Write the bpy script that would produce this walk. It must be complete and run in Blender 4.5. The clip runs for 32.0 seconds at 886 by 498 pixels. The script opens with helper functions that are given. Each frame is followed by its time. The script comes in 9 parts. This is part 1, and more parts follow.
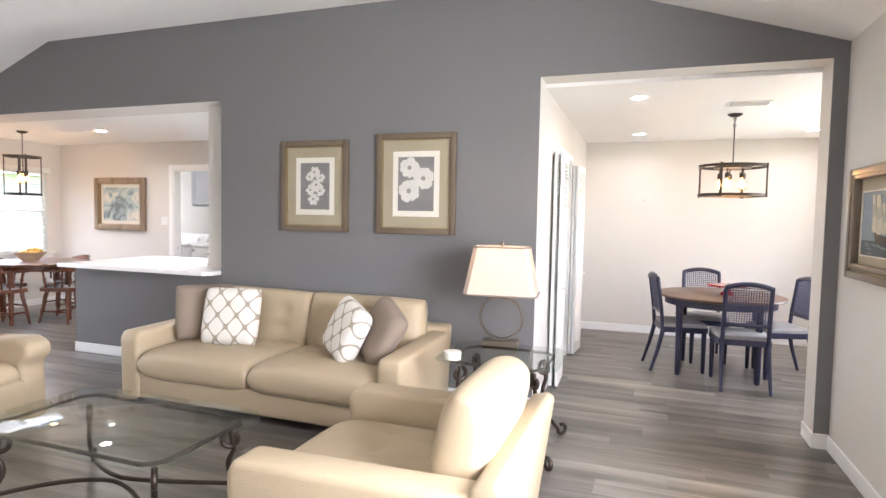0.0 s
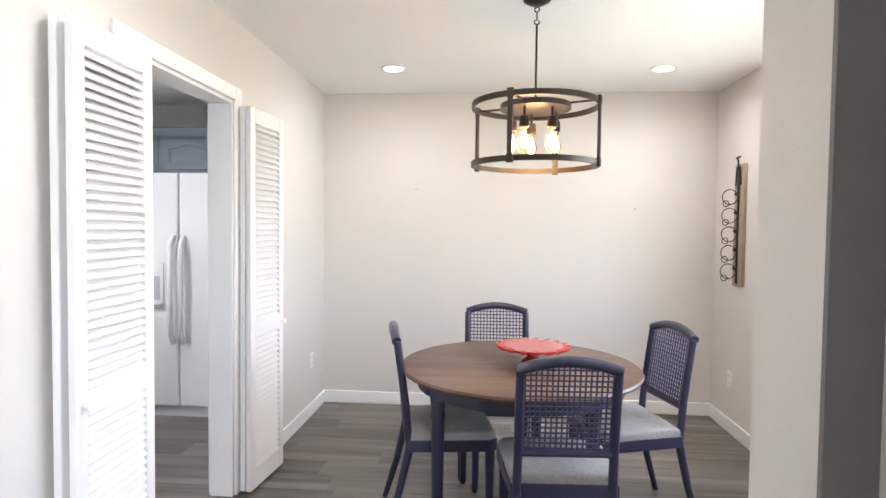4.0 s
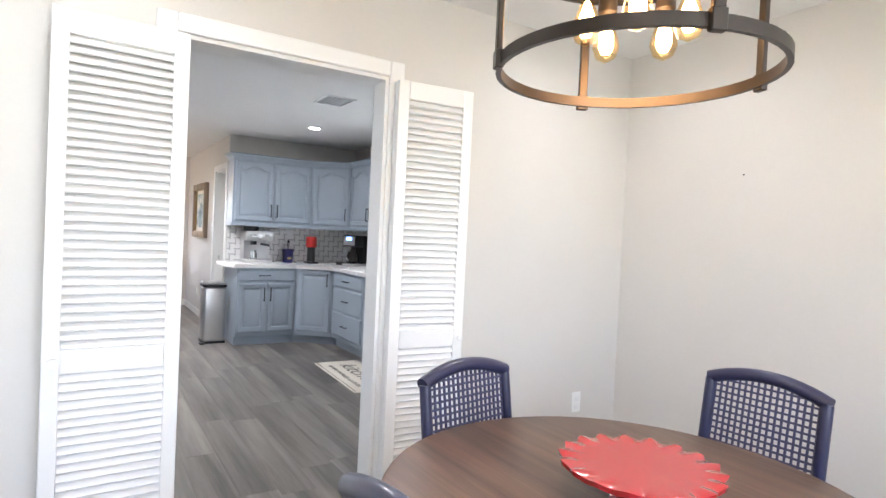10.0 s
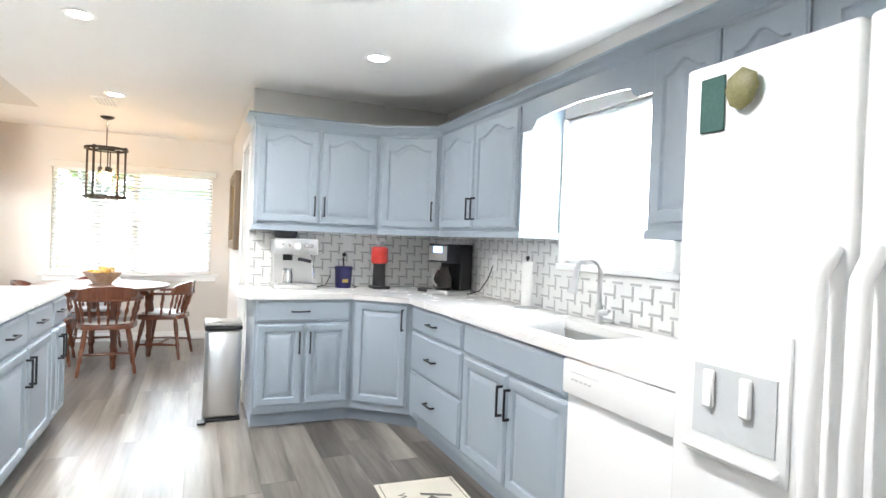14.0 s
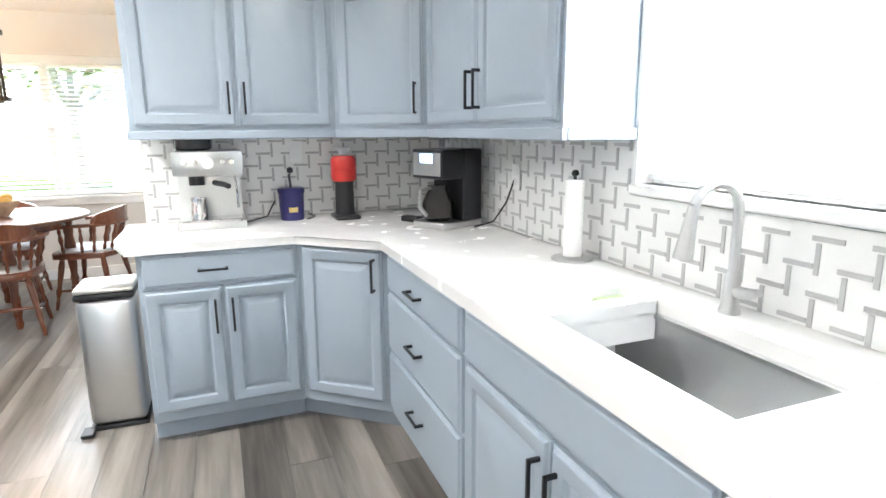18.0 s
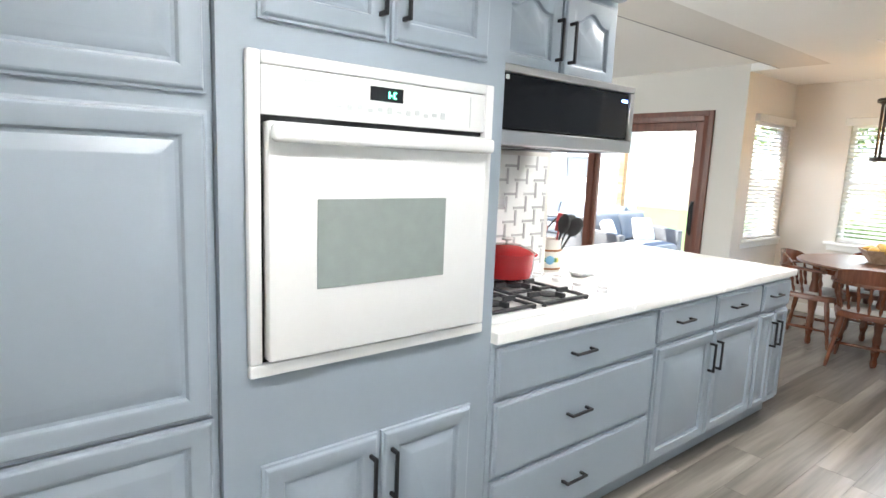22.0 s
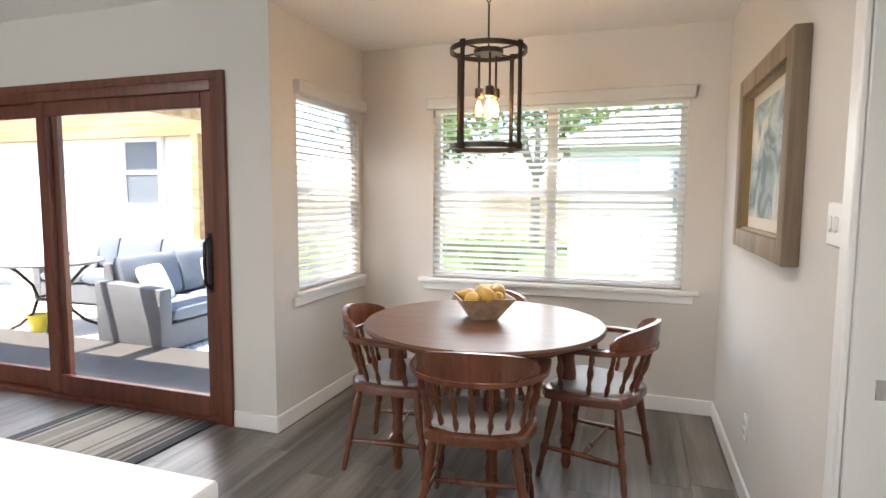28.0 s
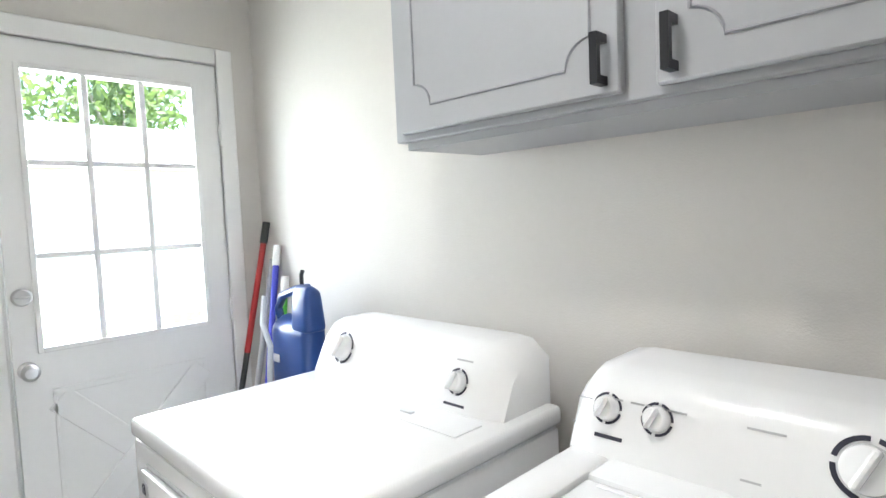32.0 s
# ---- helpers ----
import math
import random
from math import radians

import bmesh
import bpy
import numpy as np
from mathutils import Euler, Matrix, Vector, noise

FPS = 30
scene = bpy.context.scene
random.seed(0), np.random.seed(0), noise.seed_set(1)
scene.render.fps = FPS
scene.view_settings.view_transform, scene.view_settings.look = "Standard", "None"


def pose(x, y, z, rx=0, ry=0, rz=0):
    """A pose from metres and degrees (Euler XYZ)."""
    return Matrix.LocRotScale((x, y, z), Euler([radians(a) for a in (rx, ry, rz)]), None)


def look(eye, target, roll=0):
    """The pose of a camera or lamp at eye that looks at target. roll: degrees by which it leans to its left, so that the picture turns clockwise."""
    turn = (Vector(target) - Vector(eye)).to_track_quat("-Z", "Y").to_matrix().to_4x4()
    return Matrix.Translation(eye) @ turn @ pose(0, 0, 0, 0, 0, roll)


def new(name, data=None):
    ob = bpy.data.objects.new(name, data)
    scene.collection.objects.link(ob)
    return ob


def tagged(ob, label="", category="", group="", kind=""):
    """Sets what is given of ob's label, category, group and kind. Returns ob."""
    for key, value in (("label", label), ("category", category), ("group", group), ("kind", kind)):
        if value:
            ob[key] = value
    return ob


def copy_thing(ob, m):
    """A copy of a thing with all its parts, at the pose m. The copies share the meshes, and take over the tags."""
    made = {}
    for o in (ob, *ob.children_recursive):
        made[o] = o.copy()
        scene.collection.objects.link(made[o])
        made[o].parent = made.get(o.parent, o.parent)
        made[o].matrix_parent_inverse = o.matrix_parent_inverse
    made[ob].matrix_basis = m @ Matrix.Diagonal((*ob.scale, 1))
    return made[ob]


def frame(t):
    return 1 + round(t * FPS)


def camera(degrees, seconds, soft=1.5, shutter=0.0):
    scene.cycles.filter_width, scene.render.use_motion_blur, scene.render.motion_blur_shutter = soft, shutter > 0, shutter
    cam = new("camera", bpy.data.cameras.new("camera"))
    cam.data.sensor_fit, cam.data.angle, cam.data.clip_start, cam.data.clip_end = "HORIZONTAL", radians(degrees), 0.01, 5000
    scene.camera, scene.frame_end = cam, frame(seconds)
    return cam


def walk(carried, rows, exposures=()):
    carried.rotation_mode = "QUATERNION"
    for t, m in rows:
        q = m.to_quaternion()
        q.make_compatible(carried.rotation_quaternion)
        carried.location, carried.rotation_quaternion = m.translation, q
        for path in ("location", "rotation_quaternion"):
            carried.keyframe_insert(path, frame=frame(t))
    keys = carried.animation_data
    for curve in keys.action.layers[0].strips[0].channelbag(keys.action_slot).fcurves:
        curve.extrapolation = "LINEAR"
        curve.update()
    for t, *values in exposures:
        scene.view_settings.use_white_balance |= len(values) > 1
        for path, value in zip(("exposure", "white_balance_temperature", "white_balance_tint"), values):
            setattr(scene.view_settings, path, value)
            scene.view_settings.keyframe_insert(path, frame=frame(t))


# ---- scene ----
cam = camera(76.0, 32.0)
PATH = [
    (0, (0.468, 0.269, 1.435), (-0.198, 2.152, 1.324), 1.1),
    (0.5, (0.515, 0.664, 1.424), (0.043, 2.604, 1.314), 0.8),
    (1, (0.551, 1.118, 1.420), (0.228, 3.088, 1.313), 0.7),
    (1.5, (0.653, 1.537, 1.415), (0.402, 3.518, 1.313), 0.6),
    (2, (0.718, 1.939, 1.412), (0.503, 3.926, 1.314), 0.7),
    (2.5, (0.832, 2.350, 1.385), (0.636, 4.339, 1.299), 0.7),
    (4.5, (1.062, 3.9, 1.413), (0.921, 5.894, 1.341), 0.6),
    (5, (1.136, 4.253, 1.429), (1.026, 6.249, 1.358), 0.5),
    (5.5, (1.267, 4.545, 1.423), (1.197, 6.543, 1.358), 0.5),
    (6, (1.431, 4.827, 1.411), (1.366, 6.825, 1.353), 0.5),
    (6.5, (1.639, 5.13, 1.434), (1.585, 7.129, 1.374), 0.6),
    (7, (1.827, 5.357, 1.418), (1.677, 7.351, 1.374), 0.8),
    (7.5, (2.042, 5.363, 1.388), (1.542, 7.299, 1.365), 1.1),
    (8, (2.256, 5.267, 1.384), (1.402, 7.075, 1.359), 1.6),
    (8.5, (2.357, 5.225, 1.351), (1.195, 6.853, 1.34), 2.0),
    (9, (2.398, 5.209, 1.346), (0.985, 6.624, 1.321), 2.4),
    (9.5, (2.296, 5.16, 1.342), (0.706, 6.373, 1.306), 2.7),
    (10, (2.033, 5.185, 1.323), (0.345, 6.257, 1.281), 2.7),
    (10.5, (1.797, 5.228, 1.327), (0.054, 6.208, 1.274), 2.6),
    (11, (1.478, 5.305, 1.358), (-0.302, 6.214, 1.301), 2.9),
    (11.5, (1.144, 5.376, 1.370), (-0.653, 6.253, 1.308), 2.9),
    (12, (0.799, 5.463, 1.340), (-0.996, 6.342, 1.290), 2.9),
    (12.5, (0.421, 5.684, 1.288), (-1.388, 6.537, 1.267), 3.1),
    (13, (0.080, 5.873, 1.285), (-1.737, 6.707, 1.275), 2.8),
    (13.5, (-0.217, 6.069, 1.301), (-2.046, 6.878, 1.292), 2.4),
    (15.5, (-1.326, 6.808, 1.273), (-3.165, 7.583, 1.139), 0.3),
    (16, (-1.525, 6.909, 1.245), (-3.324, 7.746, 0.997), 0.0),
    (16.5, (-1.728, 6.957, 1.234), (-3.477, 7.866, 0.894), -0.3),
    (17, (-1.855, 6.968, 1.255), (-3.584, 7.891, 0.858), -0.5),
    (17.5, (-1.891, 6.983, 1.317), (-3.637, 7.871, 0.915), -0.5),
    (18, (-1.844, 6.987, 1.378), (-3.666, 7.705, 0.969), -0.4),
    (18.5, (-1.765, 6.94, 1.415), (-3.661, 7.424, 1.0), 0.1),
    (19, (-1.621, 6.878, 1.416), (-3.572, 7.071, 1.024), 0.7),
    (19.5, (-1.486, 6.836, 1.445), (-3.445, 6.702, 1.061), 1.0),
    (20, (-1.413, 6.835, 1.462), (-3.315, 6.346, 1.085), 1.4),
    (20.5, (-1.345, 6.836, 1.464), (-3.136, 6.021, 1.106), 1.9),
    (21, (-1.296, 6.826, 1.467), (-2.906, 5.689, 1.128), 1.9),
    (21.5, (-1.251, 6.802, 1.463), (-2.66, 5.418, 1.149), 2.2),
    (22, (-1.224, 6.77, 1.463), (-2.466, 5.232, 1.161), 2.3),
    (22.5, (-1.257, 6.686, 1.463), (-2.366, 5.048, 1.166), 2.5),
    (23, (-1.403, 6.546, 1.443), (-2.467, 4.879, 1.142), 2.5),
    (23.5, (-1.67, 6.414, 1.426), (-2.73, 4.745, 1.129), 2.2),
    (24, (-1.954, 6.284, 1.402), (-3.045, 4.635, 1.108), 2.3),
    (24.5, (-2.195, 6.214, 1.449), (-3.374, 4.625, 1.155), 1.3),
    (25, (-2.543, 6.204, 1.449), (-3.874, 4.738, 1.169), 0.2),
    (25.5, (-2.905, 6.189, 1.452), (-4.376, 4.862, 1.178), 0.1),
    (27.5, (-3.981, 6.097, 1.395), (-5.819, 5.334, 1.192), 0.5),
    (28, (-4.273, 6.129, 1.377), (-6.16, 5.491, 1.195), 0.3),
    (28.5, (-4.569, 6.212, 1.393), (-6.514, 5.775, 1.233), -0.1),
    (29, (-4.845, 6.285, 1.398), (-6.838, 6.232, 1.246), -0.9),
    (29.5, (-5.047, 6.396, 1.388), (-6.993, 6.835, 1.245), -1.0),
    (30, (-5.203, 6.525, 1.391), (-7.004, 7.385, 1.252), -1.7),
    (30.5, (-5.358, 6.656, 1.375), (-6.97, 7.833, 1.241), -1.7),
    (31, (-5.473, 6.792, 1.379), (-6.891, 8.196, 1.247), -2.2),
    (31.5, (-5.624, 6.966, 1.379), (-6.994, 8.417, 1.248), -2.5),
    (32, (-5.763, 7.059, 1.387), (-7.176, 8.469, 1.26), -2.5),
]
EXPOSURES = [
    (0, 3.0, 6450, 17), (2.5, 2.76, 6500, 17), (5, 2.72, 6080, 14), (9, 2.63, 6060, 14), (11, 2.78, 6300, 13), (12.2, 3.15, 6450, 10),
    (13, 3.4, 6400, 9), (16, 3.35, 6350, 9), (19, 3.45, 6450, 9), (20, 3.34, 6450, 9), (21, 2.96, 6480, 8), (22, 2.82, 6500, 8), (24, 2.8, 6400, 6), (25, 3.25, 6450, 5), (26.5, 2.8, 6600, 9),
    (28, 2.42, 6700, 12), (29.2, 2.3, 6600, 12), (30.5, 2.7, 6300, 10), (31.2, 2.85, 6350, 10), (32, 3.1, 6350, 10),
]
walk(cam, [(t, look(eye, target, roll)) for t, eye, target, roll in PATH], EXPOSURES)

# ---------- world, sun, lights ----------
world = bpy.data.worlds.new("world")
scene.world = world
world.use_nodes = True
wn = world.node_tree.nodes
sky = wn.new("ShaderNodeTexSky")
sky.sky_type, sky.sun_disc = "NISHITA", False
sky.sun_elevation, sky.sun_rotation = radians(69), radians(130)
world.node_tree.links.new(sky.outputs[0], wn["Background"].inputs[0])
wn["Background"].inputs[1].default_value = 0.15


def lamp(name, kind, m, energy, color=(1, 1, 1), size=0.1, size_y=None, spread=None):
    data = bpy.data.lights.new(name, kind)
    data.energy, data.color = energy, color
    if kind == "AREA":
        data.size = size
        if size_y:
            data.shape, data.size_y = "RECTANGLE", size_y
        if spread:
            data.spread = radians(spread)
    elif kind == "SUN":
        data.angle = radians(size)
    else:
        data.shadow_soft_size = size
    ob = new(name, data)
    ob.matrix_world = m
    return ob


# the sun stands high in the south-east
lamp("sun", "SUN", look((0, 0, 10), (-2.6, 2.2, 1.0)), 5.0, (1.0, 0.95, 0.88), 0.5)
# daylight that the sky sends down through each window opening
DAY = (0.93, 0.97, 1.0)
lamp("daylight_sliding_door", "AREA", look((-7.21, 2.70, 1.10), (-6.51, 2.70, 0.55)), 9, DAY, 2.2, 1.7, 95)
lamp("daylight_nook", "AREA", look((-8.33, 5.58, 1.40), (-7.63, 5.58, 0.85)), 2.8, DAY, 1.5, 1.05, 95)
lamp("daylight_nook_side", "AREA", look((-7.66, 4.02, 1.40), (-7.66, 4.72, 0.85)), 1.3, DAY, 0.75, 1.05, 95)
lamp("daylight_sink_window", "AREA", look((-2.89, 8.465, 1.64), (-2.89, 7.465, 1.45)), 11, DAY, 0.88, 0.86, 170)
lamp("daylight_dining", "AREA", look((3.16, 6.06, 1.43), (2.16, 6.06, 1.25)), 5.6, DAY, 2.0, 1.2, 150)
lamp("daylight_living", "AREA", look((1.81, 1.42, 1.43), (0.81, 1.42, 1.2)), 40, DAY, 2.1, 1.25, 170)
lamp("daylight_laundry", "AREA", look((-8.31, 7.72, 1.45), (-7.31, 7.72, 1.25)), 4.2, DAY, 0.54, 0.93, 170)

# ---------- materials ----------
def mat(name, color, rough=0.5, metal=0.0, var=0.06, scale=6.0, bump=0.0, bscale=60.0, spec=0.5, coat=0.0, obvar=0.0):
    """A plain surface: colour with two scales of variation and fine relief."""
    m = bpy.data.materials.new(name)
    m.use_nodes = True
    nt = m.node_tree
    n, l = nt.nodes, nt.links
    p = n["Principled BSDF"]
    p.inputs["Roughness"].default_value, p.inputs["Metallic"].default_value = rough, metal
    p.inputs["Specular IOR Level"].default_value = spec
    p.inputs["Coat Weight"].default_value = coat
    tc = n.new("ShaderNodeTexCoord")
    big, fine = n.new("ShaderNodeTexNoise"), n.new("ShaderNodeTexNoise")
    big.inputs["Scale"].default_value, fine.inputs["Scale"].default_value = scale * 0.3, scale * 9
    big.inputs["Detail"].default_value = 5
    for t in (big, fine):
        l.new(tc.outputs["Object"], t.inputs["Vector"])
    mx = n.new("ShaderNodeMix")
    mx.data_type, mx.blend_type = "FLOAT", "MIX"
    mx.inputs[0].default_value = 0.35
    l.new(big.outputs["Fac"], mx.inputs[2])
    l.new(fine.outputs["Fac"], mx.inputs[3])
    hv = n.new("ShaderNodeHueSaturation")
    hv.inputs["Color"].default_value = (*color, 1)
    mr = n.new("ShaderNodeMapRange")
    mr.inputs["From Min"].default_value, mr.inputs["From Max"].default_value = 0.25, 0.75
    mr.inputs["To Min"].default_value, mr.inputs["To Max"].default_value = 1 - var, 1 + var
    l.new(mx.outputs[0], mr.inputs["Value"])
    if obvar:
        oi = n.new("ShaderNodeObjectInfo")
        m2 = n.new("ShaderNodeMapRange")
        m2.inputs["To Min"].default_value, m2.inputs["To Max"].default_value = 1 - obvar, 1 + obvar
        l.new(oi.outputs["Random"], m2.inputs["Value"])
        mul = n.new("ShaderNodeMath")
        mul.operation = "MULTIPLY"
        l.new(mr.outputs[0], mul.inputs[0])
        l.new(m2.outputs[0], mul.inputs[1])
        l.new(mul.outputs[0], hv.inputs["Value"])
    else:
        l.new(mr.outputs[0], hv.inputs["Value"])
    l.new(hv.outputs[0], p.inputs["Base Color"])
    rr = n.new("ShaderNodeMapRange")
    rr.inputs["To Min"].default_value, rr.inputs["To Max"].default_value = max(rough - 0.08, 0.02), min(rough + 0.08, 1)
    l.new(big.outputs["Fac"], rr.inputs["Value"])
    l.new(rr.outputs[0], p.inputs["Roughness"])
    if bump:
        bn, bp = n.new("ShaderNodeTexNoise"), n.new("ShaderNodeBump")
        bn.inputs["Scale"].default_value, bn.inputs["Detail"].default_value = bscale, 6
        l.new(tc.outputs["Object"], bn.inputs["Vector"])
        bp.inputs["Strength"].default_value, bp.inputs["Distance"].default_value = bump, 0.01
        l.new(bn.outputs["Fac"], bp.inputs["Height"])
        l.new(bp.outputs[0], p.inputs["Normal"])
    return m


def wood(name, dark, light, rough=0.4, axis=0, scale=1.0, obvar=0.0, coat=0.0):
    """Wood with grain stretched along one axis of the object."""
    m = mat(name, light, rough, coat=coat)
    nt = m.node_tree
    n, l = nt.nodes, nt.links
    p = n["Principled BSDF"]
    tc, mp = n.new("ShaderNodeTexCoord"), n.new("ShaderNodeMapping")
    s = [14.0 * scale] * 3
    s[axis] = 0.9 * scale
    mp.inputs["Scale"].default_value = s
    l.new(tc.outputs["Object"], mp.inputs["Vector"])
    oi, comb = n.new("ShaderNodeObjectInfo"), n.new("ShaderNodeVectorMath")
    comb.operation = "SCALE"
    comb.inputs[0].default_value = (13.0, 7.0, 5.0)
    l.new(oi.outputs["Random"], comb.inputs["Scale"])
    l.new(comb.outputs[0], mp.inputs["Location"])
    a, b = n.new("ShaderNodeTexNoise"), n.new("ShaderNodeTexNoise")
    a.inputs["Scale"].default_value, a.inputs["Detail"].default_value, a.inputs["Distortion"].default_value = 1.0, 8, 0.6
    b.inputs["Scale"].default_value, b.inputs["Detail"].default_value = 6.0, 4
    l.new(mp.outputs[0], a.inputs["Vector"])
    l.new(mp.outputs[0], b.inputs["Vector"])
    add = n.new("ShaderNodeMath")
    add.operation = "MULTIPLY_ADD"
    l.new(b.outputs["Fac"], add.inputs[0])
    add.inputs[1].default_value = 0.35
    l.new(a.outputs["Fac"], add.inputs[2])
    ramp = n.new("ShaderNodeValToRGB")
    ramp.color_ramp.elements[0].position, ramp.color_ramp.elements[1].position = 0.45, 0.85
    ramp.color_ramp.elements[0].color, ramp.color_ramp.elements[1].color = (*dark, 1), (*light, 1)
    l.new(add.outputs[0], ramp.inputs[0])
    hv = n.new("ShaderNodeHueSaturation")
    l.new(ramp.outputs[0], hv.inputs["Color"])
    m2 = n.new("ShaderNodeMapRange")
    m2.inputs["To Min"].default_value, m2.inputs["To Max"].default_value = 1 - obvar, 1 + obvar
    l.new(oi.outputs["Random"], m2.inputs["Value"])
    l.new(m2.outputs[0], hv.inputs["Value"])
    l.new(hv.outputs[0], p.inputs["Base Color"])
    bp = n.new("ShaderNodeBump")
    bp.inputs["Strength"].default_value, bp.inputs["Distance"].default_value = 0.12, 0.004
    l.new(add.outputs[0], bp.inputs["Height"])
    l.new(bp.outputs[0], p.inputs["Normal"])
    return m


def glow(name, color, strength):
    m = bpy.data.materials.new(name)
    m.use_nodes = True
    p = m.node_tree.nodes["Principled BSDF"]
    p.inputs["Base Color"].default_value = (*color, 1)
    p.inputs["Emission Color"].default_value, p.inputs["Emission Strength"].default_value = (*color, 1), strength
    return m


def glass(name, color=(1, 1, 1), rough=0.0):
    """Thin clear pane: mostly lets light straight through, with a weak mirror on top."""
    m = bpy.data.materials.new(name)
    m.use_nodes = True
    n, l = m.node_tree.nodes, m.node_tree.links
    n.remove(n["Principled BSDF"])
    tr, gl, lw, mx = n.new("ShaderNodeBsdfTransparent"), n.new("ShaderNodeBsdfGlossy"), n.new("ShaderNodeLayerWeight"), n.new("ShaderNodeMixShader")
    tr.inputs["Color"].default_value = (*color, 1)
    gl.inputs["Roughness"].default_value = rough
    lw.inputs["Blend"].default_value = 0.5
    pw, ma = n.new("ShaderNodeMath"), n.new("ShaderNodeMath")
    pw.operation, ma.operation = "POWER", "MULTIPLY_ADD"
    pw.inputs[1].default_value = 4.0
    ma.inputs[1].default_value, ma.inputs[2].default_value = 0.5, 0.03
    l.new(lw.outputs["Facing"], pw.inputs[0])
    l.new(pw.outputs[0], ma.inputs[0])
    l.new(ma.outputs[0], mx.inputs[0])
    l.new(tr.outputs[0], mx.inputs[1])
    l.new(gl.outputs[0], mx.inputs[2])
    l.new(mx.outputs[0], n["Material Output"].inputs["Surface"])
    return m


M_WALL = mat("beige_wall_paint", (0.63, 0.605, 0.57), 0.75, var=0.025, bump=0.12, bscale=220)
M_GREY = mat("dark_grey_wall_paint", (0.158, 0.154, 0.155), 0.7, var=0.03, bump=0.12, bscale=220)
M_CEIL = mat("white_ceiling_paint", (0.8, 0.79, 0.77), 0.85, var=0.02, bump=0.25, bscale=160)
M_TRIM = mat("white_gloss_trim", (0.8, 0.8, 0.79), 0.35, var=0.02)
M_BLUE = mat("blue_grey_cabinet_paint", (0.33, 0.385, 0.445), 0.36, var=0.03, scale=4)
M_GREYCAB = mat("grey_laundry_cabinet_paint", (0.36, 0.37, 0.385), 0.45, var=0.03)
M_WHITE = mat("white_enamel", (0.82, 0.82, 0.82), 0.22, var=0.015)
M_GLOSSWHITE = mat("glossy_white_oven_enamel", (0.82, 0.82, 0.82), 0.06, var=0.015)
M_QUARTZ = mat("white_quartz", (0.8, 0.79, 0.775), 0.25, var=0.03, scale=30)
M_BLACK = mat("black_metal", (0.012, 0.013, 0.016), 0.38, metal=0.2)
M_STEEL = mat("brushed_steel", (0.6, 0.6, 0.6), 0.32, metal=1.0, var=0.05, scale=20)
M_CHROME = mat("chrome", (0.75, 0.75, 0.75), 0.12, metal=1.0, var=0.02)
M_PLANK = wood("grey_vinyl_plank", (0.062, 0.054, 0.047), (0.225, 0.203, 0.178), 0.31, 0, 0.55, 0.16)
pn, pl = M_PLANK.node_tree.nodes, M_PLANK.node_tree.links
blotch, spread2, times2 = pn.new("ShaderNodeTexNoise"), pn.new("ShaderNodeMapRange"), pn.new("ShaderNodeMath")
blotch.inputs["Scale"].default_value, blotch.inputs["Detail"].default_value = 0.55, 3
spread2.inputs["From Min"].default_value, spread2.inputs["From Max"].default_value = 0.3, 0.7
spread2.inputs["To Min"].default_value, spread2.inputs["To Max"].default_value = 0.74, 1.22
times2.operation = "MULTIPLY"
plank_value = [k for k in pn if k.type == "HUE_SAT"][-1].inputs["Value"]
pl.new([k for k in pn if k.type == "MAPPING"][-1].outputs[0], blotch.inputs["Vector"])
pl.new(blotch.outputs["Fac"], spread2.inputs["Value"])
pl.new(spread2.outputs[0], times2.inputs[0])
pl.new(plank_value.links[0].from_socket, times2.inputs[1])
pl.new(times2.outputs[0], plank_value)
M_JOINT = mat("floor_joint", (0.05, 0.045, 0.04), 0.6)
M_DARKWOOD = wood("walnut_table_top", (0.06, 0.032, 0.02), (0.15, 0.085, 0.055), 0.42, 0, 1.2, coat=0.06)
M_NAVY = mat("navy_paint", (0.022, 0.024, 0.06), 0.3, var=0.05, coat=0.2)
M_MAPLE = wood("red_brown_maple", (0.095, 0.028, 0.013), (0.175, 0.058, 0.028), 0.28, 2, 1.2, coat=0.3)
M_MAPLETOP = wood("brown_maple_top", (0.1, 0.046, 0.026), (0.15, 0.073, 0.043), 0.4, 1, 1.6, coat=0.08)
M_REDWOOD = wood("red_mahogany_frame", (0.09, 0.026, 0.014), (0.17, 0.052, 0.03), 0.38, 2, 1.0)
M_LEATHER = mat("cream_leather", (0.45, 0.355, 0.235), 0.4, var=0.06, bump=0.35, bscale=240)
M_GLASS = glass("clear_glass")
M_RED = mat("red_glaze", (0.38, 0.018, 0.022), 0.2, var=0.04, coat=0.4)
M_GRASS = mat("lawn", (0.07, 0.12, 0.03), 0.9, var=0.3, scale=8, bump=0.6, bscale=40)
M_CONC = mat("patio_concrete", (0.5, 0.48, 0.45), 0.8, var=0.08, bump=0.3)
M_SIDING = mat("white_siding", (0.78, 0.78, 0.76), 0.6, var=0.03)


# ---------- building helpers ----------
def add_box(bm, x0, x1, y0, y1, z0, z1):
    v = [bm.verts.new((x, y, z)) for z in (z0, z1) for x, y in ((x0, y0), (x1, y0), (x1, y1), (x0, y1))]
    for f in ((3, 2, 1, 0), (4, 5, 6, 7), (0, 1, 5, 4), (1, 2, 6, 5), (2, 3, 7, 6), (3, 0, 4, 7)):
        bm.faces.new([v[i] for i in f])
    return v


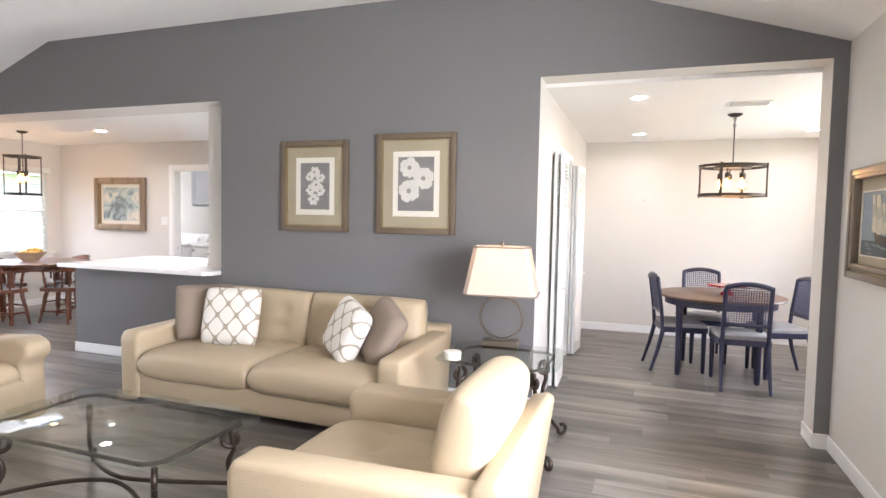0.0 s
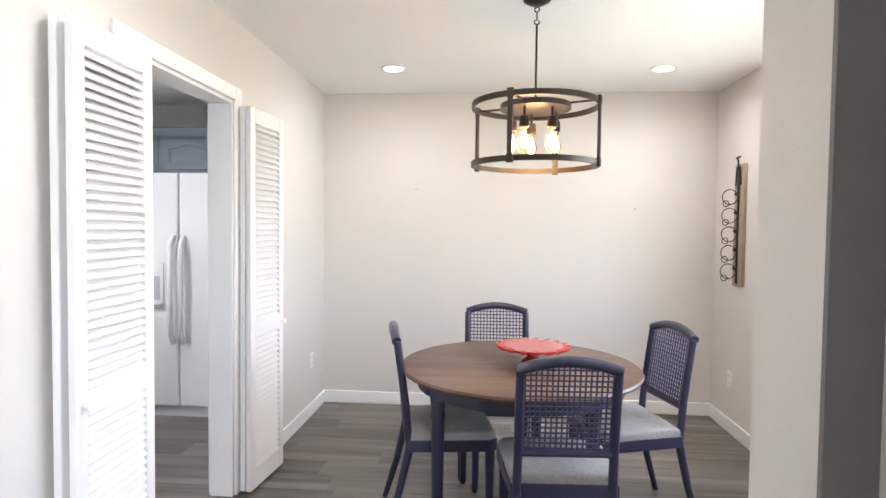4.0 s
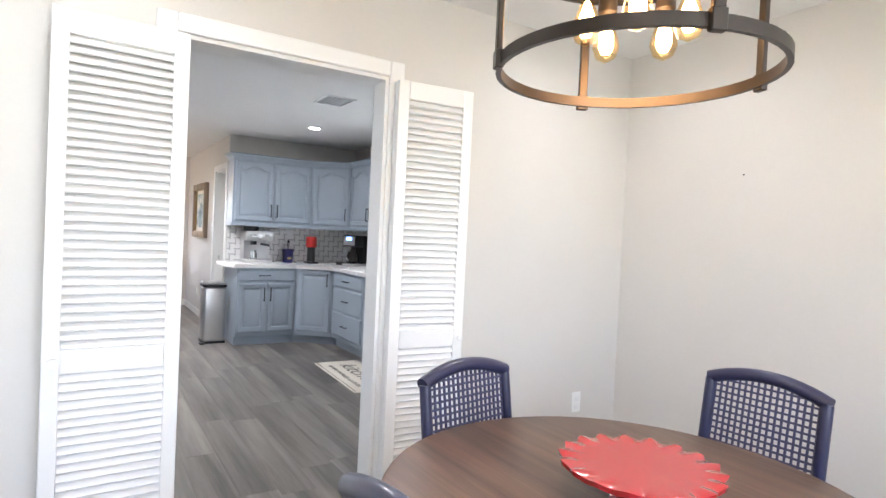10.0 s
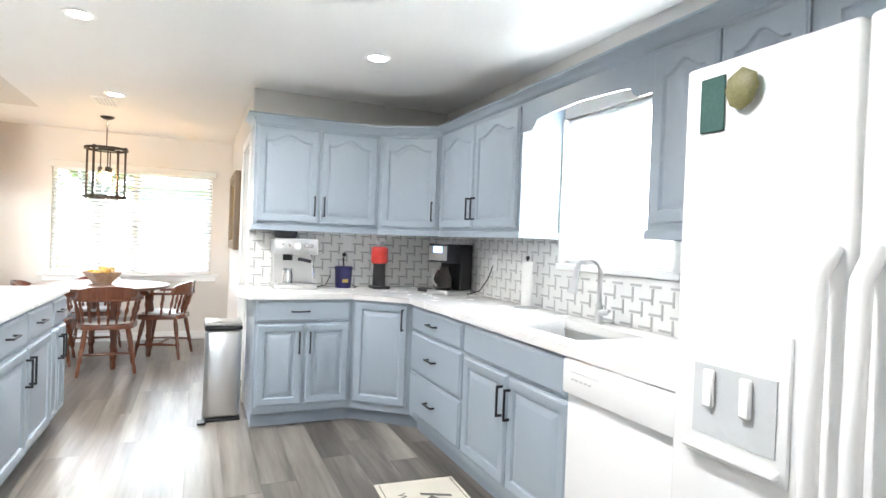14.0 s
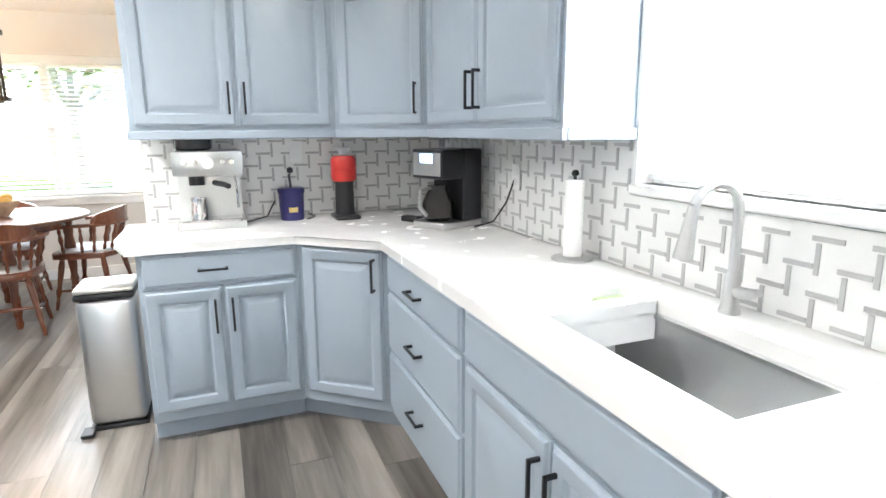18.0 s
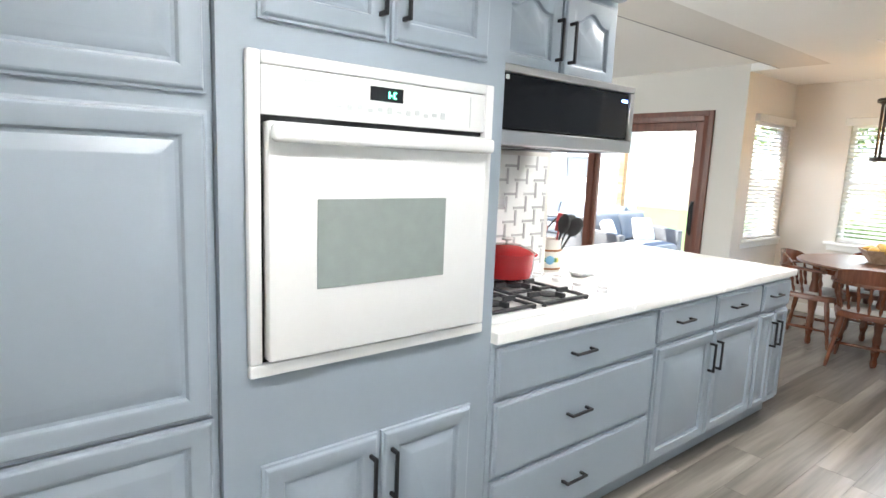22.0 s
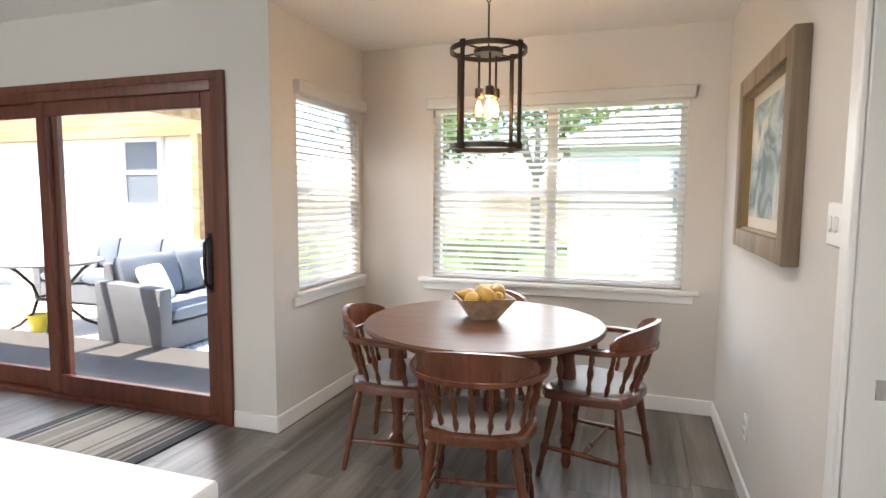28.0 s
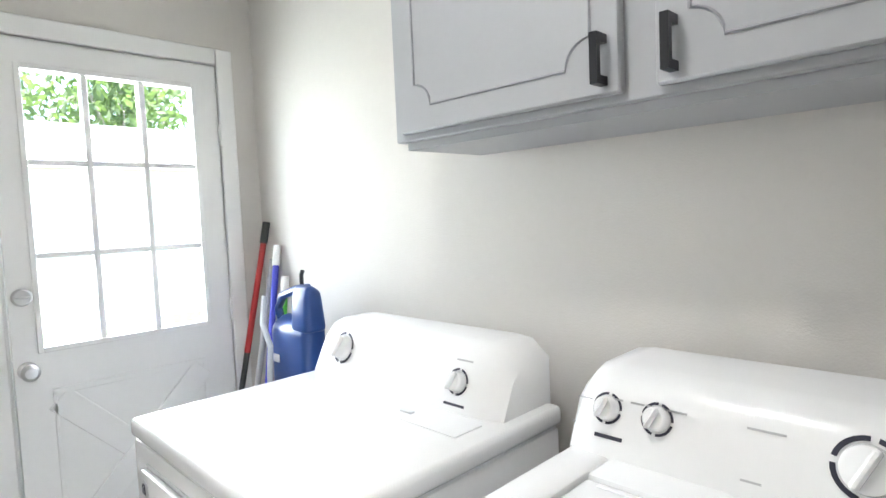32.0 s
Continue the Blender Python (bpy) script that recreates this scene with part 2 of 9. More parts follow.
def boxes(*rows, bevel=0.0, seg=1):
    bm = bmesh.new()
    for r in rows:
        add_box(bm, *r)
    if bevel:
        bmesh.ops.bevel(bm, geom=bm.edges[:], offset=bevel, segments=seg, affect="EDGES", profile=0.5, clamp_overlap=True)
    return bm


def prism(outline, z0, z1, bevel=0.0, seg=2):
    """A flat outline (counter-clockwise) drawn up from z0 to z1."""
    bm = bmesh.new()
    lo, hi = [bm.verts.new((x, y, z0)) for x, y in outline], [bm.verts.new((x, y, z1)) for x, y in outline]
    n = len(outline)
    bm.faces.new(lo[::-1])
    top = bm.faces.new(hi)
    for i in range(n):
        bm.faces.new((lo[i], lo[(i + 1) % n], hi[(i + 1) % n], hi[i]))
    if bevel:
        bmesh.ops.bevel(bm, geom=list(top.edges), offset=bevel, segments=seg, affect="EDGES", profile=0.5)
    return bm


def lathe(profile, seg=24, bm=None, at=(0, 0, 0), sx=1.0, sy=1.0):
    """A turned shape: rows of (radius, z) round the z axis."""
    bm = bm or bmesh.new()
    rings = []
    for r, z in profile:
        if r < 1e-5:
            rings.append([bm.verts.new((at[0], at[1], at[2] + z))])
        else:
            rings.append([bm.verts.new((at[0] + sx * r * math.cos(2 * math.pi * i / seg), at[1] + sy * r * math.sin(2 * math.pi * i / seg), at[2] + z)) for i in range(seg)])
    for a, b in zip(rings, rings[1:]):
        for i in range(seg):
            j = (i + 1) % seg
            f = [a[i % len(a)], a[j % len(a)], b[j % len(b)], b[i % len(b)]]
            f = list(dict.fromkeys(f))
            if len(f) > 2:
                bm.faces.new(f)
    for ring, flip in ((rings[0], True), (rings[-1], False)):
        if len(ring) > 2:
            bm.faces.new(ring[::-1] if flip else ring)
    return bm


def tube(points, r, seg=8, bm=None, closed=False, radii=None):
    """A round bar along points."""
    bm = bm or bmesh.new()
    pts = [Vector(p) for p in points]
    n = len(pts)
    rings, side = [], None
    for i, p in enumerate(pts):
        a, b = (pts[i - 1] if i or closed else p), (pts[(i + 1) % n] if i < n - 1 or closed else p)
        d = (b - a).normalized()
        if side is None:
            side = d.orthogonal().normalized()
        side = (side - d * side.dot(d)).normalized()
        up = d.cross(side)
        rr = radii[i] if radii else r
        rings.append([bm.verts.new(p + rr * (math.cos(2 * math.pi * k / seg) * side + math.sin(2 * math.pi * k / seg) * up)) for k in range(seg)])
    for i in range(n if closed else n - 1):
        a, b = rings[i], rings[(i + 1) % n]
        for k in range(seg):
            bm.faces.new((a[k], a[(k + 1) % seg], b[(k + 1) % seg], b[k]))
    if not closed:
        bm.faces.new(rings[0][::-1])
        bm.faces.new(rings[-1])
    return bm


def mesh_of(name, bm, material, smooth=None):
    bmesh.ops.recalc_face_normals(bm, faces=bm.faces[:])
    me = bpy.data.meshes.new(name)
    bm.to_mesh(me)
    bm.free()
    for m in material if isinstance(material, (list, tuple)) else [material]:
        me.materials.append(m)
    if smooth:
        me.shade_smooth()
        me.set_sharp_from_angle(angle=radians(smooth))
    return me


def part(name, bm, material, parent=None, label="", smooth=40, at=None):
    ob = new(name, mesh_of(name, bm, material, smooth))
    if parent:
        ob.parent = parent
    if at is not None:
        ob.matrix_local = at if isinstance(at, Matrix) else Matrix.Translation(at)
    if label:
        tagged(ob, label)
    return ob


def share(name, me, parent, m, label=""):
    """One more part on a mesh that is there already."""
    ob = new(name, me)
    ob.parent = parent
    ob.matrix_local = m
    if label:
        tagged(ob, label)
    return ob


def thing(name, label, category, m=None, group="", kind=""):
    ob = tagged(new(name), label, category, group, kind)
    ob.empty_display_size = 0.1
    if m is not None:
        ob.matrix_world = m
    return ob


def structure(name, bm, material, label="", category=""):
    return tagged(part(name, bm, material, smooth=30), label, category, "", "structure")


# ---------- the plan ----------
GY0, GY1 = 4.44, 4.86          # dark grey wall, living side and kitchen side
DX, DB, DR = -0.28, 7.93, 2.71  # dining room: west, north and east faces
KX = -0.40                      # kitchen's east face
KN, KW = 8.265, -5.13            # kitchen's north and west faces
NN, NW = 6.64, -8.13          # nook's north and west faces
NC = (-7.0, 4.19)            # corner between nook and sliding door wall
LE, LS = 1.625, -0.45            # living room's east and south faces
LN = 8.285                       # laundry's north face
H = 2.44
OE = 1.54                       # right jamb of the dining room opening
WE = -3.44                      # where the dividing wall ends at the pass-through
WL = -3.14                      # its living room side stops short of that
PE = -4.97                      # end of the half wall under the bar
RIDGE = 3.14

# floors
structure("floor_living", boxes((-8.3, 3.4, -2.2, 8.5, -0.12, -0.006)), M_JOINT, "dark joints under grey vinyl plank flooring", "floor")

# living room
SK = GY0 + 0.012
GP = 4.68                       # dining side of the wall at its opening
HO = 2.47                       # underside of the header over the dining room opening
structure("wall_grey_middle", boxes((WL, DX, GY0, SK, 0, 3.3)), M_GREY, "dark grey accent wall with sofa and framed flower prints", "wall")
structure("wall_grey_header_west", boxes((NC[0], WL, GY0, SK, H, 3.3)), M_GREY, "dark grey wall over the kitchen pass-through", "wall")
structure("wall_grey_header_east", boxes((DX, LE, GY0, SK, HO, 3.3)), M_GREY, "dark grey wall over the dining room opening", "wall")
structure("wall_grey_east_pier", boxes((OE, LE, GY0, SK, 0, HO)), M_GREY, "narrow dark grey wall pier at the dining room opening", "wall")
structure("wall_half", boxes((PE, WL, GY0, SK, 0, 0.875)), M_GREY, "dark grey half wall under the bar counter", "wall")
structure("wall_core_middle", boxes((WL, DX, SK, 4.62, 0, 3.3), (WE, DX, 4.62, GY1, 0, 3.3)), M_WALL, "white painted back and jambs of the dividing wall", "wall")
structure("wall_core_header", boxes((NC[0], WL, SK, 4.62, H, 3.3), (NC[0], WE, 4.62, GY1, H, 3.3), (DX, LE + 0.14, SK, GP, HO, 3.3)), M_WALL, "white painted underside of the wall openings", "wall")
structure("wall_core_pier", boxes((OE, LE + 0.14, SK, GP, 0, HO)), M_WALL, "white painted jamb at the dining room opening", "wall")
structure("wall_core_half", boxes((PE, WL, SK, 4.62, 0, 0.875), (PE, WE, 4.62, GY1, 0, 0.875)), M_WALL, "half wall core behind the base cabinets", "wall")
EW0, EW1 = 0.3, 2.55   # curtained window
structure("wall_living_east", boxes((LE, LE + 0.14, LS - 0.3, EW0, 0, 3.3), (LE, LE + 0.14, EW1, GY0, 0, 3.3), (LE, LE + 0.14, EW0, EW1, 0, 0.75), (LE, LE + 0.14, EW0, EW1, 2.1, 3.3)), M_WALL, "light beige living room wall", "wall")
structure("wall_living_south", boxes((NC[0] - 0.14, LE + 0.14, LS - 0.3, LS - 0.16, 0, 3.3)), M_WALL, "light beige living room wall", "wall")
SD0, SD1, SDT = 1.507, 3.893, 2.09   # sliding door
structure("wall_living_west", boxes((NC[0] - 0.14, NC[0], LS - 0.16, SD0, 0, 2.6), (NC[0] - 0.14, NC[0], SD1, NC[1], 0, 2.6), (NC[0] - 0.14, NC[0], SD0, SD1, SDT, 2.6)), M_WALL, "light beige wall round the sliding door", "wall")
bm = bmesh.new()
prof = [(LE + 0.14, 2.52), (-0.2, RIDGE), (-5.3, RIDGE), (NC[0] - 0.14, 2.46)]
lo = [[bm.verts.new((x, y, z)) for x, z in prof] for y in (LS - 0.3, GY0)]
hi = [[bm.verts.new((x, y, z + 0.12)) for x, z in prof] for y in (LS - 0.3, GY0)]
for i in range(3):
    bm.faces.new((lo[0][i], lo[0][i + 1], lo[1][i + 1], lo[1][i]))
    bm.faces.new((hi[0][i], hi[0][i + 1], hi[1][i + 1], hi[1][i]))
for a, b in ((lo, hi),):
    for k in (0, 1):
        for i in range(3):
            bm.faces.new((a[k][i], a[k][i + 1], b[k][i + 1], b[k][i]))
structure("ceiling_living", bm, M_CEIL, "white vaulted ceiling with sloping sides", "ceiling")

# dining room
WY0, WY1, WZ0, WZ1 = 5.0, 7.095, 0.80, 2.065   # recessed window
structure("wall_dining_north", boxes((DX - 0.12, DR + 0.4, DB, DB + 0.14, 0, H)), M_WALL, "pale beige dining room wall", "wall")
structure("wall_dining_east", boxes((DR, DR + 0.4, GP, WY0, 0, H), (DR, DR + 0.4, WY1, DB, 0, H), (DR, DR + 0.4, WY0, WY1, 0, WZ0), (DR, DR + 0.4, WY0, WY1, WZ1, H)), M_WALL, "pale beige wall with a deep window recess", "wall")
structure("wall_dining_south", boxes((LE + 0.14, DR + 0.4, GY0, GP, 0, H)), M_WALL, "pale beige dining room wall", "wall")
KD0, KD1, KDT = 5.455, 6.325, 2.03   # kitchen doorway
structure("wall_dining_west", boxes((KX, DX, GY1, KD0, 0, H), (KX, DX, KD1, DB, 0, H), (KX, DX, KD0, KD1, KDT, H)), M_WALL, "pale beige wall with the kitchen doorway", "wall")
structure("ceiling_dining", boxes((KX, DR + 0.4, GY1, DB + 0.14, H, H + 0.12), (DX, DR + 0.4, GP, GY1, H, H + 0.12)), M_CEIL, "white dining room ceiling", "ceiling")

# kitchen, nook and laundry
KWIN = (-3.33, -2.455, 1.205, 2.06)
structure("wall_kitchen_north", boxes((KW - 0.08, KWIN[0], KN, KN + 0.14, 0, H), (KWIN[1], KX + 0.12, KN, KN + 0.14, 0, H), (KWIN[0], KWIN[1], KN, KN + 0.14, 0, KWIN[2]), (KWIN[0], KWIN[1], KN, KN + 0.14, KWIN[3], H)), M_WALL, "beige kitchen wall round the sink window", "wall")
structure("wall_kitchen_east", boxes((KX, KX + 0.12, DB + 0.14, KN, 0, H)), M_WALL, "beige kitchen wall behind the fridge", "wall")
structure("wall_kitchen_west", boxes((KW - 0.08, KW, NN, KN, 0, H)), M_WALL, "beige wall between kitchen and laundry", "wall")
LD0, LD1, LDT = -5.885, -5.21, 2.04
structure("wall_nook_north", boxes((NW - 0.14, LD0, NN, NN + 0.12, 0, H), (LD0, LD1, NN, NN + 0.12, LDT, H)), M_WALL, "beige nook wall with the laundry doorway", "wall")
NWY0, NWY1, NWZ0, NWZ1 = 4.747, 6.422, 0.80, 2.01
structure("wall_nook_west", boxes((NW - 0.14, NW, NC[1] - 0.12, NWY0, 0, H), (NW - 0.14, NW, NWY1, NN, 0, H), (NW - 0.14, NW, NWY0, NWY1, 0, NWZ0), (NW - 0.14, NW, NWY0, NWY1, NWZ1, H)), M_WALL, "beige nook wall with the wide window", "wall")
N2X0, N2X1 = -8.07, -7.257
structure("wall_nook_south", boxes((NW, N2X0, NC[1] - 0.12, NC[1], 0, H), (N2X1, NC[0] - 0.14, NC[1] - 0.12, NC[1], 0, H), (N2X0, N2X1, NC[1] - 0.12, NC[1], 0, NWZ0), (N2X0, N2X1, NC[1] - 0.12, NC[1], NWZ1, H)), M_WALL, "beige nook wall with the narrow side window", "wall")
structure("ceiling_kitchen", boxes((NW - 0.14, KX, GY1, KN + 0.14, H, H + 0.12), (NW - 0.14, NC[0] - 0.14, NC[1] - 0.12, GY1, H, H + 0.12), (NC[0] - 0.14, NC[0], NC[1], GY1, H, H + 0.12)), M_CEIL, "white kitchen and nook ceiling", "ceiling")
ED0, ED1, EDT = 7.34, 8.115, 2.04
structure("wall_laundry_west", boxes((NW - 0.14, NW, NN + 0.12, ED0, 0, H), (NW - 0.14, NW, ED1, LN, 0, H), (NW - 0.14, NW, ED0, ED1, EDT, H)), M_WALL, "beige laundry wall with the back door", "wall")
structure("wall_laundry_north", boxes((NW - 0.14, KW - 0.08, LN, LN + 0.14, 0, H)), M_WALL, "beige laundry wall behind washer and dryer", "wall")
structure("ground", boxes((-60, 60, -60, 60, -0.3, -0.16)), M_GRASS, "lawn round the house", "ground")

# ---------- trim ----------
def board(name, bm, label, category="trim"):
    return structure(name, bm, M_TRIM, label, category)


BB = 0.10
for x0, x1, y0, y1 in ((WL, DX - 0.0, GY0 - 0.014, GY0), (OE - 0.014, OE, GY0 - 0.014, GP), (OE, LE, GY0 - 0.014, GY0), (LE - 0.014, LE, LS, GY0 - 0.014),
                       (DX, DX + 0.014, GY0, KD0 - 0.07), (DX, DX + 0.014, KD1 + 0.07, DB), (DX + 0.014, DR, DB - 0.014, DB), (DR - 0.014, DR, GP, DB - 0.014),
                       (NC[0], NC[0] + 0.014, LS, SD0 - 0.002), (NC[0], NC[0] + 0.014, SD1 + 0.002, NC[1] + 0.014), (NW, NC[0], NC[1], NC[1] + 0.014), (NW, NW + 0.014, NC[1] + 0.014, NN),
                       (NW + 0.014, LD0 - 0.07, NN - 0.014, NN), (PE, WL, GY0 - 0.014, GY0), (PE - 0.014, PE, GY0 - 0.014, GY1), (NW, NW + 0.014, NN + 0.12, ED0 - 0.07)):
    bm = boxes((x0, x1, y0, y1, 0, BB), bevel=0.005)
    board("baseboard", bm, "white painted baseboard along the wall", "baseboard")


def casing_x(name, xf, y0, y1, top, out, w=0.07, t=0.018):
    """Casing round an opening in a wall of constant x; out: the side that it faces."""
    a, b = (xf, xf + t) if out > 0 else (xf - t, xf)
    t2 = thing(name, "white painted wooden door casing", "door casing", kind="structure")
    part("jamb_casing", boxes((a, b, y0 - w, y0, 0, top + w), bevel=0.005), M_TRIM, t2)
    part("jamb_casing", boxes((a, b, y1, y1 + w, 0, top + w), bevel=0.005), M_TRIM, t2)
    part("head_casing", boxes((a, b, y0, y1, top, top + w), bevel=0.005), M_TRIM, t2)


def casing_y(name, yf, x0, x1, top, out, w=0.07, t=0.018):
    a, b = (yf, yf + t) if out > 0 else (yf - t, yf)
    t2 = thing(name, "white painted wooden door casing", "door casing", kind="structure")
    part("jamb_casing", boxes((x0 - w, x0, a, b, 0, top + w), bevel=0.005), M_TRIM, t2)
    part("jamb_casing", boxes((x1, x1 + w, a, b, 0, top + w), bevel=0.005), M_TRIM, t2)
    part("head_casing", boxes((x0, x1, a, b, top, top + w), bevel=0.005), M_TRIM, t2)


casing_x("door_casing_1", DX, KD0, KD1, KDT, 1)
casing_x("door_casing_2", KX, KD0, KD1, KDT, -1)
casing_y("door_casing_3", NN, LD0, LD1, LDT, -1)
casing_x("door_casing_4", NW, ED0, ED1, EDT, 1)
board("door_lining_1", boxes((KX, DX, KD0 - 0.001, KD0 + 0.016, 0, KDT), (KX, DX, KD1 - 0.016, KD1 + 0.001, 0, KDT), (KX, DX, KD0 + 0.016, KD1 - 0.016, KDT - 0.016, KDT + 0.001)), "white door lining of the kitchen doorway")
board("door_lining_2", boxes((LD0 - 0.001, LD0 + 0.016, NN, NN + 0.12, 0, LDT), (LD1 - 0.016, LD1 + 0.001, NN, NN + 0.12, 0, LDT), (LD0 + 0.016, LD1 - 0.016, NN, NN + 0.12, LDT - 0.016, LDT + 0.001)), "white door lining of the laundry doorway")
t = thing("strike_plate", "small steel strike plate on the door lining", "door hardware")
part("plate", boxes((LD0 + 0.016, LD0 + 0.0185, NN + 0.052, NN + 0.074, 0.895, 0.945), bevel=0.001), M_STEEL, t)


# ---------- cabinet doors and handles ----------
def panel_bm(w, h, arch=0.0, frame=0.055, flat=False):
    """A raised-panel front, lower left corner at the origin, facing -y, 20 mm thick."""
    rings = [(0.0, 0.0), (0.0, -0.011), (0.006, -0.0125), (0.010, -0.019), (0.014, -0.021)]
    if not flat:
        rings += [(frame - 0.006, -0.021), (frame, -0.0185), (frame + 0.005, -0.009), (frame + 0.013, -0.008), (frame + 0.042, -0.0185), (frame + 0.046, -0.0195)]
    else:
        rings += [(0.03, -0.021)]
    bm = bmesh.new()
    n = 14
    made = []
    for inset, y in rings:
        pts = [(inset, inset), (w - inset, inset)]
        for k in range(n + 1):
            u = 1 - 2 * k / n
            drop = 0.0
            if arch and inset >= frame:
                v = abs(u)
                bump = 0.0 if v > 0.8 else 0.5 + 0.5 * math.cos(math.pi * v / 0.8)
                drop = arch * (1 - bump)
            pts.append((w / 2 + u * (w / 2 - inset), h - inset - drop))
        made.append([bm.verts.new((x, y, z)) for x, z in pts])
    for a, b in zip(made, made[1:]):
        for i in range(len(a)):
            j = (i + 1) % len(a)
            bm.faces.new((a[i], a[j], b[j], b[i]))
    bm.faces.new(made[-1])
    bm.faces.new(made[0][::-1])
    return bm


def pull_bm(length):
    """A square bar pull along z, centred on the origin, standing off to -y."""
    r = 0.005
    return boxes((-r, r, -0.036, -0.026, -length / 2, length / 2), (-r, r, -0.027, 0, -length / 2, -length / 2 + 0.012), (-r, r, -0.027, 0, length / 2 - 0.012, length / 2), bevel=0.0015)


PULL_L, PULL_S = mesh_of("pull", pull_bm(0.15), M_BLACK), mesh_of("pull", pull_bm(0.125), M_BLACK)


def front(cab, kind, x0, x1, z0, z1, pull=None, arch=0.0, material=None):
    """A door or drawer front on a cabinet; pull: (x, z, upright)."""
    w, h = x1 - x0, z1 - z0
    bm = panel_bm(w, h, arch, flat=(kind == "drawer"), frame=min(0.055, w * 0.18))
    ob = part(kind, bm, material or M_BLUE, cab, at=(x0, 0, z0), smooth=25)
    if pull:
        px, pz, up = pull
        share("handle", PULL_L if up else PULL_S, ob, pose(px - x0, -0.02, pz - z0, 0, 0 if up else 90, 0), "black square bar handle")
    return ob


def doors_pair(cab, x0, x1, z0, z1, arch=0.0, low=False, material=None, gap=0.012):
    mid = (x0 + x1) / 2
    pz = z0 + 0.13 if low else z1 - 0.13
    front(cab, "door", x0, mid - gap / 2, z0, z1, (mid - gap / 2 - 0.03, pz, True), arch, material)
    front(cab, "door", mid + gap / 2, x1, z0, z1, (mid + gap / 2 + 0.03, pz, True), arch, material)


def base_body(cab, w, d, h=0.875, material=None):
    part("body", boxes((0, w, 0, d, 0.1, h), bevel=0.002), material or M_BLUE, cab)
    part("toe_kick", boxes((0, w, 0.06, d, 0, 0.1)), material or M_BLUE, cab)


UCAB = "blue-grey painted wall cabinet with arched raised-panel doors"

# west run
c = thing("base_cabinet", "blue-grey two-door base cabinet with one drawer", "cabinet", pose(-4.48, 6.635, 0, 0, 0, 90), "kitchen base cabinets")
base_body(c, 0.665, 0.64)
front(c, "drawer", 0.015, 0.65, 0.725, 0.865, (0.3, 0.795, False))
doors_pair(c, 0.015, 0.65, 0.15, 0.71)

# diagonal corner
m = pose(-4.48, 7.30, 0, 0, 0, 50.3)
c = thing("corner_base_cabinet", "blue-grey diagonal corner base cabinet with one door", "cabinet", m, "kitchen base cabinets")
inv = m.inverted()
loc = [tuple((inv @ Vector((x, y, 0)))[:2]) for x, y in ((-4.48, 7.30), (-4.185, 7.655), (-4.185, KN - 0.005), (KW + 0.005, KN - 0.005), (KW + 0.005, 7.30))]
part("body", prism(loc, 0.1, 0.875), M_BLUE, c)
L = 0.4616
part("toe_kick", prism([(-0.06, 0.06), (L + 0.06, 0.06), (L, 0.2), (0, 0.2)], 0, 0.1), M_BLUE, c)
front(c, "door", 0.03, L - 0.03, 0.15, 0.865, (L - 0.065, 0.755, True))

# north run
c = thing("drawer_base_cabinet", "blue-grey base cabinet with three drawers", "cabinet", pose(-4.185, 7.655, 0), "kitchen base cabinets")
base_body(c, 0.845, 0.605)
for z0, z1 in ((0.705, 0.855), (0.43, 0.69), (0.15, 0.415)):
    front(c, "drawer", 0.03, 0.825, z0, z1, (0.42, (z0 + z1) / 2, False))
c = thing("sink_base_cabinet", "blue-grey sink base cabinet with two doors", "cabinet", pose(-3.34, 7.655, 0), "kitchen base cabinets")
part("body", boxes((0, 0.97, 0, 0.03, 0.1, 0.875), (0, 0.02, 0.03, 0.62, 0.1, 0.875), (0.95, 0.97, 0.03, 0.62, 0.1, 0.875), (0.02, 0.95, 0.03, 0.62, 0.1, 0.12)), M_BLUE, c)
part("toe_kick", boxes((0, 0.97, 0.06, 0.6, 0, 0.1)), M_BLUE, c)
front(c, "drawer", 0.02, 0.95, 0.70, 0.855)
doors_pair(c, 0.02, 0.975, 0.15, 0.685)

# dishwasher
d = thing("dishwasher", "white built-in dishwasher under the worktop", "dishwasher", pose(-2.365, 7.635, 0))
part("body", boxes((0.005, 0.605, 0.02, 0.6, 0.1, 0.872)), M_WHITE, d)
part("door", boxes((0, 0.61, 0, 0.03, 0.12, 0.73), bevel=0.008, seg=2), M_WHITE, d)
bm = boxes((0, 0.61, -0.03, 0.03, 0.735, 0.87), bevel=0.012, seg=2)
pn = part("control_panel", bm, M_WHITE, d)
part("buttons", boxes(*[(0.05 + 0.02 * k, 0.062 + 0.02 * k, -0.032, -0.029, 0.825, 0.829) for k in range(9)]), mat("pale_grey_print", (0.5, 0.5, 0.51), 0.5), pn, "row of small grey buttons")
part("logo", boxes(*[(0.06 + 0.026 * k, 0.077 + 0.026 * k, -0.032, -0.029, 0.795, 0.803) for k in range(5)]), mat("grey_print", (0.52, 0.52, 0.53), 0.5), pn, "plain grey bars in place of a maker's name")
part("kick_plate", boxes((0, 0.61, 0.05, 0.08, 0, 0.11)), M_WHITE, d)

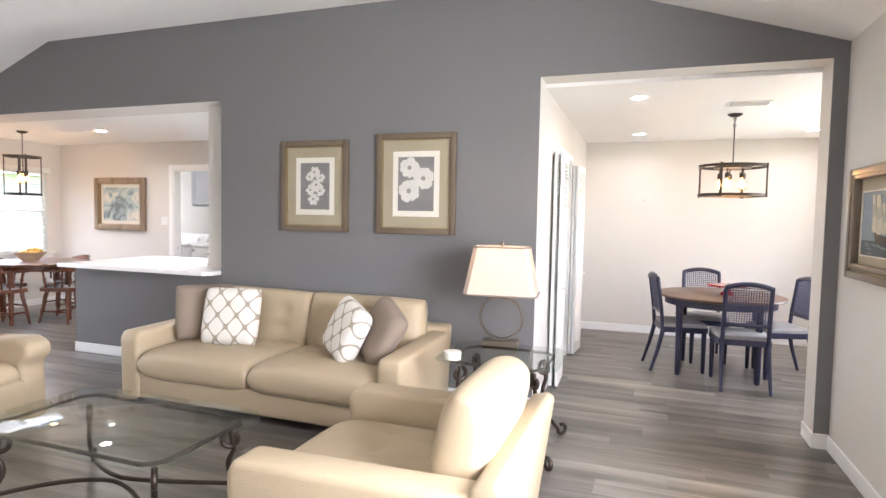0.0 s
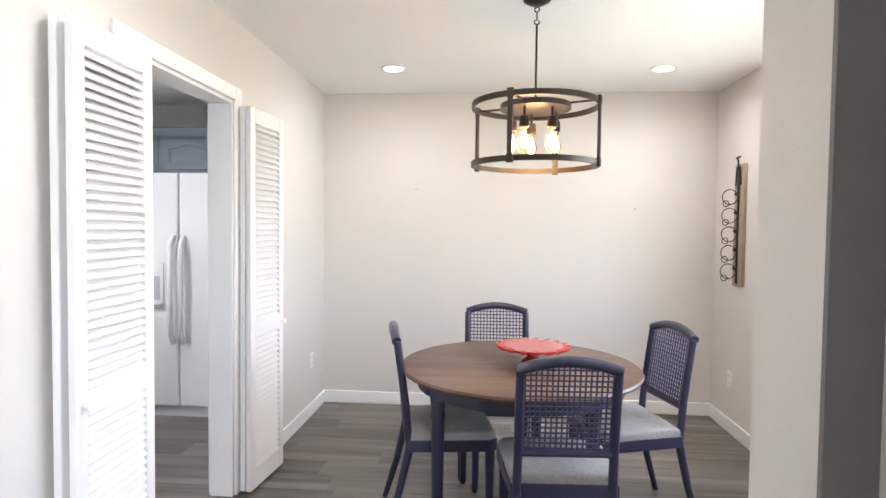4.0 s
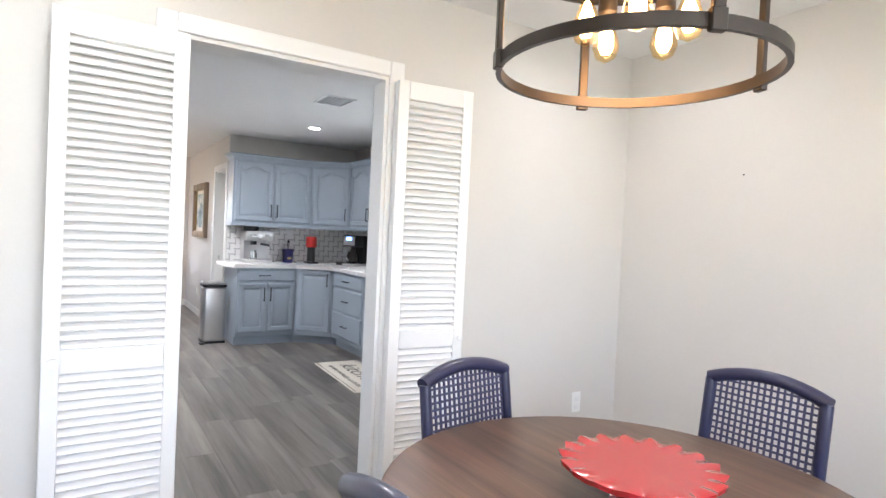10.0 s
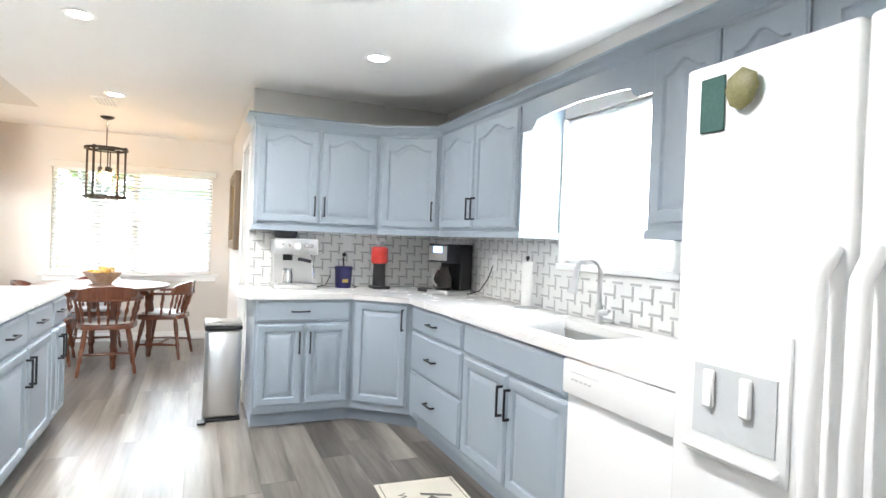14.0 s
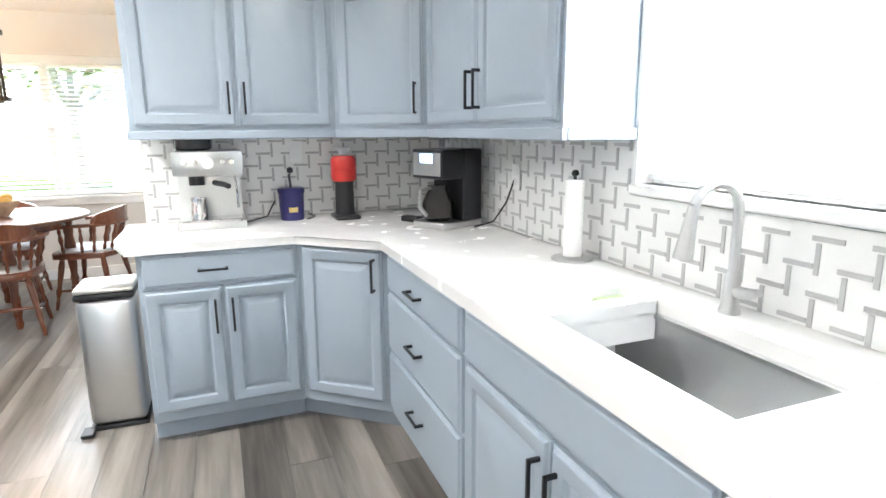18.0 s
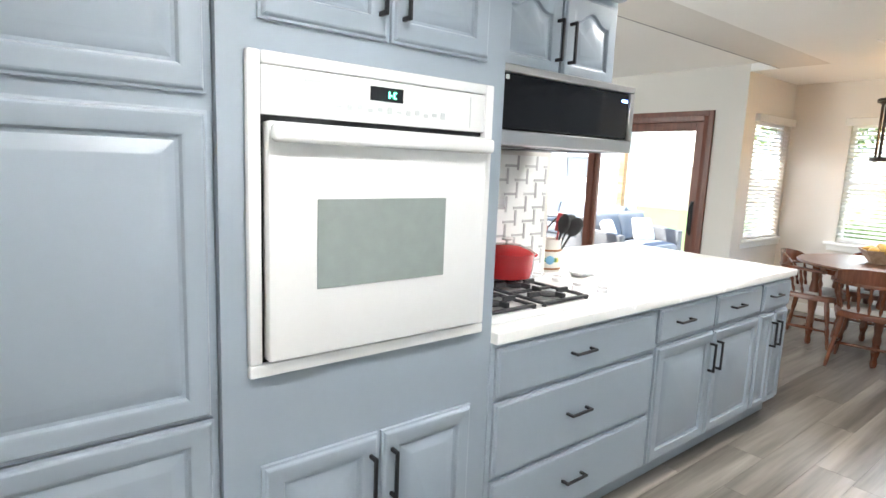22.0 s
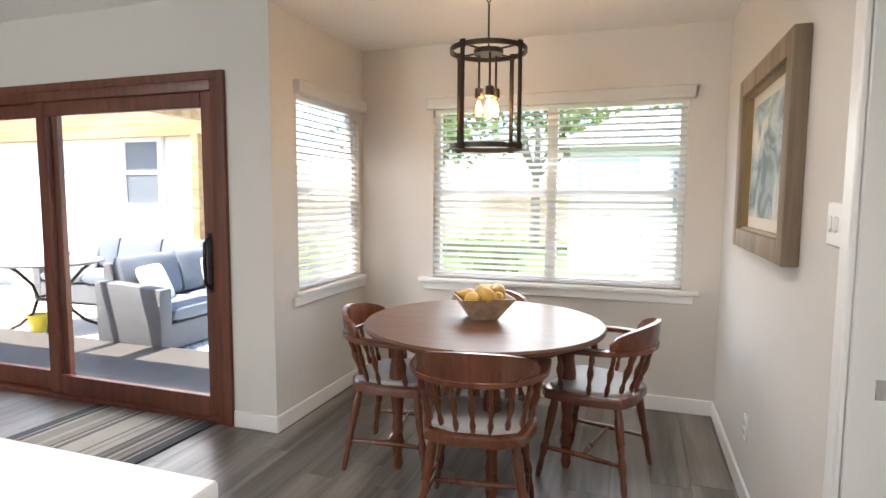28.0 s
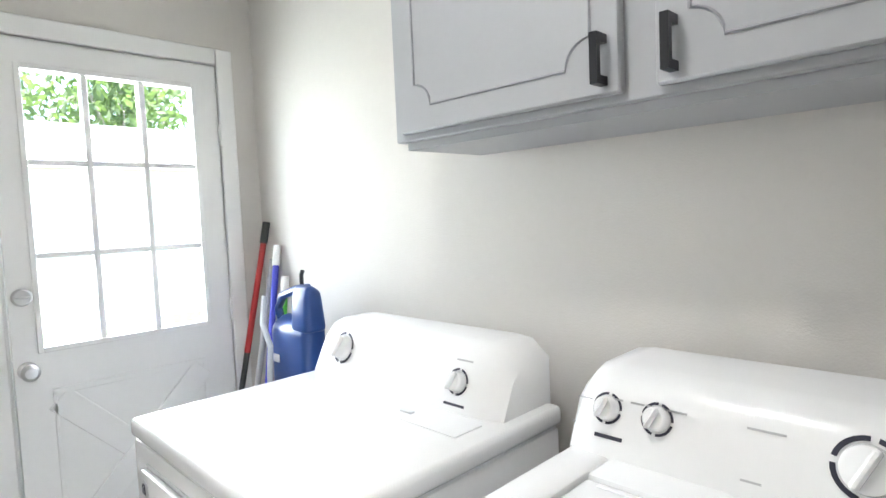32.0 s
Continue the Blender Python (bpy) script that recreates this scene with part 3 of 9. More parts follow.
# worktop with a cut for the sink
SX0, SX1, SY0, SY1 = -3.205, -2.455, 7.737, 8.10
wt = thing("worktop", "white quartz worktop bending round the kitchen corner", "worktop")
E4 = 0.008
WF = 7.615   # front edge of the north run
part("slab", prism([(KW + 0.003, 6.535), (-4.66, 6.535), (-4.45, 6.60), (-4.45, 7.29), (-4.16, WF), (SX0, WF), (SX0, KN - 0.003), (KW + 0.003, KN - 0.003)], 0.876, 0.915, E4), M_QUARTZ, wt)
part("slab", prism([(SX0, WF), (SX1, WF), (SX1, SY0), (SX0, SY0)], 0.876, 0.9149), M_QUARTZ, wt)
part("slab", prism([(SX0, SY1), (SX1, SY1), (SX1, KN - 0.003), (SX0, KN - 0.003)], 0.876, 0.9149), M_QUARTZ, wt)
part("slab", prism([(SX1, WF), (-1.68, WF), (-1.68, KN - 0.003), (SX1, KN - 0.003)], 0.876, 0.9149), M_QUARTZ, wt)
s = thing("sink", "undermounted brushed steel sink basin", "sink")
part("basin", boxes((SX0 - 0.01, SX0, SY0 - 0.01, SY1 + 0.01, 0.66, 0.876), (SX1, SX1 + 0.01, SY0 - 0.01, SY1 + 0.01, 0.66, 0.876), (SX0, SX1, SY0 - 0.01, SY0, 0.66, 0.876), (SX0, SX1, SY1, SY1 + 0.01, 0.66, 0.876), (SX0, SX1, SY0, SY1, 0.65, 0.66)), mat("satin_sink_steel", (0.66, 0.66, 0.66), 0.45, metal=1.0, var=0.06, scale=25), s)
part("drain", lathe([(0.045, 0), (0.045, 0.004), (0.03, 0.004), (0.025, 0.001), (0, 0.001)], 20), M_CHROME, s, at=((SX0 + SX1) / 2, 7.98, 0.66))
for y0 in (SY1 - 0.012, SY0):
    part("ledge", boxes((SX0, SX1, y0, y0 + 0.012, 0.86, 0.872)), M_STEEL, s)
tr = thing("sink_caddy", "white plastic sink caddy with sponges", "sink caddy")
part("tray", boxes((SX0 + 0.01, SX0 + 0.17, SY0 + 0.005, SY1 - 0.005, 0.872, 0.876), (SX0 + 0.01, SX0 + 0.016, SY0 + 0.005, SY1 - 0.005, 0.876, 0.912), (SX0 + 0.164, SX0 + 0.17, SY0 + 0.005, SY1 - 0.005, 0.80, 0.912), (SX0 + 0.016, SX0 + 0.164, SY0 + 0.005, SY0 + 0.011, 0.80, 0.912), (SX0 + 0.016, SX0 + 0.164, SY1 - 0.011, SY1 - 0.005, 0.876, 0.912), (SX0 + 0.09, SX0 + 0.094, SY0 + 0.2, SY1 - 0.011, 0.876, 0.905)), M_WHITE, tr)
part("sponge", boxes((SX0 + 0.03, SX0 + 0.08, SY0 + 0.24, SY1 - 0.02, 0.8765, 0.895), bevel=0.006), mat("sponge", (0.35, 0.42, 0.25), 0.9, bump=0.6), tr, "pale green sponge")
f = thing("kitchen_tap", "brushed nickel gooseneck pull-down kitchen tap", "tap", pose(-2.87, 8.18, 0.915))
pts = [(0, 0, 0.0), (0, 0, 0.26)] + [(0, -0.075 + 0.075 * math.cos(a), 0.26 + 0.075 * math.sin(a)) for a in [k * math.pi / 10 for k in range(1, 10)]]
part("neck", tube(pts, 0.0125, 12), M_STEEL, f)
part("base", lathe([(0.027, 0), (0.027, 0.012), (0.022, 0.02), (0.02, 0.09), (0.0135, 0.11)], 20), M_STEEL, f)
part("spray_head", tube([(0, -0.147, 0.285), (0, -0.155, 0.24), (0, -0.17, 0.155)], 0.016, 12, radii=[0.013, 0.016, 0.024]), M_STEEL, f)
part("lever", tube([(0.015, 0, 0.06), (0.05, 0, 0.062), (0.085, -0.005, 0.075)], 0.012, 10, radii=[0.016, 0.015, 0.009]), M_STEEL, f)

# ---------- wall cabinets ----------
UZ0, UZ1 = 1.385, 2.125
c = thing("wall_cabinet", UCAB, "cabinet", pose(-4.82, 6.63, 0, 0, 0, 90), "kitchen wall cabinets")
part("body", boxes((0, 0.94, 0, 0.30, UZ0, UZ1)), M_BLUE, c)
doors_pair(c, 0.02, 0.92, UZ0 + 0.02, UZ1 - 0.02, 0.05, True)
part("light_rail", boxes((-0.01, 0.94, -0.012, 0.01, UZ0 - 0.04, UZ0), (-0.01, 0.0, 0.01, 0.30, UZ0 - 0.04, UZ0), bevel=0.004), M_BLUE, c)
m = pose(-4.82, 7.57, 0, 0, 0, 54.47)
c = thing("corner_wall_cabinet", "blue-grey diagonal corner wall cabinet with arched door", "cabinet", m, "kitchen wall cabinets")
inv = m.inverted()
loc = [tuple((inv @ Vector((x, y, 0)))[:2]) for x, y in ((-4.82, 7.57), (-4.53, 7.976), (-4.53, KN - 0.005), (KW + 0.005, KN - 0.005), (KW + 0.005, 7.57))]
part("body", prism(loc, UZ0, UZ1), M_BLUE, c)
front(c, "door", 0.025, 0.474, UZ0 + 0.02, UZ1 - 0.02, (0.437, UZ0 + 0.15, True), 0.05)
part("light_rail", boxes((0, 0.499, -0.012, 0.01, UZ0 - 0.04, UZ0), bevel=0.004), M_BLUE, c)
c = thing("wall_cabinet", UCAB, "cabinet", pose(-4.53, 7.976, 0), "kitchen wall cabinets")
part("body", boxes((0, 1.18, 0, 0.285, UZ0, UZ1)), M_BLUE, c)
doors_pair(c, 0.02, 1.16, UZ0 + 0.02, UZ1 - 0.02, 0.05, True)
part("light_rail", boxes((0, 1.192, -0.012, 0.01, UZ0 - 0.04, UZ0), (1.18, 1.192, 0.01, 0.285, UZ0 - 0.04, UZ0), bevel=0.004), M_BLUE, c)
c = thing("wall_cabinet", UCAB, "cabinet", pose(-2.335, 7.976, 0), "kitchen wall cabinets")
part("body", boxes((0, 0.68, 0, 0.285, UZ0, UZ1)), M_BLUE, c)
doors_pair(c, 0.02, 0.66, UZ0 + 0.02, UZ1 - 0.02, 0.05, True)
part("light_rail", boxes((-0.012, 0.68, -0.012, 0.01, UZ0 - 0.04, UZ0), (-0.012, 0, 0.01, 0.285, UZ0 - 0.04, UZ0), bevel=0.004), M_BLUE, c)
c = thing("fridge_wall_cabinet", "blue-grey short wall cabinet above the fridge", "cabinet", pose(-1.655, 7.976, 0), "kitchen wall cabinets")
part("body", boxes((0, 1.2, 0, 0.285, 1.82, UZ1)), M_BLUE, c)
doors_pair(c, 0.02, 0.92, 1.84, UZ1 - 0.02, 0.03, True)
# crown and valance
cr = thing("crown_moulding", "blue-grey crown moulding along the wall cabinets", "trim", kind="structure")


def crown(outline_in, outline_out):
    bm = bmesh.new()
    rows = []
    for (xi, yi), (xo, yo) in zip(outline_in, outline_out):
        prof2 = [(0, 0.0), (0.12, 0.005), (0.25, 0.018), (0.7, 0.045), (1.0, 0.05), (1.0, 0.062), (0, 0.062)]
        rows.append([bm.verts.new((xi + (xo - xi) * a, yi + (yo - yi) * a, UZ1 + z)) for a, z in prof2])
    for a, b in zip(rows, rows[1:]):
        for k in range(len(a) - 1):
            bm.faces.new((a[k], a[k + 1], b[k + 1], b[k]))
    bm.faces.new(rows[0])
    bm.faces.new(rows[-1][::-1])
    return bm


part("crown", crown([(KW, 6.63), (-4.82, 6.63), (-4.82, 7.57), (-4.53, 7.976), (KX, 7.976)], [(KW, 6.58), (-4.77, 6.58), (-4.77, 7.55), (-4.505, 7.926), (KX, 7.926)]), M_BLUE, cr)
va = thing("window_valance", "blue-grey scalloped wooden valance over the sink window", "valance")
bm = bmesh.new()
xs = [(-3.35, 1.955), (-3.26, 1.955), (-3.23, 1.97), (-3.21, 2.0), (-3.16, 2.01), (-2.84, 2.025), (-2.53, 2.01), (-2.47, 2.0), (-2.45, 1.97), (-2.42, 1.955), (-2.335, 1.955)]
rows = [[bm.verts.new((x, y, z)) for x, z in xs] + [bm.verts.new((x, y, UZ1)) for x in (-2.335, -3.35)] for y in (7.976, 7.996)]
bm.faces.new(rows[0])
bm.faces.new(rows[1][::-1])
for i in range(13):
    j = (i + 1) % 13
    bm.faces.new((rows[0][i], rows[0][j], rows[1][j], rows[1][i]))
part("board", bm, M_BLUE, va)

# sink window
w = thing("window_1", "white kitchen window over the sink", "window", kind="structure")
wx0, wx1, wz0, wz1 = KWIN
part("window_frame", boxes((wx0, wx0 + 0.045, KN + 0.05, KN + 0.11, wz0, wz1), (wx1 - 0.045, wx1, KN + 0.05, KN + 0.11, wz0, wz1), (wx0 + 0.045, wx1 - 0.045, KN + 0.05, KN + 0.11, wz0, wz0 + 0.045), (wx0 + 0.045, wx1 - 0.045, KN + 0.05, KN + 0.11, wz1 - 0.045, wz1), (wx0 + 0.045, wx1 - 0.045, KN + 0.06, KN + 0.1, 1.60, 1.635), bevel=0.003), M_TRIM, w)
gp = part("pane", boxes((wx0 + 0.045, wx1 - 0.045, KN + 0.078, KN + 0.082, wz0 + 0.045, wz1 - 0.045)), M_GLASS, w)
gp.visible_shadow = False
M_ROLLER = mat("white_roller_shade_fabric", (0.85, 0.85, 0.84), 0.9, var=0.02)
nt = M_ROLLER.node_tree
trl, mxs = nt.nodes.new("ShaderNodeBsdfTranslucent"), nt.nodes.new("ShaderNodeMixShader")
trl.inputs["Color"].default_value = (0.9, 0.9, 0.9, 1)
mxs.inputs[0].default_value = 0.65
nt.links.new(nt.nodes["Principled BSDF"].outputs[0], mxs.inputs[1])
nt.links.new(trl.outputs[0], mxs.inputs[2])
nt.links.new(mxs.outputs[0], nt.nodes["Material Output"].inputs["Surface"])
rs = thing("roller_shade", "white translucent window shade drawn down, glowing with daylight", "shade")
part("shade_fabric", boxes((wx0 + 0.006, wx1 - 0.006, KN + 0.030, KN + 0.032, wz0 + 0.03, wz1 - 0.03)), M_ROLLER, rs)
part("bottom_bar", boxes((wx0 + 0.006, wx1 - 0.006, KN + 0.025, KN + 0.037, wz0 + 0.012, wz0 + 0.03), bevel=0.003), M_TRIM, rs)
part("roller_tube", tube([(wx0 + 0.005, KN + 0.03, wz1 - 0.025), (wx1 - 0.005, KN + 0.03, wz1 - 0.025)], 0.02, 14), M_TRIM, rs)
part("window_sill", boxes((wx0 - 0.02, wx1 + 0.06, KN - 0.035, KN + 0.05, wz0 - 0.035, wz0), bevel=0.006), M_TRIM, w)
part("side_casing", boxes((wx0 - 0.018, wx0, KN - 0.018, KN, wz0, wz1), (wx1, wx1 + 0.05, KN - 0.018, KN, wz0, wz1)), M_TRIM, w)

# ---------- fridge ----------
fr = thing("fridge", "white side-by-side fridge with ice dispenser", "fridge", pose(-1.645, 7.44, 0))
part("body", boxes((0, 0.91, 0.07, 0.78, 0.03, 1.76), bevel=0.006), M_WHITE, fr)
dl = part("freezer_door", boxes((0.003, 0.435, 0, 0.065, 0.08, 1.775), bevel=0.014, seg=3), M_WHITE, fr)
dr = part("fridge_door", boxes((0.443, 0.907, 0, 0.065, 0.08, 1.775), bevel=0.014, seg=3), M_WHITE, fr)
for par, hx in ((dl, 0.40), (dr, 0.48)):
    part("handle", tube([(hx, -0.002, 0.55), (hx, -0.045, 0.60), (hx, -0.052, 0.95), (hx, -0.045, 1.26), (hx, -0.002, 1.32)], 0.02, 10), M_WHITE, par, "long white door handle")
dp = part("ice_dispenser", boxes((0.06, 0.33, -0.012, 0.004, 0.80, 1.13), bevel=0.008, seg=2), M_WHITE, dl)
M_SHADE = mat("light_grey_plastic", (0.55, 0.57, 0.58), 0.4)
part("recess", boxes((0.085, 0.305, -0.016, -0.008, 0.86, 1.03)), M_SHADE, dp, "pale grey dispenser recess")
part("paddle", boxes((0.12, 0.15, -0.03, -0.016, 0.93, 1.02), (0.22, 0.25, -0.03, -0.016, 0.93, 1.02), (0.07, 0.32, -0.035, -0.012, 0.82, 0.84), bevel=0.004), M_WHITE, dp)
part("base_grille", boxes((0.01, 0.9, 0.03, 0.07, 0.0, 0.075)), M_SHADE, fr)
mg = thing("fridge_magnet", "green and gold picture magnet on the fridge", "magnet")
part("picture", boxes((-1.585, -1.515, 7.433, 7.4385, 1.60, 1.735), bevel=0.001), mat("dark_green_print", (0.03, 0.09, 0.08), 0.4, var=0.5, scale=12), mg)
mg = thing("fridge_magnet", "moulded animal-shaped magnet in brown and green", "magnet")
part("figure", lathe([(0, -0.05), (0.03, -0.035), (0.045, 0.0), (0.038, 0.03), (0, 0.052)], 9, sy=0.3), mat("brown_green_resin", (0.16, 0.15, 0.06), 0.5, var=0.5, scale=14), mg, at=(-1.46, 7.424, 1.685))

# ---------- oven wall ----------
pc = thing("pantry_cabinet", "tall blue-grey pantry cabinet with raised-panel doors", "cabinet", pose(KX - 0.08, 5.44, 0, 0, 0, 180))
part("body", boxes((0, 1.145, 0, 0.575, 0.1, UZ1)), M_BLUE, pc)
part("toe_kick", boxes((0, 1.145, 0.06, 0.575, 0, 0.1)), M_BLUE, pc)
for x0, x1, hx in ((0.02, 0.555, 0.525), (0.575, 1.13, 0.61)):
    front(pc, "door", x0, x1, 1.59, UZ1 - 0.03)
    dd = front(pc, "door", x0, x1, 0.12, 0.84)
    dd = front(pc, "door", x0, x1, 0.845, 1.555, (hx, 0.95, True))
oc = thing("oven_cabinet", "tall blue-grey cabinet holding the wall oven", "cabinet", pose(-1.626, 5.465, 0, 0, 0, 180))
for x0, x1, y0, z0, z1 in ((0, 0.075, 0, 0.1, UZ1), (0.805, 0.87, 0, 0.1, UZ1), (0.075, 0.805, 0, 0.1, 0.945), (0.075, 0.805, 0, 1.68, UZ1), (0.075, 0.805, 0.5, 0.945, 1.68)):
    part("panel", boxes((x0, x1, y0, 0.60, z0, z1)), M_BLUE, oc)
part("toe_kick", boxes((0, 0.87, 0.06, 0.60, 0, 0.1)), M_BLUE, oc)
doors_pair(oc, 0.09, 0.785, 0.12, 0.69)
doors_pair(oc, 0.09, 0.785, 1.765, UZ1 - 0.03, 0.0, True)
ov = thing("wall_oven", "white built-in wall oven with glass window", "oven", pose(-1.685, 5.465, 0.93, 0, 0, 180) @ Matrix.Diagonal((1.06, 1, 1.012, 1)))
part("frame", boxes((0, 0.707, -0.024, 0.0, 0, 0.032), (0, 0.03, -0.024, 0, 0.032, 0.757), (0.677, 0.707, -0.024, 0, 0.032, 0.757), (0.03, 0.677, -0.024, 0, 0.728, 0.757), bevel=0.006, seg=2), M_WHITE, ov)
part("case", boxes((0.005, 0.70, 0.0, 0.45, 0.005, 0.745)), M_BLACK, ov)
cp = part("control_panel", boxes((0.031, 0.676, -0.02, 0.0, 0.618, 0.727), bevel=0.004, seg=2), M_WHITE, ov)
dsp = part("display", boxes((0.30, 0.395, -0.0225, -0.019, 0.675, 0.71)), M_BLACK, cp, "black clock display")
part("digits", boxes((0.352, 0.354, -0.0245, -0.0225, 0.684, 0.70), (0.352, 0.362, -0.0245, -0.0225, 0.69, 0.692), (0.366, 0.374, -0.0245, -0.0225, 0.684, 0.686), (0.366, 0.374, -0.0245, -0.0225, 0.698, 0.70), (0.366, 0.368, -0.0245, -0.0225, 0.684, 0.70)), glow("green_digits", (0.1, 1.0, 0.55), 2.5), dsp)
for k in range(12):
    part("button_mark", boxes((0.21 + 0.028 * k, 0.224 + 0.028 * k, -0.0212, -0.019, 0.648 - 0.004 * (k % 2), 0.654 + 0.004 * (k % 3))), M_SHADE, cp)
part("maker_mark", boxes((0.13, 0.17, -0.0212, -0.019, 0.70, 0.706)), M_SHADE, cp)
part("panel_line", boxes((0.075, 0.077, -0.0212, -0.019, 0.63, 0.715)), M_SHADE, cp)
part("panel_line", boxes((0.62, 0.622, -0.0212, -0.019, 0.63, 0.715)), M_SHADE, cp)
od = part("door", boxes((0.037, 0.671, -0.045, -0.002, 0.04, 0.604), bevel=0.008, seg=2), M_GLOSSWHITE, ov)
part("window", boxes((0.152, 0.527, -0.0475, -0.044, 0.208, 0.428)), mat("grey_green_oven_glass", (0.3, 0.34, 0.33), 0.06, var=0.12, scale=3), od, "grey-green tinted oven glass")
part("handle", boxes((0.037, 0.671, -0.082, -0.05, 0.557, 0.598), bevel=0.012, seg=3), M_WHITE, od)
for hx in (0.05, 0.63):
    part("handle_post", boxes((hx, hx + 0.025, -0.055, -0.04, 0.563, 0.587)), M_WHITE, od)

# cooktop run
c = thing("drawer_base_cabinet", "wide blue-grey base cabinet with three drawers", "cabinet", pose(-2.498, 5.467, 0, 0, 0, 180), "peninsula cabinets")
base_body(c, 1.007, 0.605)
for z0, z1 in ((0.675, 0.855), (0.385, 0.66), (0.12, 0.37)):
    front(c, "drawer", 0.02, 0.99, z0, z1, (0.46, (z0 + z1) / 2 + 0.01, False))
c = thing("base_cabinet", "blue-grey base cabinet with two drawers over doors", "cabinet", pose(-3.505, 5.467, 0, 0, 0, 180), "peninsula cabinets")
base_body(c, 1.07, 0.605)
front(c, "drawer", 0.015, 0.525, 0.70, 0.855, (0.205, 0.785, False))
front(c, "drawer", 0.545, 1.055, 0.70, 0.855, (0.74, 0.785, False))
doors_pair(c, 0.015, 1.055, 0.12, 0.68)
c = thing("base_cabinet", "narrow blue-grey end cabinet with drawer over doors", "cabinet", pose(-4.575, 5.467, 0, 0, 0, 180), "peninsula cabinets")
base_body(c, 0.40, 0.605)
front(c, "drawer", 0.015, 0.385, 0.70, 0.855, (0.15, 0.785, False))
doors_pair(c, 0.015, 0.385, 0.12, 0.68)
wt = thing("bar_worktop", "white quartz peninsula worktop with bar overhang", "worktop")
part("slab", prism([(-2.499, 5.495), (-5.0, 5.495), (-5.0, 4.27), (WL - 0.07, 4.27), (WL - 0.008, 4.33), (WL - 0.008, 4.61), (WE - 0.015, 4.63), (WE - 0.015, GY1 + 0.022), (-2.499, GY1 + 0.022)], 0.876, 0.915, 0.008), M_QUARTZ, wt)

# cooktop
ck = thing("gas_cooktop", "white gas cooktop with black cast-iron grates", "cooktop", pose(-2.53, 5.385, 0.915, 0, 0, 180) @ Matrix.Diagonal((1.18, 1.1, 1, 1)))
part("plate", boxes((0, 0.77, -0.03, 0.43, 0, 0.012), bevel=0.006, seg=2), M_WHITE, ck)
M_IRON = mat("cast_iron", (0.03, 0.032, 0.036), 0.55, bump=0.3)
for gx in (0.02, 0.29):
    g = part("grate", boxes((gx, gx + 0.235, 0.02, 0.034, 0.018, 0.03), (gx, gx + 0.235, 0.366, 0.38, 0.018, 0.03), (gx, gx + 0.014, 0.034, 0.366, 0.018, 0.03), (gx + 0.221, gx + 0.235, 0.034, 0.366, 0.018, 0.03), (gx + 0.014, gx + 0.221, 0.193, 0.207, 0.018, 0.03), *[(gx + fx, gx + fx + 0.012, y0, y1, 0.024, 0.046) for fx in (0.112,) for y0, y1 in ((0.034, 0.075), (0.15, 0.193), (0.207, 0.25), (0.325, 0.366))], *[(x0, x1, y0, y0 + 0.012, 0.024, 0.046) for y0 in (0.107, 0.281) for x0, x1 in ((gx + 0.014, gx + 0.07), (gx + 0.165, gx + 0.221))], *[(gx + a, gx + a + 0.014, b, b + 0.014, 0.01, 0.018) for a in (0, 0.221) for b in (0.02, 0.366)], bevel=0.002), M_IRON, ck)
    for by in (0.113, 0.287):
        b = part("burner", lathe([(0.062, 0.012), (0.058, 0.017), (0.04, 0.018), (0.04, 0.022)], 20), M_STEEL, ck, at=(gx + 0.118, by, 0))
        part("burner_cap", lathe([(0.036, 0.022), (0.038, 0.028), (0.032, 0.033), (0, 0.034)], 20), M_IRON, b, "black enamel burner cap")
for kx, ky in ((0.64, 0.39), (0.675, 0.31), (0.615, 0.15), (0.655, 0.06)):
    kb = part("knob", lathe([(0.022, 0.012), (0.021, 0.026), (0.017, 0.03), (0, 0.031)], 18), M_WHITE, ck, at=pose(kx, ky, 0, 0, 0, 20))
    part("grip", boxes((-0.006, 0.006, -0.02, 0.02, 0.03, 0.042), bevel=0.003), M_WHITE, kb)

# pot, kettle, crock, spoon rest
p = thing("casserole_pot", "round red enamel casserole pot with lid", "pot", pose(-3.025, 4.995, 0.961) @ Matrix.Scale(1.0, 4))
part("body", lathe([(0, 0.0), (0.095, 0.0), (0.115, 0.012), (0.122, 0.05), (0.125, 0.115), (0.12, 0.115), (0.116, 0.05), (0, 0.01)], 36), M_RED, p)
ld = part("lid", lathe([(0.128, 0.113), (0.128, 0.12), (0.105, 0.135), (0.06, 0.152), (0, 0.157)], 36), M_RED, p)
part("knob", lathe([(0.008, 0.155), (0.008, 0.167), (0.026, 0.172), (0.026, 0.179), (0, 0.182)], 20), M_STEEL, ld, "steel lid knob")
for sgn in (1, -1):
    part("side_handle", tube([(sgn * 0.118, -0.045, 0.09), (sgn * 0.15, -0.04, 0.097), (sgn * 0.163, 0, 0.1), (sgn * 0.15, 0.04, 0.097), (sgn * 0.118, 0.045, 0.09)], 0.009, 8), M_RED, p)
k = thing("kettle", "red enamel whistling kettle with steel handle", "kettle", pose(-2.675, 5.0, 0.961) @ Matrix.Scale(0.92, 4))
part("body", lathe([(0, 0.0), (0.085, 0.0), (0.105, 0.02), (0.11, 0.06), (0.098, 0.1), (0.07, 0.125), (0.05, 0.132)], 32), M_RED, k)
ld = part("lid", lathe([(0.055, 0.13), (0.055, 0.136), (0.03, 0.145), (0.008, 0.148), (0.016, 0.165), (0.012, 0.18), (0, 0.183)], 20), M_CHROME, k)
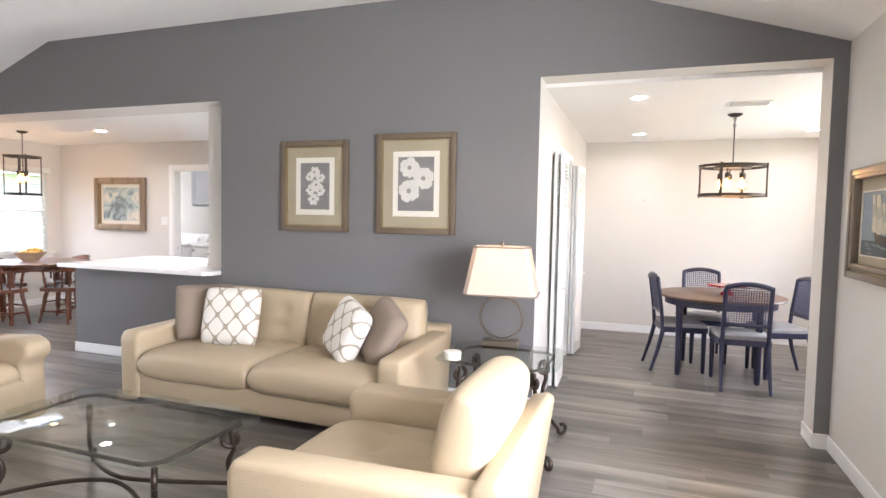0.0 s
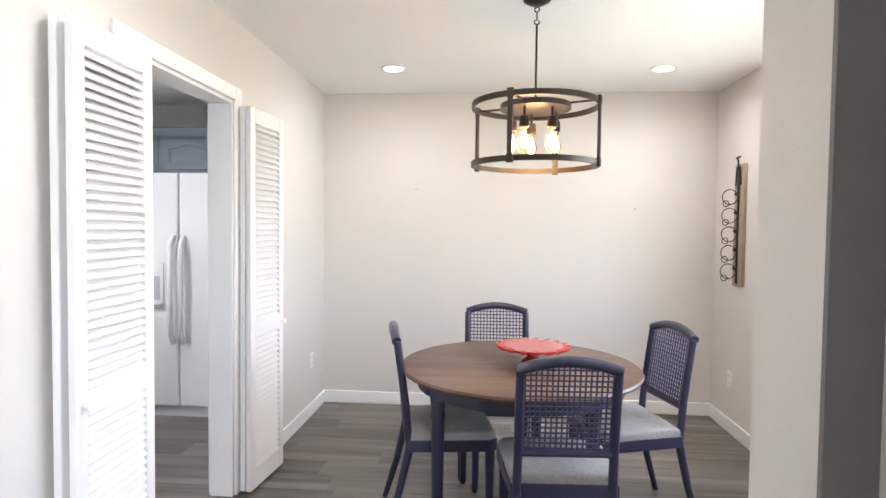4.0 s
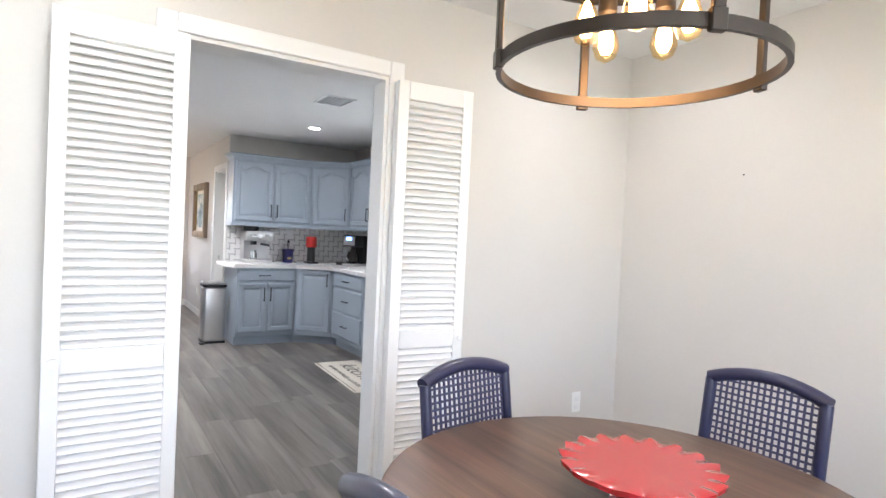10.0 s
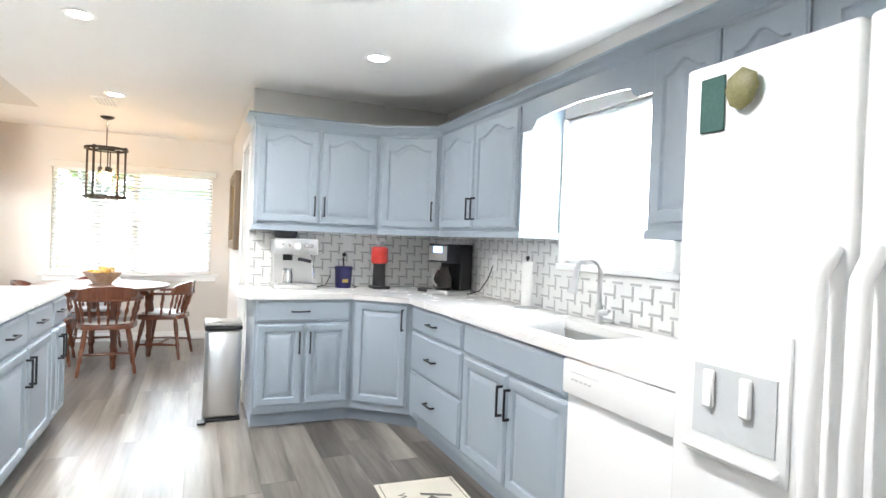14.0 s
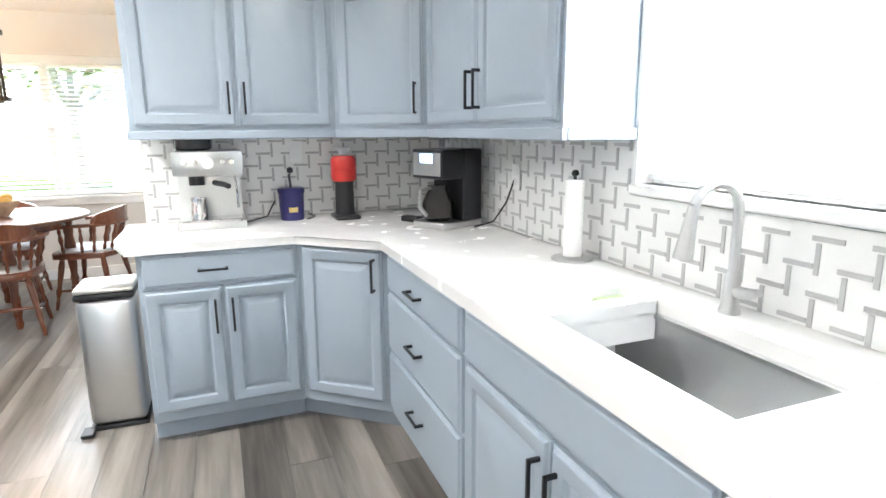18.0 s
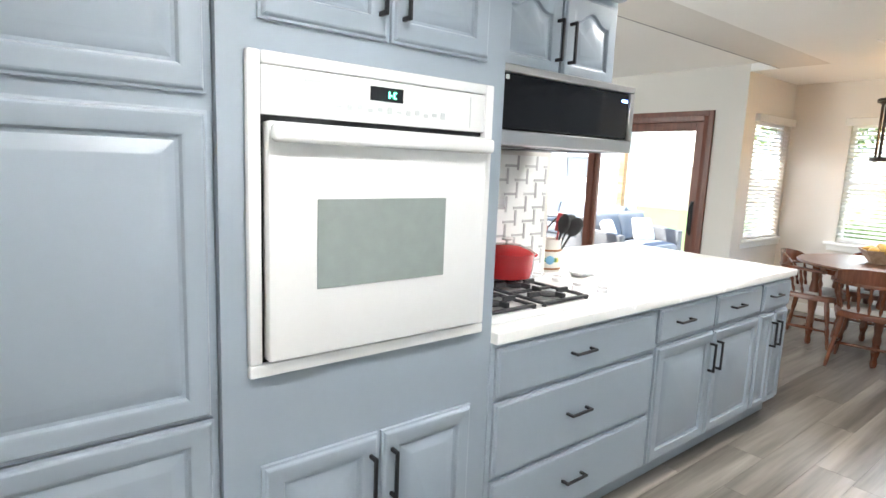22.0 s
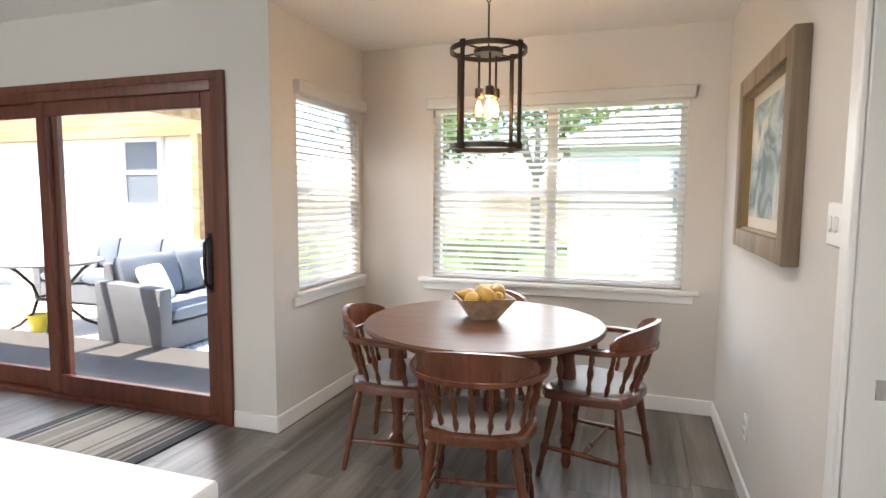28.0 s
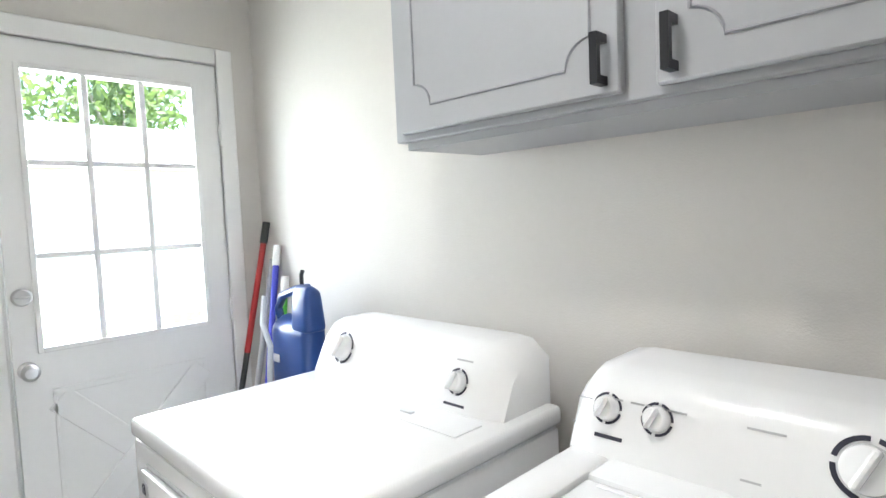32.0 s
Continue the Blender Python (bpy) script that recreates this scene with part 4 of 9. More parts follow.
part("handle", tube([(0.0, 0.06, 0.128), (0.0, 0.09, 0.18), (-0.0, 0.07, 0.255), (0.03, 0.0, 0.275), (0.05, -0.06, 0.262)], 0.007, 8), M_CHROME, k)
part("spout", tube([(0.08, -0.01, 0.075), (0.105, -0.015, 0.11), (0.125, -0.02, 0.15)], 0.018, 10, radii=[0.024, 0.018, 0.012]), M_STEEL, k)
c = thing("utensil_crock", "cream ceramic utensil crock painted with flowers", "crock", pose(-3.535, 4.80, 0.915) @ Matrix.Scale(1.1, 4))
M_CREAM = mat("cream_glaze", (0.74, 0.71, 0.64), 0.3, var=0.03)
part("pot", lathe([(0, 0), (0.058, 0), (0.062, 0.01), (0.062, 0.10), (0.056, 0.115), (0.06, 0.155), (0.055, 0.155), (0.05, 0.115), (0, 0.02)], 28), M_CREAM, c)
M_BROWN = mat("brown_glaze", (0.3, 0.13, 0.05), 0.4)
for z in (0.012, 0.10):
    part("band", lathe([(0.0632, z), (0.0638, z + 0.003), (0.0638, z + 0.007), (0.0632, z + 0.01)], 28), M_BROWN, c, "brown painted band")
for a, col, r in ((50, (0.18, 0.42, 0.62), 0.022), (85, (0.7, 0.6, 0.15), 0.012), (75, (0.15, 0.32, 0.12), 0.012), (30, (0.15, 0.35, 0.15), 0.01)):
    fl = lathe([(r, 0), (r * 0.7, 0.002), (0, 0.003)], 8)
    part("painted_flower", fl, mat("flower_glaze", col, 0.4, var=0.1), c, at=Matrix.Translation((0.0622 * math.cos(radians(a)), 0.0622 * math.sin(radians(a)), 0.06)) @ Euler((0, radians(90), radians(a))).to_matrix().to_4x4())
M_RUBBER = mat("black_nylon", (0.015, 0.015, 0.017), 0.45)
M_REDSIL = mat("red_silicone", (0.5, 0.05, 0.06), 0.45)
for i, (a, tilt, kind) in enumerate(((128, 27, "spoon"), (322, 20, "fork"), (145, 20, "ladle"), (100, 15, "spoon"), (310, 5, "red"), (150, 9, "red"))):
    u = thing("cooking_utensil", "red silicone spatula standing in the crock" if kind == "red" else "black nylon cooking spoon standing in the crock", "utensil", pose(-3.535 + 0.02 * math.cos(radians(a)), 4.80 + 0.02 * math.sin(radians(a)), 0.94) @ Euler((0, radians(tilt), radians(a))).to_matrix().to_4x4() @ Matrix.Scale(1.14, 4), "utensils in the crock")
    mm = M_REDSIL if kind == "red" else M_RUBBER
    part("handle", tube([(0, 0, 0), (0, 0, 0.17)], 0.005, 8), mm, u)
    if kind == "red":
        part("blade", boxes((-0.022, 0.022, -0.004, 0.004, 0.165, 0.25), bevel=0.004, seg=2), mm, u)
    elif kind == "fork":
        part("head", boxes((-0.03, 0.03, -0.004, 0.004, 0.17, 0.21), *[(y - 0.004, y + 0.004, -0.004, 0.004, 0.21, 0.245) for y in (-0.026, -0.009, 0.009, 0.026)], bevel=0.002), mm, u)
    else:
        part("head", lathe([(0, 0.16), (0.02, 0.175), (0.032, 0.205), (0.03, 0.235), (0.015, 0.255), (0, 0.26)], 14, sy=0.35), mm, u)
s = thing("spoon_rest", "white ceramic spoon rest beside the cooktop", "spoon rest", pose(-3.57, 4.99, 0.915, 0, 0, 70) @ Matrix.Scale(1.15, 4))
part("dish", lathe([(0, 0.002), (0.03, 0.002), (0.045, 0.012), (0.05, 0.022), (0.046, 0.022), (0.04, 0.012), (0, 0.006)], 22, sx=1.3), M_WHITE, s)
part("grip", tube([(0.06, 0, 0.018), (0.11, 0, 0.03), (0.16, 0, 0.012)], 0.008, 8), M_WHITE, s)

# microwave and cabinet over it
mw = thing("microwave", "stainless over-the-range microwave with black glass", "microwave", pose(-2.505, 5.365, 1.53, 0, 0, 180) @ Matrix.Diagonal((1.07, 1.62, 1, 1)))
part("body", boxes((0, 0.765, 0.02, 0.285, 0, 0.265)), M_BLACK, mw)
M_BGLASS = mat("black_glass", (0.006, 0.006, 0.008), 0.06, var=0.0)
part("door_glass", boxes((0.03, 0.735, -0.008, 0.02, 0.055, 0.235), bevel=0.003), M_BGLASS, mw)
part("trim", boxes((0, 0.765, -0.012, 0.02, 0, 0.05), (0, 0.765, -0.012, 0.02, 0.238, 0.265), (0, 0.028, -0.012, 0.02, 0.05, 0.238), (0.737, 0.765, -0.012, 0.02, 0.05, 0.238), bevel=0.003), M_STEEL, mw)
part("clock", boxes(*[(0.69 + 0.009 * q, 0.696 + 0.009 * q, -0.010, -0.0075, 0.20, 0.21) for q in range(4)]), glow("blue_digits", (0.15, 0.3, 1.0), 3.0), mw, "small blue clock digits")
part("tag", boxes((0.045, 0.06, -0.0095, -0.0075, 0.215, 0.23), (0.075, 0.09, -0.0095, -0.0075, 0.215, 0.23)), M_SHADE, mw, "two small grey square stickers")
M_FILTER = mat("dark_grease_filter", (0.09, 0.09, 0.095), 0.45, metal=0.8)
for x0 in (0.09, 0.43):
    part("grease_filter", boxes((x0, x0 + 0.24, 0.07, 0.23, -0.004, 0.0), bevel=0.001), M_FILTER, mw, "dark mesh grease filter")
part("lamp_cover", boxes((0.34, 0.42, 0.02, 0.06, -0.003, 0.0)), M_SHADE, mw)
c = thing("wall_cabinet", "short blue-grey arched cabinet above the microwave", "cabinet", pose(-2.498, 5.30, 0, 0, 0, 180), "kitchen wall cabinets")
part("body", boxes((0, 0.775, 0, 0.42, 1.772, UZ1)), M_BLUE, c)
doors_pair(c, 0.10, 0.76, 1.79, UZ1 - 0.02, 0.04, True)
cr2 = thing("crown_moulding", "blue-grey crown moulding above the oven cabinets", "trim", kind="structure")
part("crown", boxes((-3.275, -2.498, 5.30, 5.35, UZ1, UZ1 + 0.06), (-2.498, KX - 0.01, 5.465, 5.515, UZ1, UZ1 + 0.06), bevel=0.01), M_BLUE, cr2)
part("top_board", boxes((-3.275, -2.498, GY1, 5.30, UZ1, UZ1 + 0.02), (-2.498, KX - 0.01, GY1, 5.465, UZ1, UZ1 + 0.02)), M_BLUE, cr2)

# ---------- small appliances ----------
e = thing("espresso_machine", "brushed steel espresso machine with bean hopper", "coffee machine", pose(-4.775, 6.79, 0.915, 0, 0, 90) @ Matrix.Scale(1.12, 4))
part("base", boxes((0, 0.28, 0, 0.30, 0, 0.035), bevel=0.006, seg=2), M_STEEL, e)
part("drip_tray", boxes((0.02, 0.26, -0.012, 0.12, 0.028, 0.045), bevel=0.004), M_CHROME, e)
part("back", boxes((0.01, 0.27, 0.14, 0.30, 0.035, 0.25)), M_STEEL, e)
hd = part("head", boxes((0.0, 0.28, 0.0, 0.30, 0.23, 0.335), bevel=0.01, seg=2), M_STEEL, e)
part("gauge", lathe([(0.024, 0), (0.024, 0.008), (0.02, 0.01), (0, 0.01)], 18), M_WHITE, hd, "round white pressure gauge", at=pose(0.14, 0.001, 0.285, 90))
for bx in (0.05, 0.09, 0.2, 0.235):
    part("button", lathe([(0.011, 0), (0.011, 0.006), (0, 0.007)], 12), M_CHROME, hd, at=pose(bx, 0.001, 0.29, 90))
part("hopper", lathe([(0.065, 0.335), (0.078, 0.345), (0.08, 0.385), (0.06, 0.39), (0, 0.39)], 24), mat("smoked_plastic", (0.05, 0.055, 0.06), 0.15), e, "smoked plastic bean hopper", at=(0.085, 0.16, 0))
part("group_head", lathe([(0.032, 0.19), (0.032, 0.235)], 18), M_BLACK, e, at=(0.09, 0.06, 0))
part("portafilter", tube([(0.16, 0.03, 0.2), (0.2, -0.03, 0.195), (0.215, -0.06, 0.19)], 0.012, 10), M_BLACK, e)
part("steam_wand", tube([(0.245, 0.05, 0.23), (0.25, 0.01, 0.16), (0.25, 0.0, 0.09)], 0.006, 8), M_CHROME, e)
j = thing("milk_jug", "small steel milk jug on the drip tray", "jug", pose(-4.832, 6.892, 0.966) @ Matrix.Scale(1.12, 4))
part("jug", lathe([(0, 0), (0.035, 0), (0.036, 0.04), (0.03, 0.07), (0.033, 0.09), (0.03, 0.09), (0.026, 0.07), (0.032, 0.04), (0, 0.006)], 20), M_CHROME, j)
b = thing("frother_tin", "navy blue lidded tin with a black spoon", "tin", pose(-4.965, 7.345, 0.915) @ Matrix.Scale(1.28, 4))
part("tin", lathe([(0, 0), (0.048, 0), (0.052, 0.11), (0.056, 0.115), (0.056, 0.13), (0.05, 0.133), (0, 0.133)], 24), mat("navy_enamel", (0.02, 0.018, 0.1), 0.3), b)
part("handle", tube([(0, 0, 0.13), (0.0, -0.005, 0.19)], 0.005, 8), M_RUBBER, b)
part("handle_end", lathe([(0, 0.19), (0.012, 0.197), (0.012, 0.213), (0, 0.22)], 12), M_RUBBER, b)
part("emblem", boxes((0.046, 0.0535, -0.018, 0.018, 0.035, 0.055), bevel=0.001), mat("gold_print", (0.5, 0.38, 0.12), 0.4), b, "small gold emblem bar")
g = thing("coffee_grinder", "black coffee grinder with red top", "grinder", pose(-4.905, 7.62, 0.915) @ Matrix.Scale(1.22, 4))
part("foot", boxes((-0.06, 0.08, -0.055, 0.055, 0, 0.018), bevel=0.006), M_RUBBER, g)
part("column", lathe([(0.042, 0.018), (0.04, 0.15), (0.045, 0.165)], 22), M_RUBBER, g)
part("top", lathe([(0.05, 0.165), (0.056, 0.175), (0.056, 0.215), (0.054, 0.22), (0.056, 0.225), (0.056, 0.26), (0.045, 0.275), (0, 0.278)], 24), mat("red_plastic", (0.5, 0.03, 0.025), 0.3), g, "red plastic bean container")
part("lid_knob", lathe([(0.02, 0.278), (0.02, 0.29), (0.035, 0.31), (0, 0.312)], 16), M_SHADE, g)
d = thing("drip_coffee_maker", "black and steel drip coffee maker with glass carafe", "coffee machine", pose(-4.49, 7.87, 0.915, 0, 0, 22) @ Matrix.Scale(1.08, 4))
part("base", boxes((0, 0.20, 0, 0.25, 0, 0.03), bevel=0.006), M_STEEL, d)
part("tower", boxes((0.0, 0.20, 0.13, 0.25, 0.03, 0.35), bevel=0.006), M_BLACK, d)
hd = part("brew_head", boxes((0, 0.20, 0.0, 0.13, 0.22, 0.35), bevel=0.01, seg=2), M_BLACK, d)
part("front_plate", boxes((0.012, 0.188, -0.003, 0.0, 0.235, 0.335), bevel=0.001), M_STEEL, hd, "brushed steel front plate")
part("display", boxes((0.06, 0.14, -0.004, 0.001, 0.29, 0.33)), glow("blue_screen", (0.15, 0.35, 1.0), 1.2), hd, "small blue display")
ca = part("carafe", lathe([(0.05, 0.032), (0.07, 0.05), (0.072, 0.11), (0.045, 0.17), (0.045, 0.19)], 24), mat("dark_glass", (0.02, 0.018, 0.017), 0.05), d, at=(0.1, 0.065, 0))
part("carafe_handle", tube([(0, -0.045, 0.18), (0, -0.105, 0.17), (0, -0.11, 0.1), (0, -0.07, 0.06)], 0.009, 8), M_STEEL, ca, "curved steel carafe handle")
b = thing("phone_dock", "small black charger box on the worktop", "charger", pose(-4.66, 7.86, 0.915, 0, 0, 35))
part("box", boxes((0, 0.11, 0, 0.05, 0, 0.03), bevel=0.004), M_RUBBER, b)
t = thing("paper_towel_roll", "white paper towel roll on an upright holder", "paper towel", pose(-3.55, 8.165, 0.915))
part("foot", lathe([(0.075, 0), (0.075, 0.008), (0.06, 0.012), (0, 0.012)], 24), M_STEEL, t)
part("roll", lathe([(0.014, 0.014), (0.034, 0.014), (0.034, 0.29), (0.014, 0.29)], 24), mat("paper", (0.8, 0.79, 0.77), 0.95, bump=0.2), t)
part("finial", lathe([(0.006, 0.29), (0.006, 0.3), (0.014, 0.308), (0.01, 0.322), (0, 0.325)], 14), M_BLACK, t)
for pts in ([(-4.92, 7.08, 0.918), (-4.97, 7.14, 0.92), (-5.03, 7.22, 0.93), (-5.11, 7.27, 1.0)], [(-4.93, 7.42, 0.918), (-4.96, 7.45, 0.919), (-5.0, 7.47, 0.919), (-5.1, 7.45, 0.925)], [(-4.26, 8.10, 0.93), (-4.2, 8.17, 0.96), (-4.17, 8.22, 1.05), (-4.13, 8.24, 1.16)]):
    cb = thing("power_cord", "thin black appliance cord", "cord")
    part("cord", tube(pts, 0.004, 6), M_RUBBER, cb)


def plate(name, label, m, gang=1, kind="outlet"):
    """A wall plate facing -y of its own frame."""
    t2 = thing(name, label, "wall plate", m)
    w2 = 0.035 + 0.023 * (gang - 1)
    part("plate", boxes((-w2, w2, -0.006, 0, -0.058, 0.058), bevel=0.003), M_TRIM, t2)
    for q in range(gang):
        cx = (q - (gang - 1) / 2) * 0.046
        if kind == "switch":
            part("toggle", boxes((cx - 0.008, cx + 0.008, -0.012, -0.006, -0.022, 0.022), bevel=0.003), M_WHITE, t2)
        else:
            part("socket", boxes((cx - 0.016, cx + 0.016, -0.009, -0.006, 0.008, 0.036), bevel=0.002), M_WHITE, t2)
            part("socket", boxes((cx - 0.016, cx + 0.016, -0.009, -0.006, -0.036, -0.008), bevel=0.002), M_WHITE, t2)


plate("outlet", "white double outlet on the tiled backsplash", pose(-4.12, KN - 0.02, 1.17))
plate("outlet", "white double outlet on the tiled backsplash", pose(KW + 0.02, 7.40, 1.27, 0, 0, 90))
plate("light_switch", "white light switch plate on the tiled backsplash", pose(-2.14, KN - 0.02, 1.13), 2, "switch")
plate("light_switch", "white double light switch beside the laundry door", pose(-6.047, NN, 1.31), 2, "switch")
plate("light_switch", "white light switch beside the dining opening", pose(DX, 4.88, 1.36, 0, 0, 90), 1, "switch")
plate("outlet", "white outlet low on the dining room wall", pose(DX, 7.607, 0.41, 0, 0, 90))
plate("outlet", "white outlet low on the dining room wall", pose(DR, 7.594, 0.37, 0, 0, -90))
plate("outlet", "white outlet low on the nook wall", pose(-7.083, NN, 0.34))
plate("outlet", "white outlet low on the living room wall", pose(LE, 3.45, 0.30, 0, 0, -90))
plate("light_switch", "white double light switch beside the sliding door", pose(NC[0], 1.357, 1.393, 0, 0, 90), 2, "switch")
plate("light_switch", "white light switch near the fireplace", pose(NC[0], -0.12, 1.40, 0, 0, 90), 1, "switch")

# bin and mat
b = thing("rubbish_bin", "tall stainless step-on rubbish bin with white liner lid", "bin", pose(-4.84, 6.46, 0))
part("body", boxes((-0.125, 0.125, -0.12, 0.12, 0.02, 0.64), bevel=0.03, seg=3), M_STEEL, b)
part("rim", boxes((-0.13, 0.13, -0.125, 0.125, 0.635, 0.665), bevel=0.012, seg=2), M_BLACK, b)
part("lid", boxes((-0.128, 0.128, -0.123, 0.123, 0.665, 0.69), bevel=0.012, seg=2), M_STEEL, b)
part("pedal", boxes((0.10, 0.19, -0.155, -0.10, 0.005, 0.02), bevel=0.004), M_BLACK, b)
part("foot_ring", boxes((-0.128, 0.128, -0.123, 0.123, 0, 0.022), bevel=0.004), M_BLACK, b)
mt = thing("kitchen_mat", "cream kitchen mat lettered in grey", "mat", pose(-2.81, 7.36, 0.0, 0, 0, -3) @ Matrix.Diagonal((1.17, 0.96, 1, 1)))
part("mat", boxes((-0.48, 0.48, -0.23, 0.23, 0.0, 0.008), bevel=0.003), mat("cream_mat", (0.6, 0.56, 0.48), 0.9, bump=0.5, bscale=300), mt)
M_INK = mat("grey_print", (0.12, 0.11, 0.1), 0.9)


def text(body, size, m, parent, material=None, name="lettering", shear=0.0, depth=0.0006):
    cu = bpy.data.curves.new(name, "FONT")
    cu.body, cu.size, cu.align_x, cu.align_y, cu.extrude, cu.shear = body, size, "CENTER", "CENTER", depth, shear
    tmp = bpy.data.objects.new(name, cu)
    scene.collection.objects.link(tmp)
    me = bpy.data.meshes.new_from_object(tmp.evaluated_get(bpy.context.evaluated_depsgraph_get()))
    bpy.data.objects.remove(tmp)
    me.materials.clear()
    me.materials.append(material or M_INK)
    return share(name, me, parent, m)


text("kitchen", 0.23, pose(-0.02, 0.05, 0.009, 0, 0, 0), mt, shear=0.3)
text("WHERE FAMILIES GATHER", 0.062, pose(0.0, -0.12, 0.009), mt)
part("border", boxes((-0.46, 0.46, 0.205, 0.21, 0.008, 0.009), (-0.46, 0.46, -0.21, -0.205, 0.008, 0.009)), M_INK, mt)

# ---------- dining room ----------
def arc(cx, cy, r, z, a0, a1, n):
    return [(cx + r * math.cos(a0 + (a1 - a0) * k / n), cy + r * math.sin(a0 + (a1 - a0) * k / n), z) for k in range(n + 1)]


def ring_bm(r0, r1, z0, z1, seg=48):
    bm = bmesh.new()
    rows = [[bm.verts.new((r * math.cos(2 * math.pi * k / seg), r * math.sin(2 * math.pi * k / seg), z)) for k in range(seg)] for r, z in ((r0, z0), (r1, z0), (r1, z1), (r0, z1))]
    for i in range(4):
        a, b = rows[i], rows[(i + 1) % 4]
        for k in range(seg):
            bm.faces.new((a[k], a[(k + 1) % seg], b[(k + 1) % seg], b[k]))
    return bm


TC = (1.175, 6.26)
t = thing("dining_table", "round dining table with walnut top and navy legs", "table", pose(*TC, 0))
part("tabletop", lathe([(0.54, 0.722), (0.565, 0.728), (0.57, 0.738), (0.565, 0.748), (0.555, 0.752), (0, 0.752)], 64), M_DARKWOOD, t)
part("apron", ring_bm(0.47, 0.49, 0.655, 0.722), M_NAVY, t)
for a in (38, 128, 218, 308):
    part("leg", lathe([(0.018, 0), (0.024, 0.02), (0.027, 0.3), (0.03, 0.56), (0.036, 0.58), (0.03, 0.6), (0.036, 0.655), (0.036, 0.722)], 16), M_NAVY, t, at=(0.465 * math.cos(radians(a)), 0.465 * math.sin(radians(a)), 0))

M_CANE = mat("dark_blue_cane", (0.05, 0.052, 0.11), 0.5)
M_SEATFAB = mat("grey_marbled_seat_fabric", (0.34, 0.33, 0.32), 0.85, var=0.35, scale=9, bump=0.3)


def dining_chair():
    """Faces +y; the floor under the middle of the seat is its origin."""
    c = thing("dining_chair", "navy painted dining chair with cane back and grey seat", "chair", None, "chairs round the dining table")
    part("seat", prism([(-0.2, -0.19), (0.2, -0.19), (0.225, 0.16), (0.2, 0.2), (-0.2, 0.2), (-0.225, 0.16)], 0.435, 0.475, 0.018, 3), M_SEATFAB, c)
    part("seat_frame", prism([(-0.205, -0.2), (0.205, -0.2), (0.23, 0.165), (0.205, 0.207), (-0.205, 0.207), (-0.23, 0.165)], 0.385, 0.437, 0.004), M_NAVY, c)
    for sx in (-1, 1):
        part("front_leg", lathe([(0.013, 0), (0.017, 0.02), (0.024, 0.385)], 12), M_NAVY, c, at=(sx * 0.195, 0.175, 0))
        part("rear_leg", tube([(sx * 0.19, -0.30, 0), (sx * 0.185, -0.24, 0.2), (sx * 0.18, -0.195, 0.40)], 0.018, 10, radii=[0.014, 0.018, 0.021]), M_NAVY, c)
        part("back_post", tube([(sx * 0.18, -0.195, 0.38), (sx * 0.178, -0.215, 0.6), (sx * 0.178, -0.255, 0.885)], 0.018, 10), M_NAVY, c)
    rail = []
    for k in range(13):
        u = -1 + k / 6
        rail.append((0.185 * u, -0.258 - 0.012 * (1 - u * u), 0.885 + 0.038 * (1 - u * u)))
    bm = tube(rail, 0.022, 10)
    part("top_rail", bm, M_NAVY, c)
    part("lower_rail", tube([(-0.178, -0.212, 0.565), (0.178, -0.212, 0.565)], 0.016, 8), M_NAVY, c)
    bm = bmesh.new()
    z0, z1 = 0.575, 0.89

    def back_y(z):
        return -0.212 - (z - 0.565) / 0.32 * 0.045

    for k in range(17):
        x = -0.16 + 0.32 * k / 16
        top = z1 + 0.02 * (1 - (x / 0.17) ** 2)
        tube([(x, back_y(z0), z0), (x, back_y(top), top)], 0.0042, 4, bm)
    for k in range(16):
        z = z0 + 0.008 + (z1 - z0) * k / 15.5
        tube([(-0.168, back_y(z), z), (0.168, back_y(z), z)], 0.0042, 4, bm)
    tagged(part("cane_panel", bm, M_CANE, c, "open woven cane back panel", smooth=None), kind="stuff")
    return c


ch = dining_chair()
ch.matrix_world = pose(1.306, 5.854, 0, 0, 0, 3)
copy_thing(ch, pose(1.085, 6.775, 0, 0, 0, 182))
copy_thing(ch, pose(0.83, 6.27, 0, 0, 0, -79))
copy_thing(ch, pose(1.694, 6.375, 0, 0, 0, 104))

cs = thing("cake_stand", "red ceramic cake stand with scalloped rim", "cake stand", pose(1.235, 6.23, 0.752))
part("foot", lathe([(0.062, 0), (0.062, 0.012), (0.05, 0.025), (0.028, 0.04), (0.026, 0.06), (0.04, 0.082), (0.06, 0.088)], 28), M_RED, cs)
bm = bmesh.new()
N = 96
rows = []
for r, z, wob in ((0.06, 0.082, 0), (0.14, 0.088, 0.0), (0.162, 0.09, 0.7), (0.168, 0.084, 1.0), (0.172, 0.096, 1.0), (0.16, 0.098, 0.6), (0.13, 0.096, 0), (0.06, 0.096, 0)):
    rows.append([bm.verts.new(((r + wob * 0.006 * math.cos(18 * 2 * math.pi * k / N)) * math.cos(2 * math.pi * k / N), (r + wob * 0.006 * math.cos(18 * 2 * math.pi * k / N)) * math.sin(2 * math.pi * k / N), z + wob * 0.004 * math.cos(18 * 2 * math.pi * k / N))) for k in range(N)])
for a, b in zip(rows, rows[1:]):
    for k in range(N):
        bm.faces.new((a[k], a[(k + 1) % N], b[(k + 1) % N], b[k]))
bm.faces.new(rows[0][::-1])
bm.faces.new(rows[-1])
part("plate", bm, M_RED, cs)

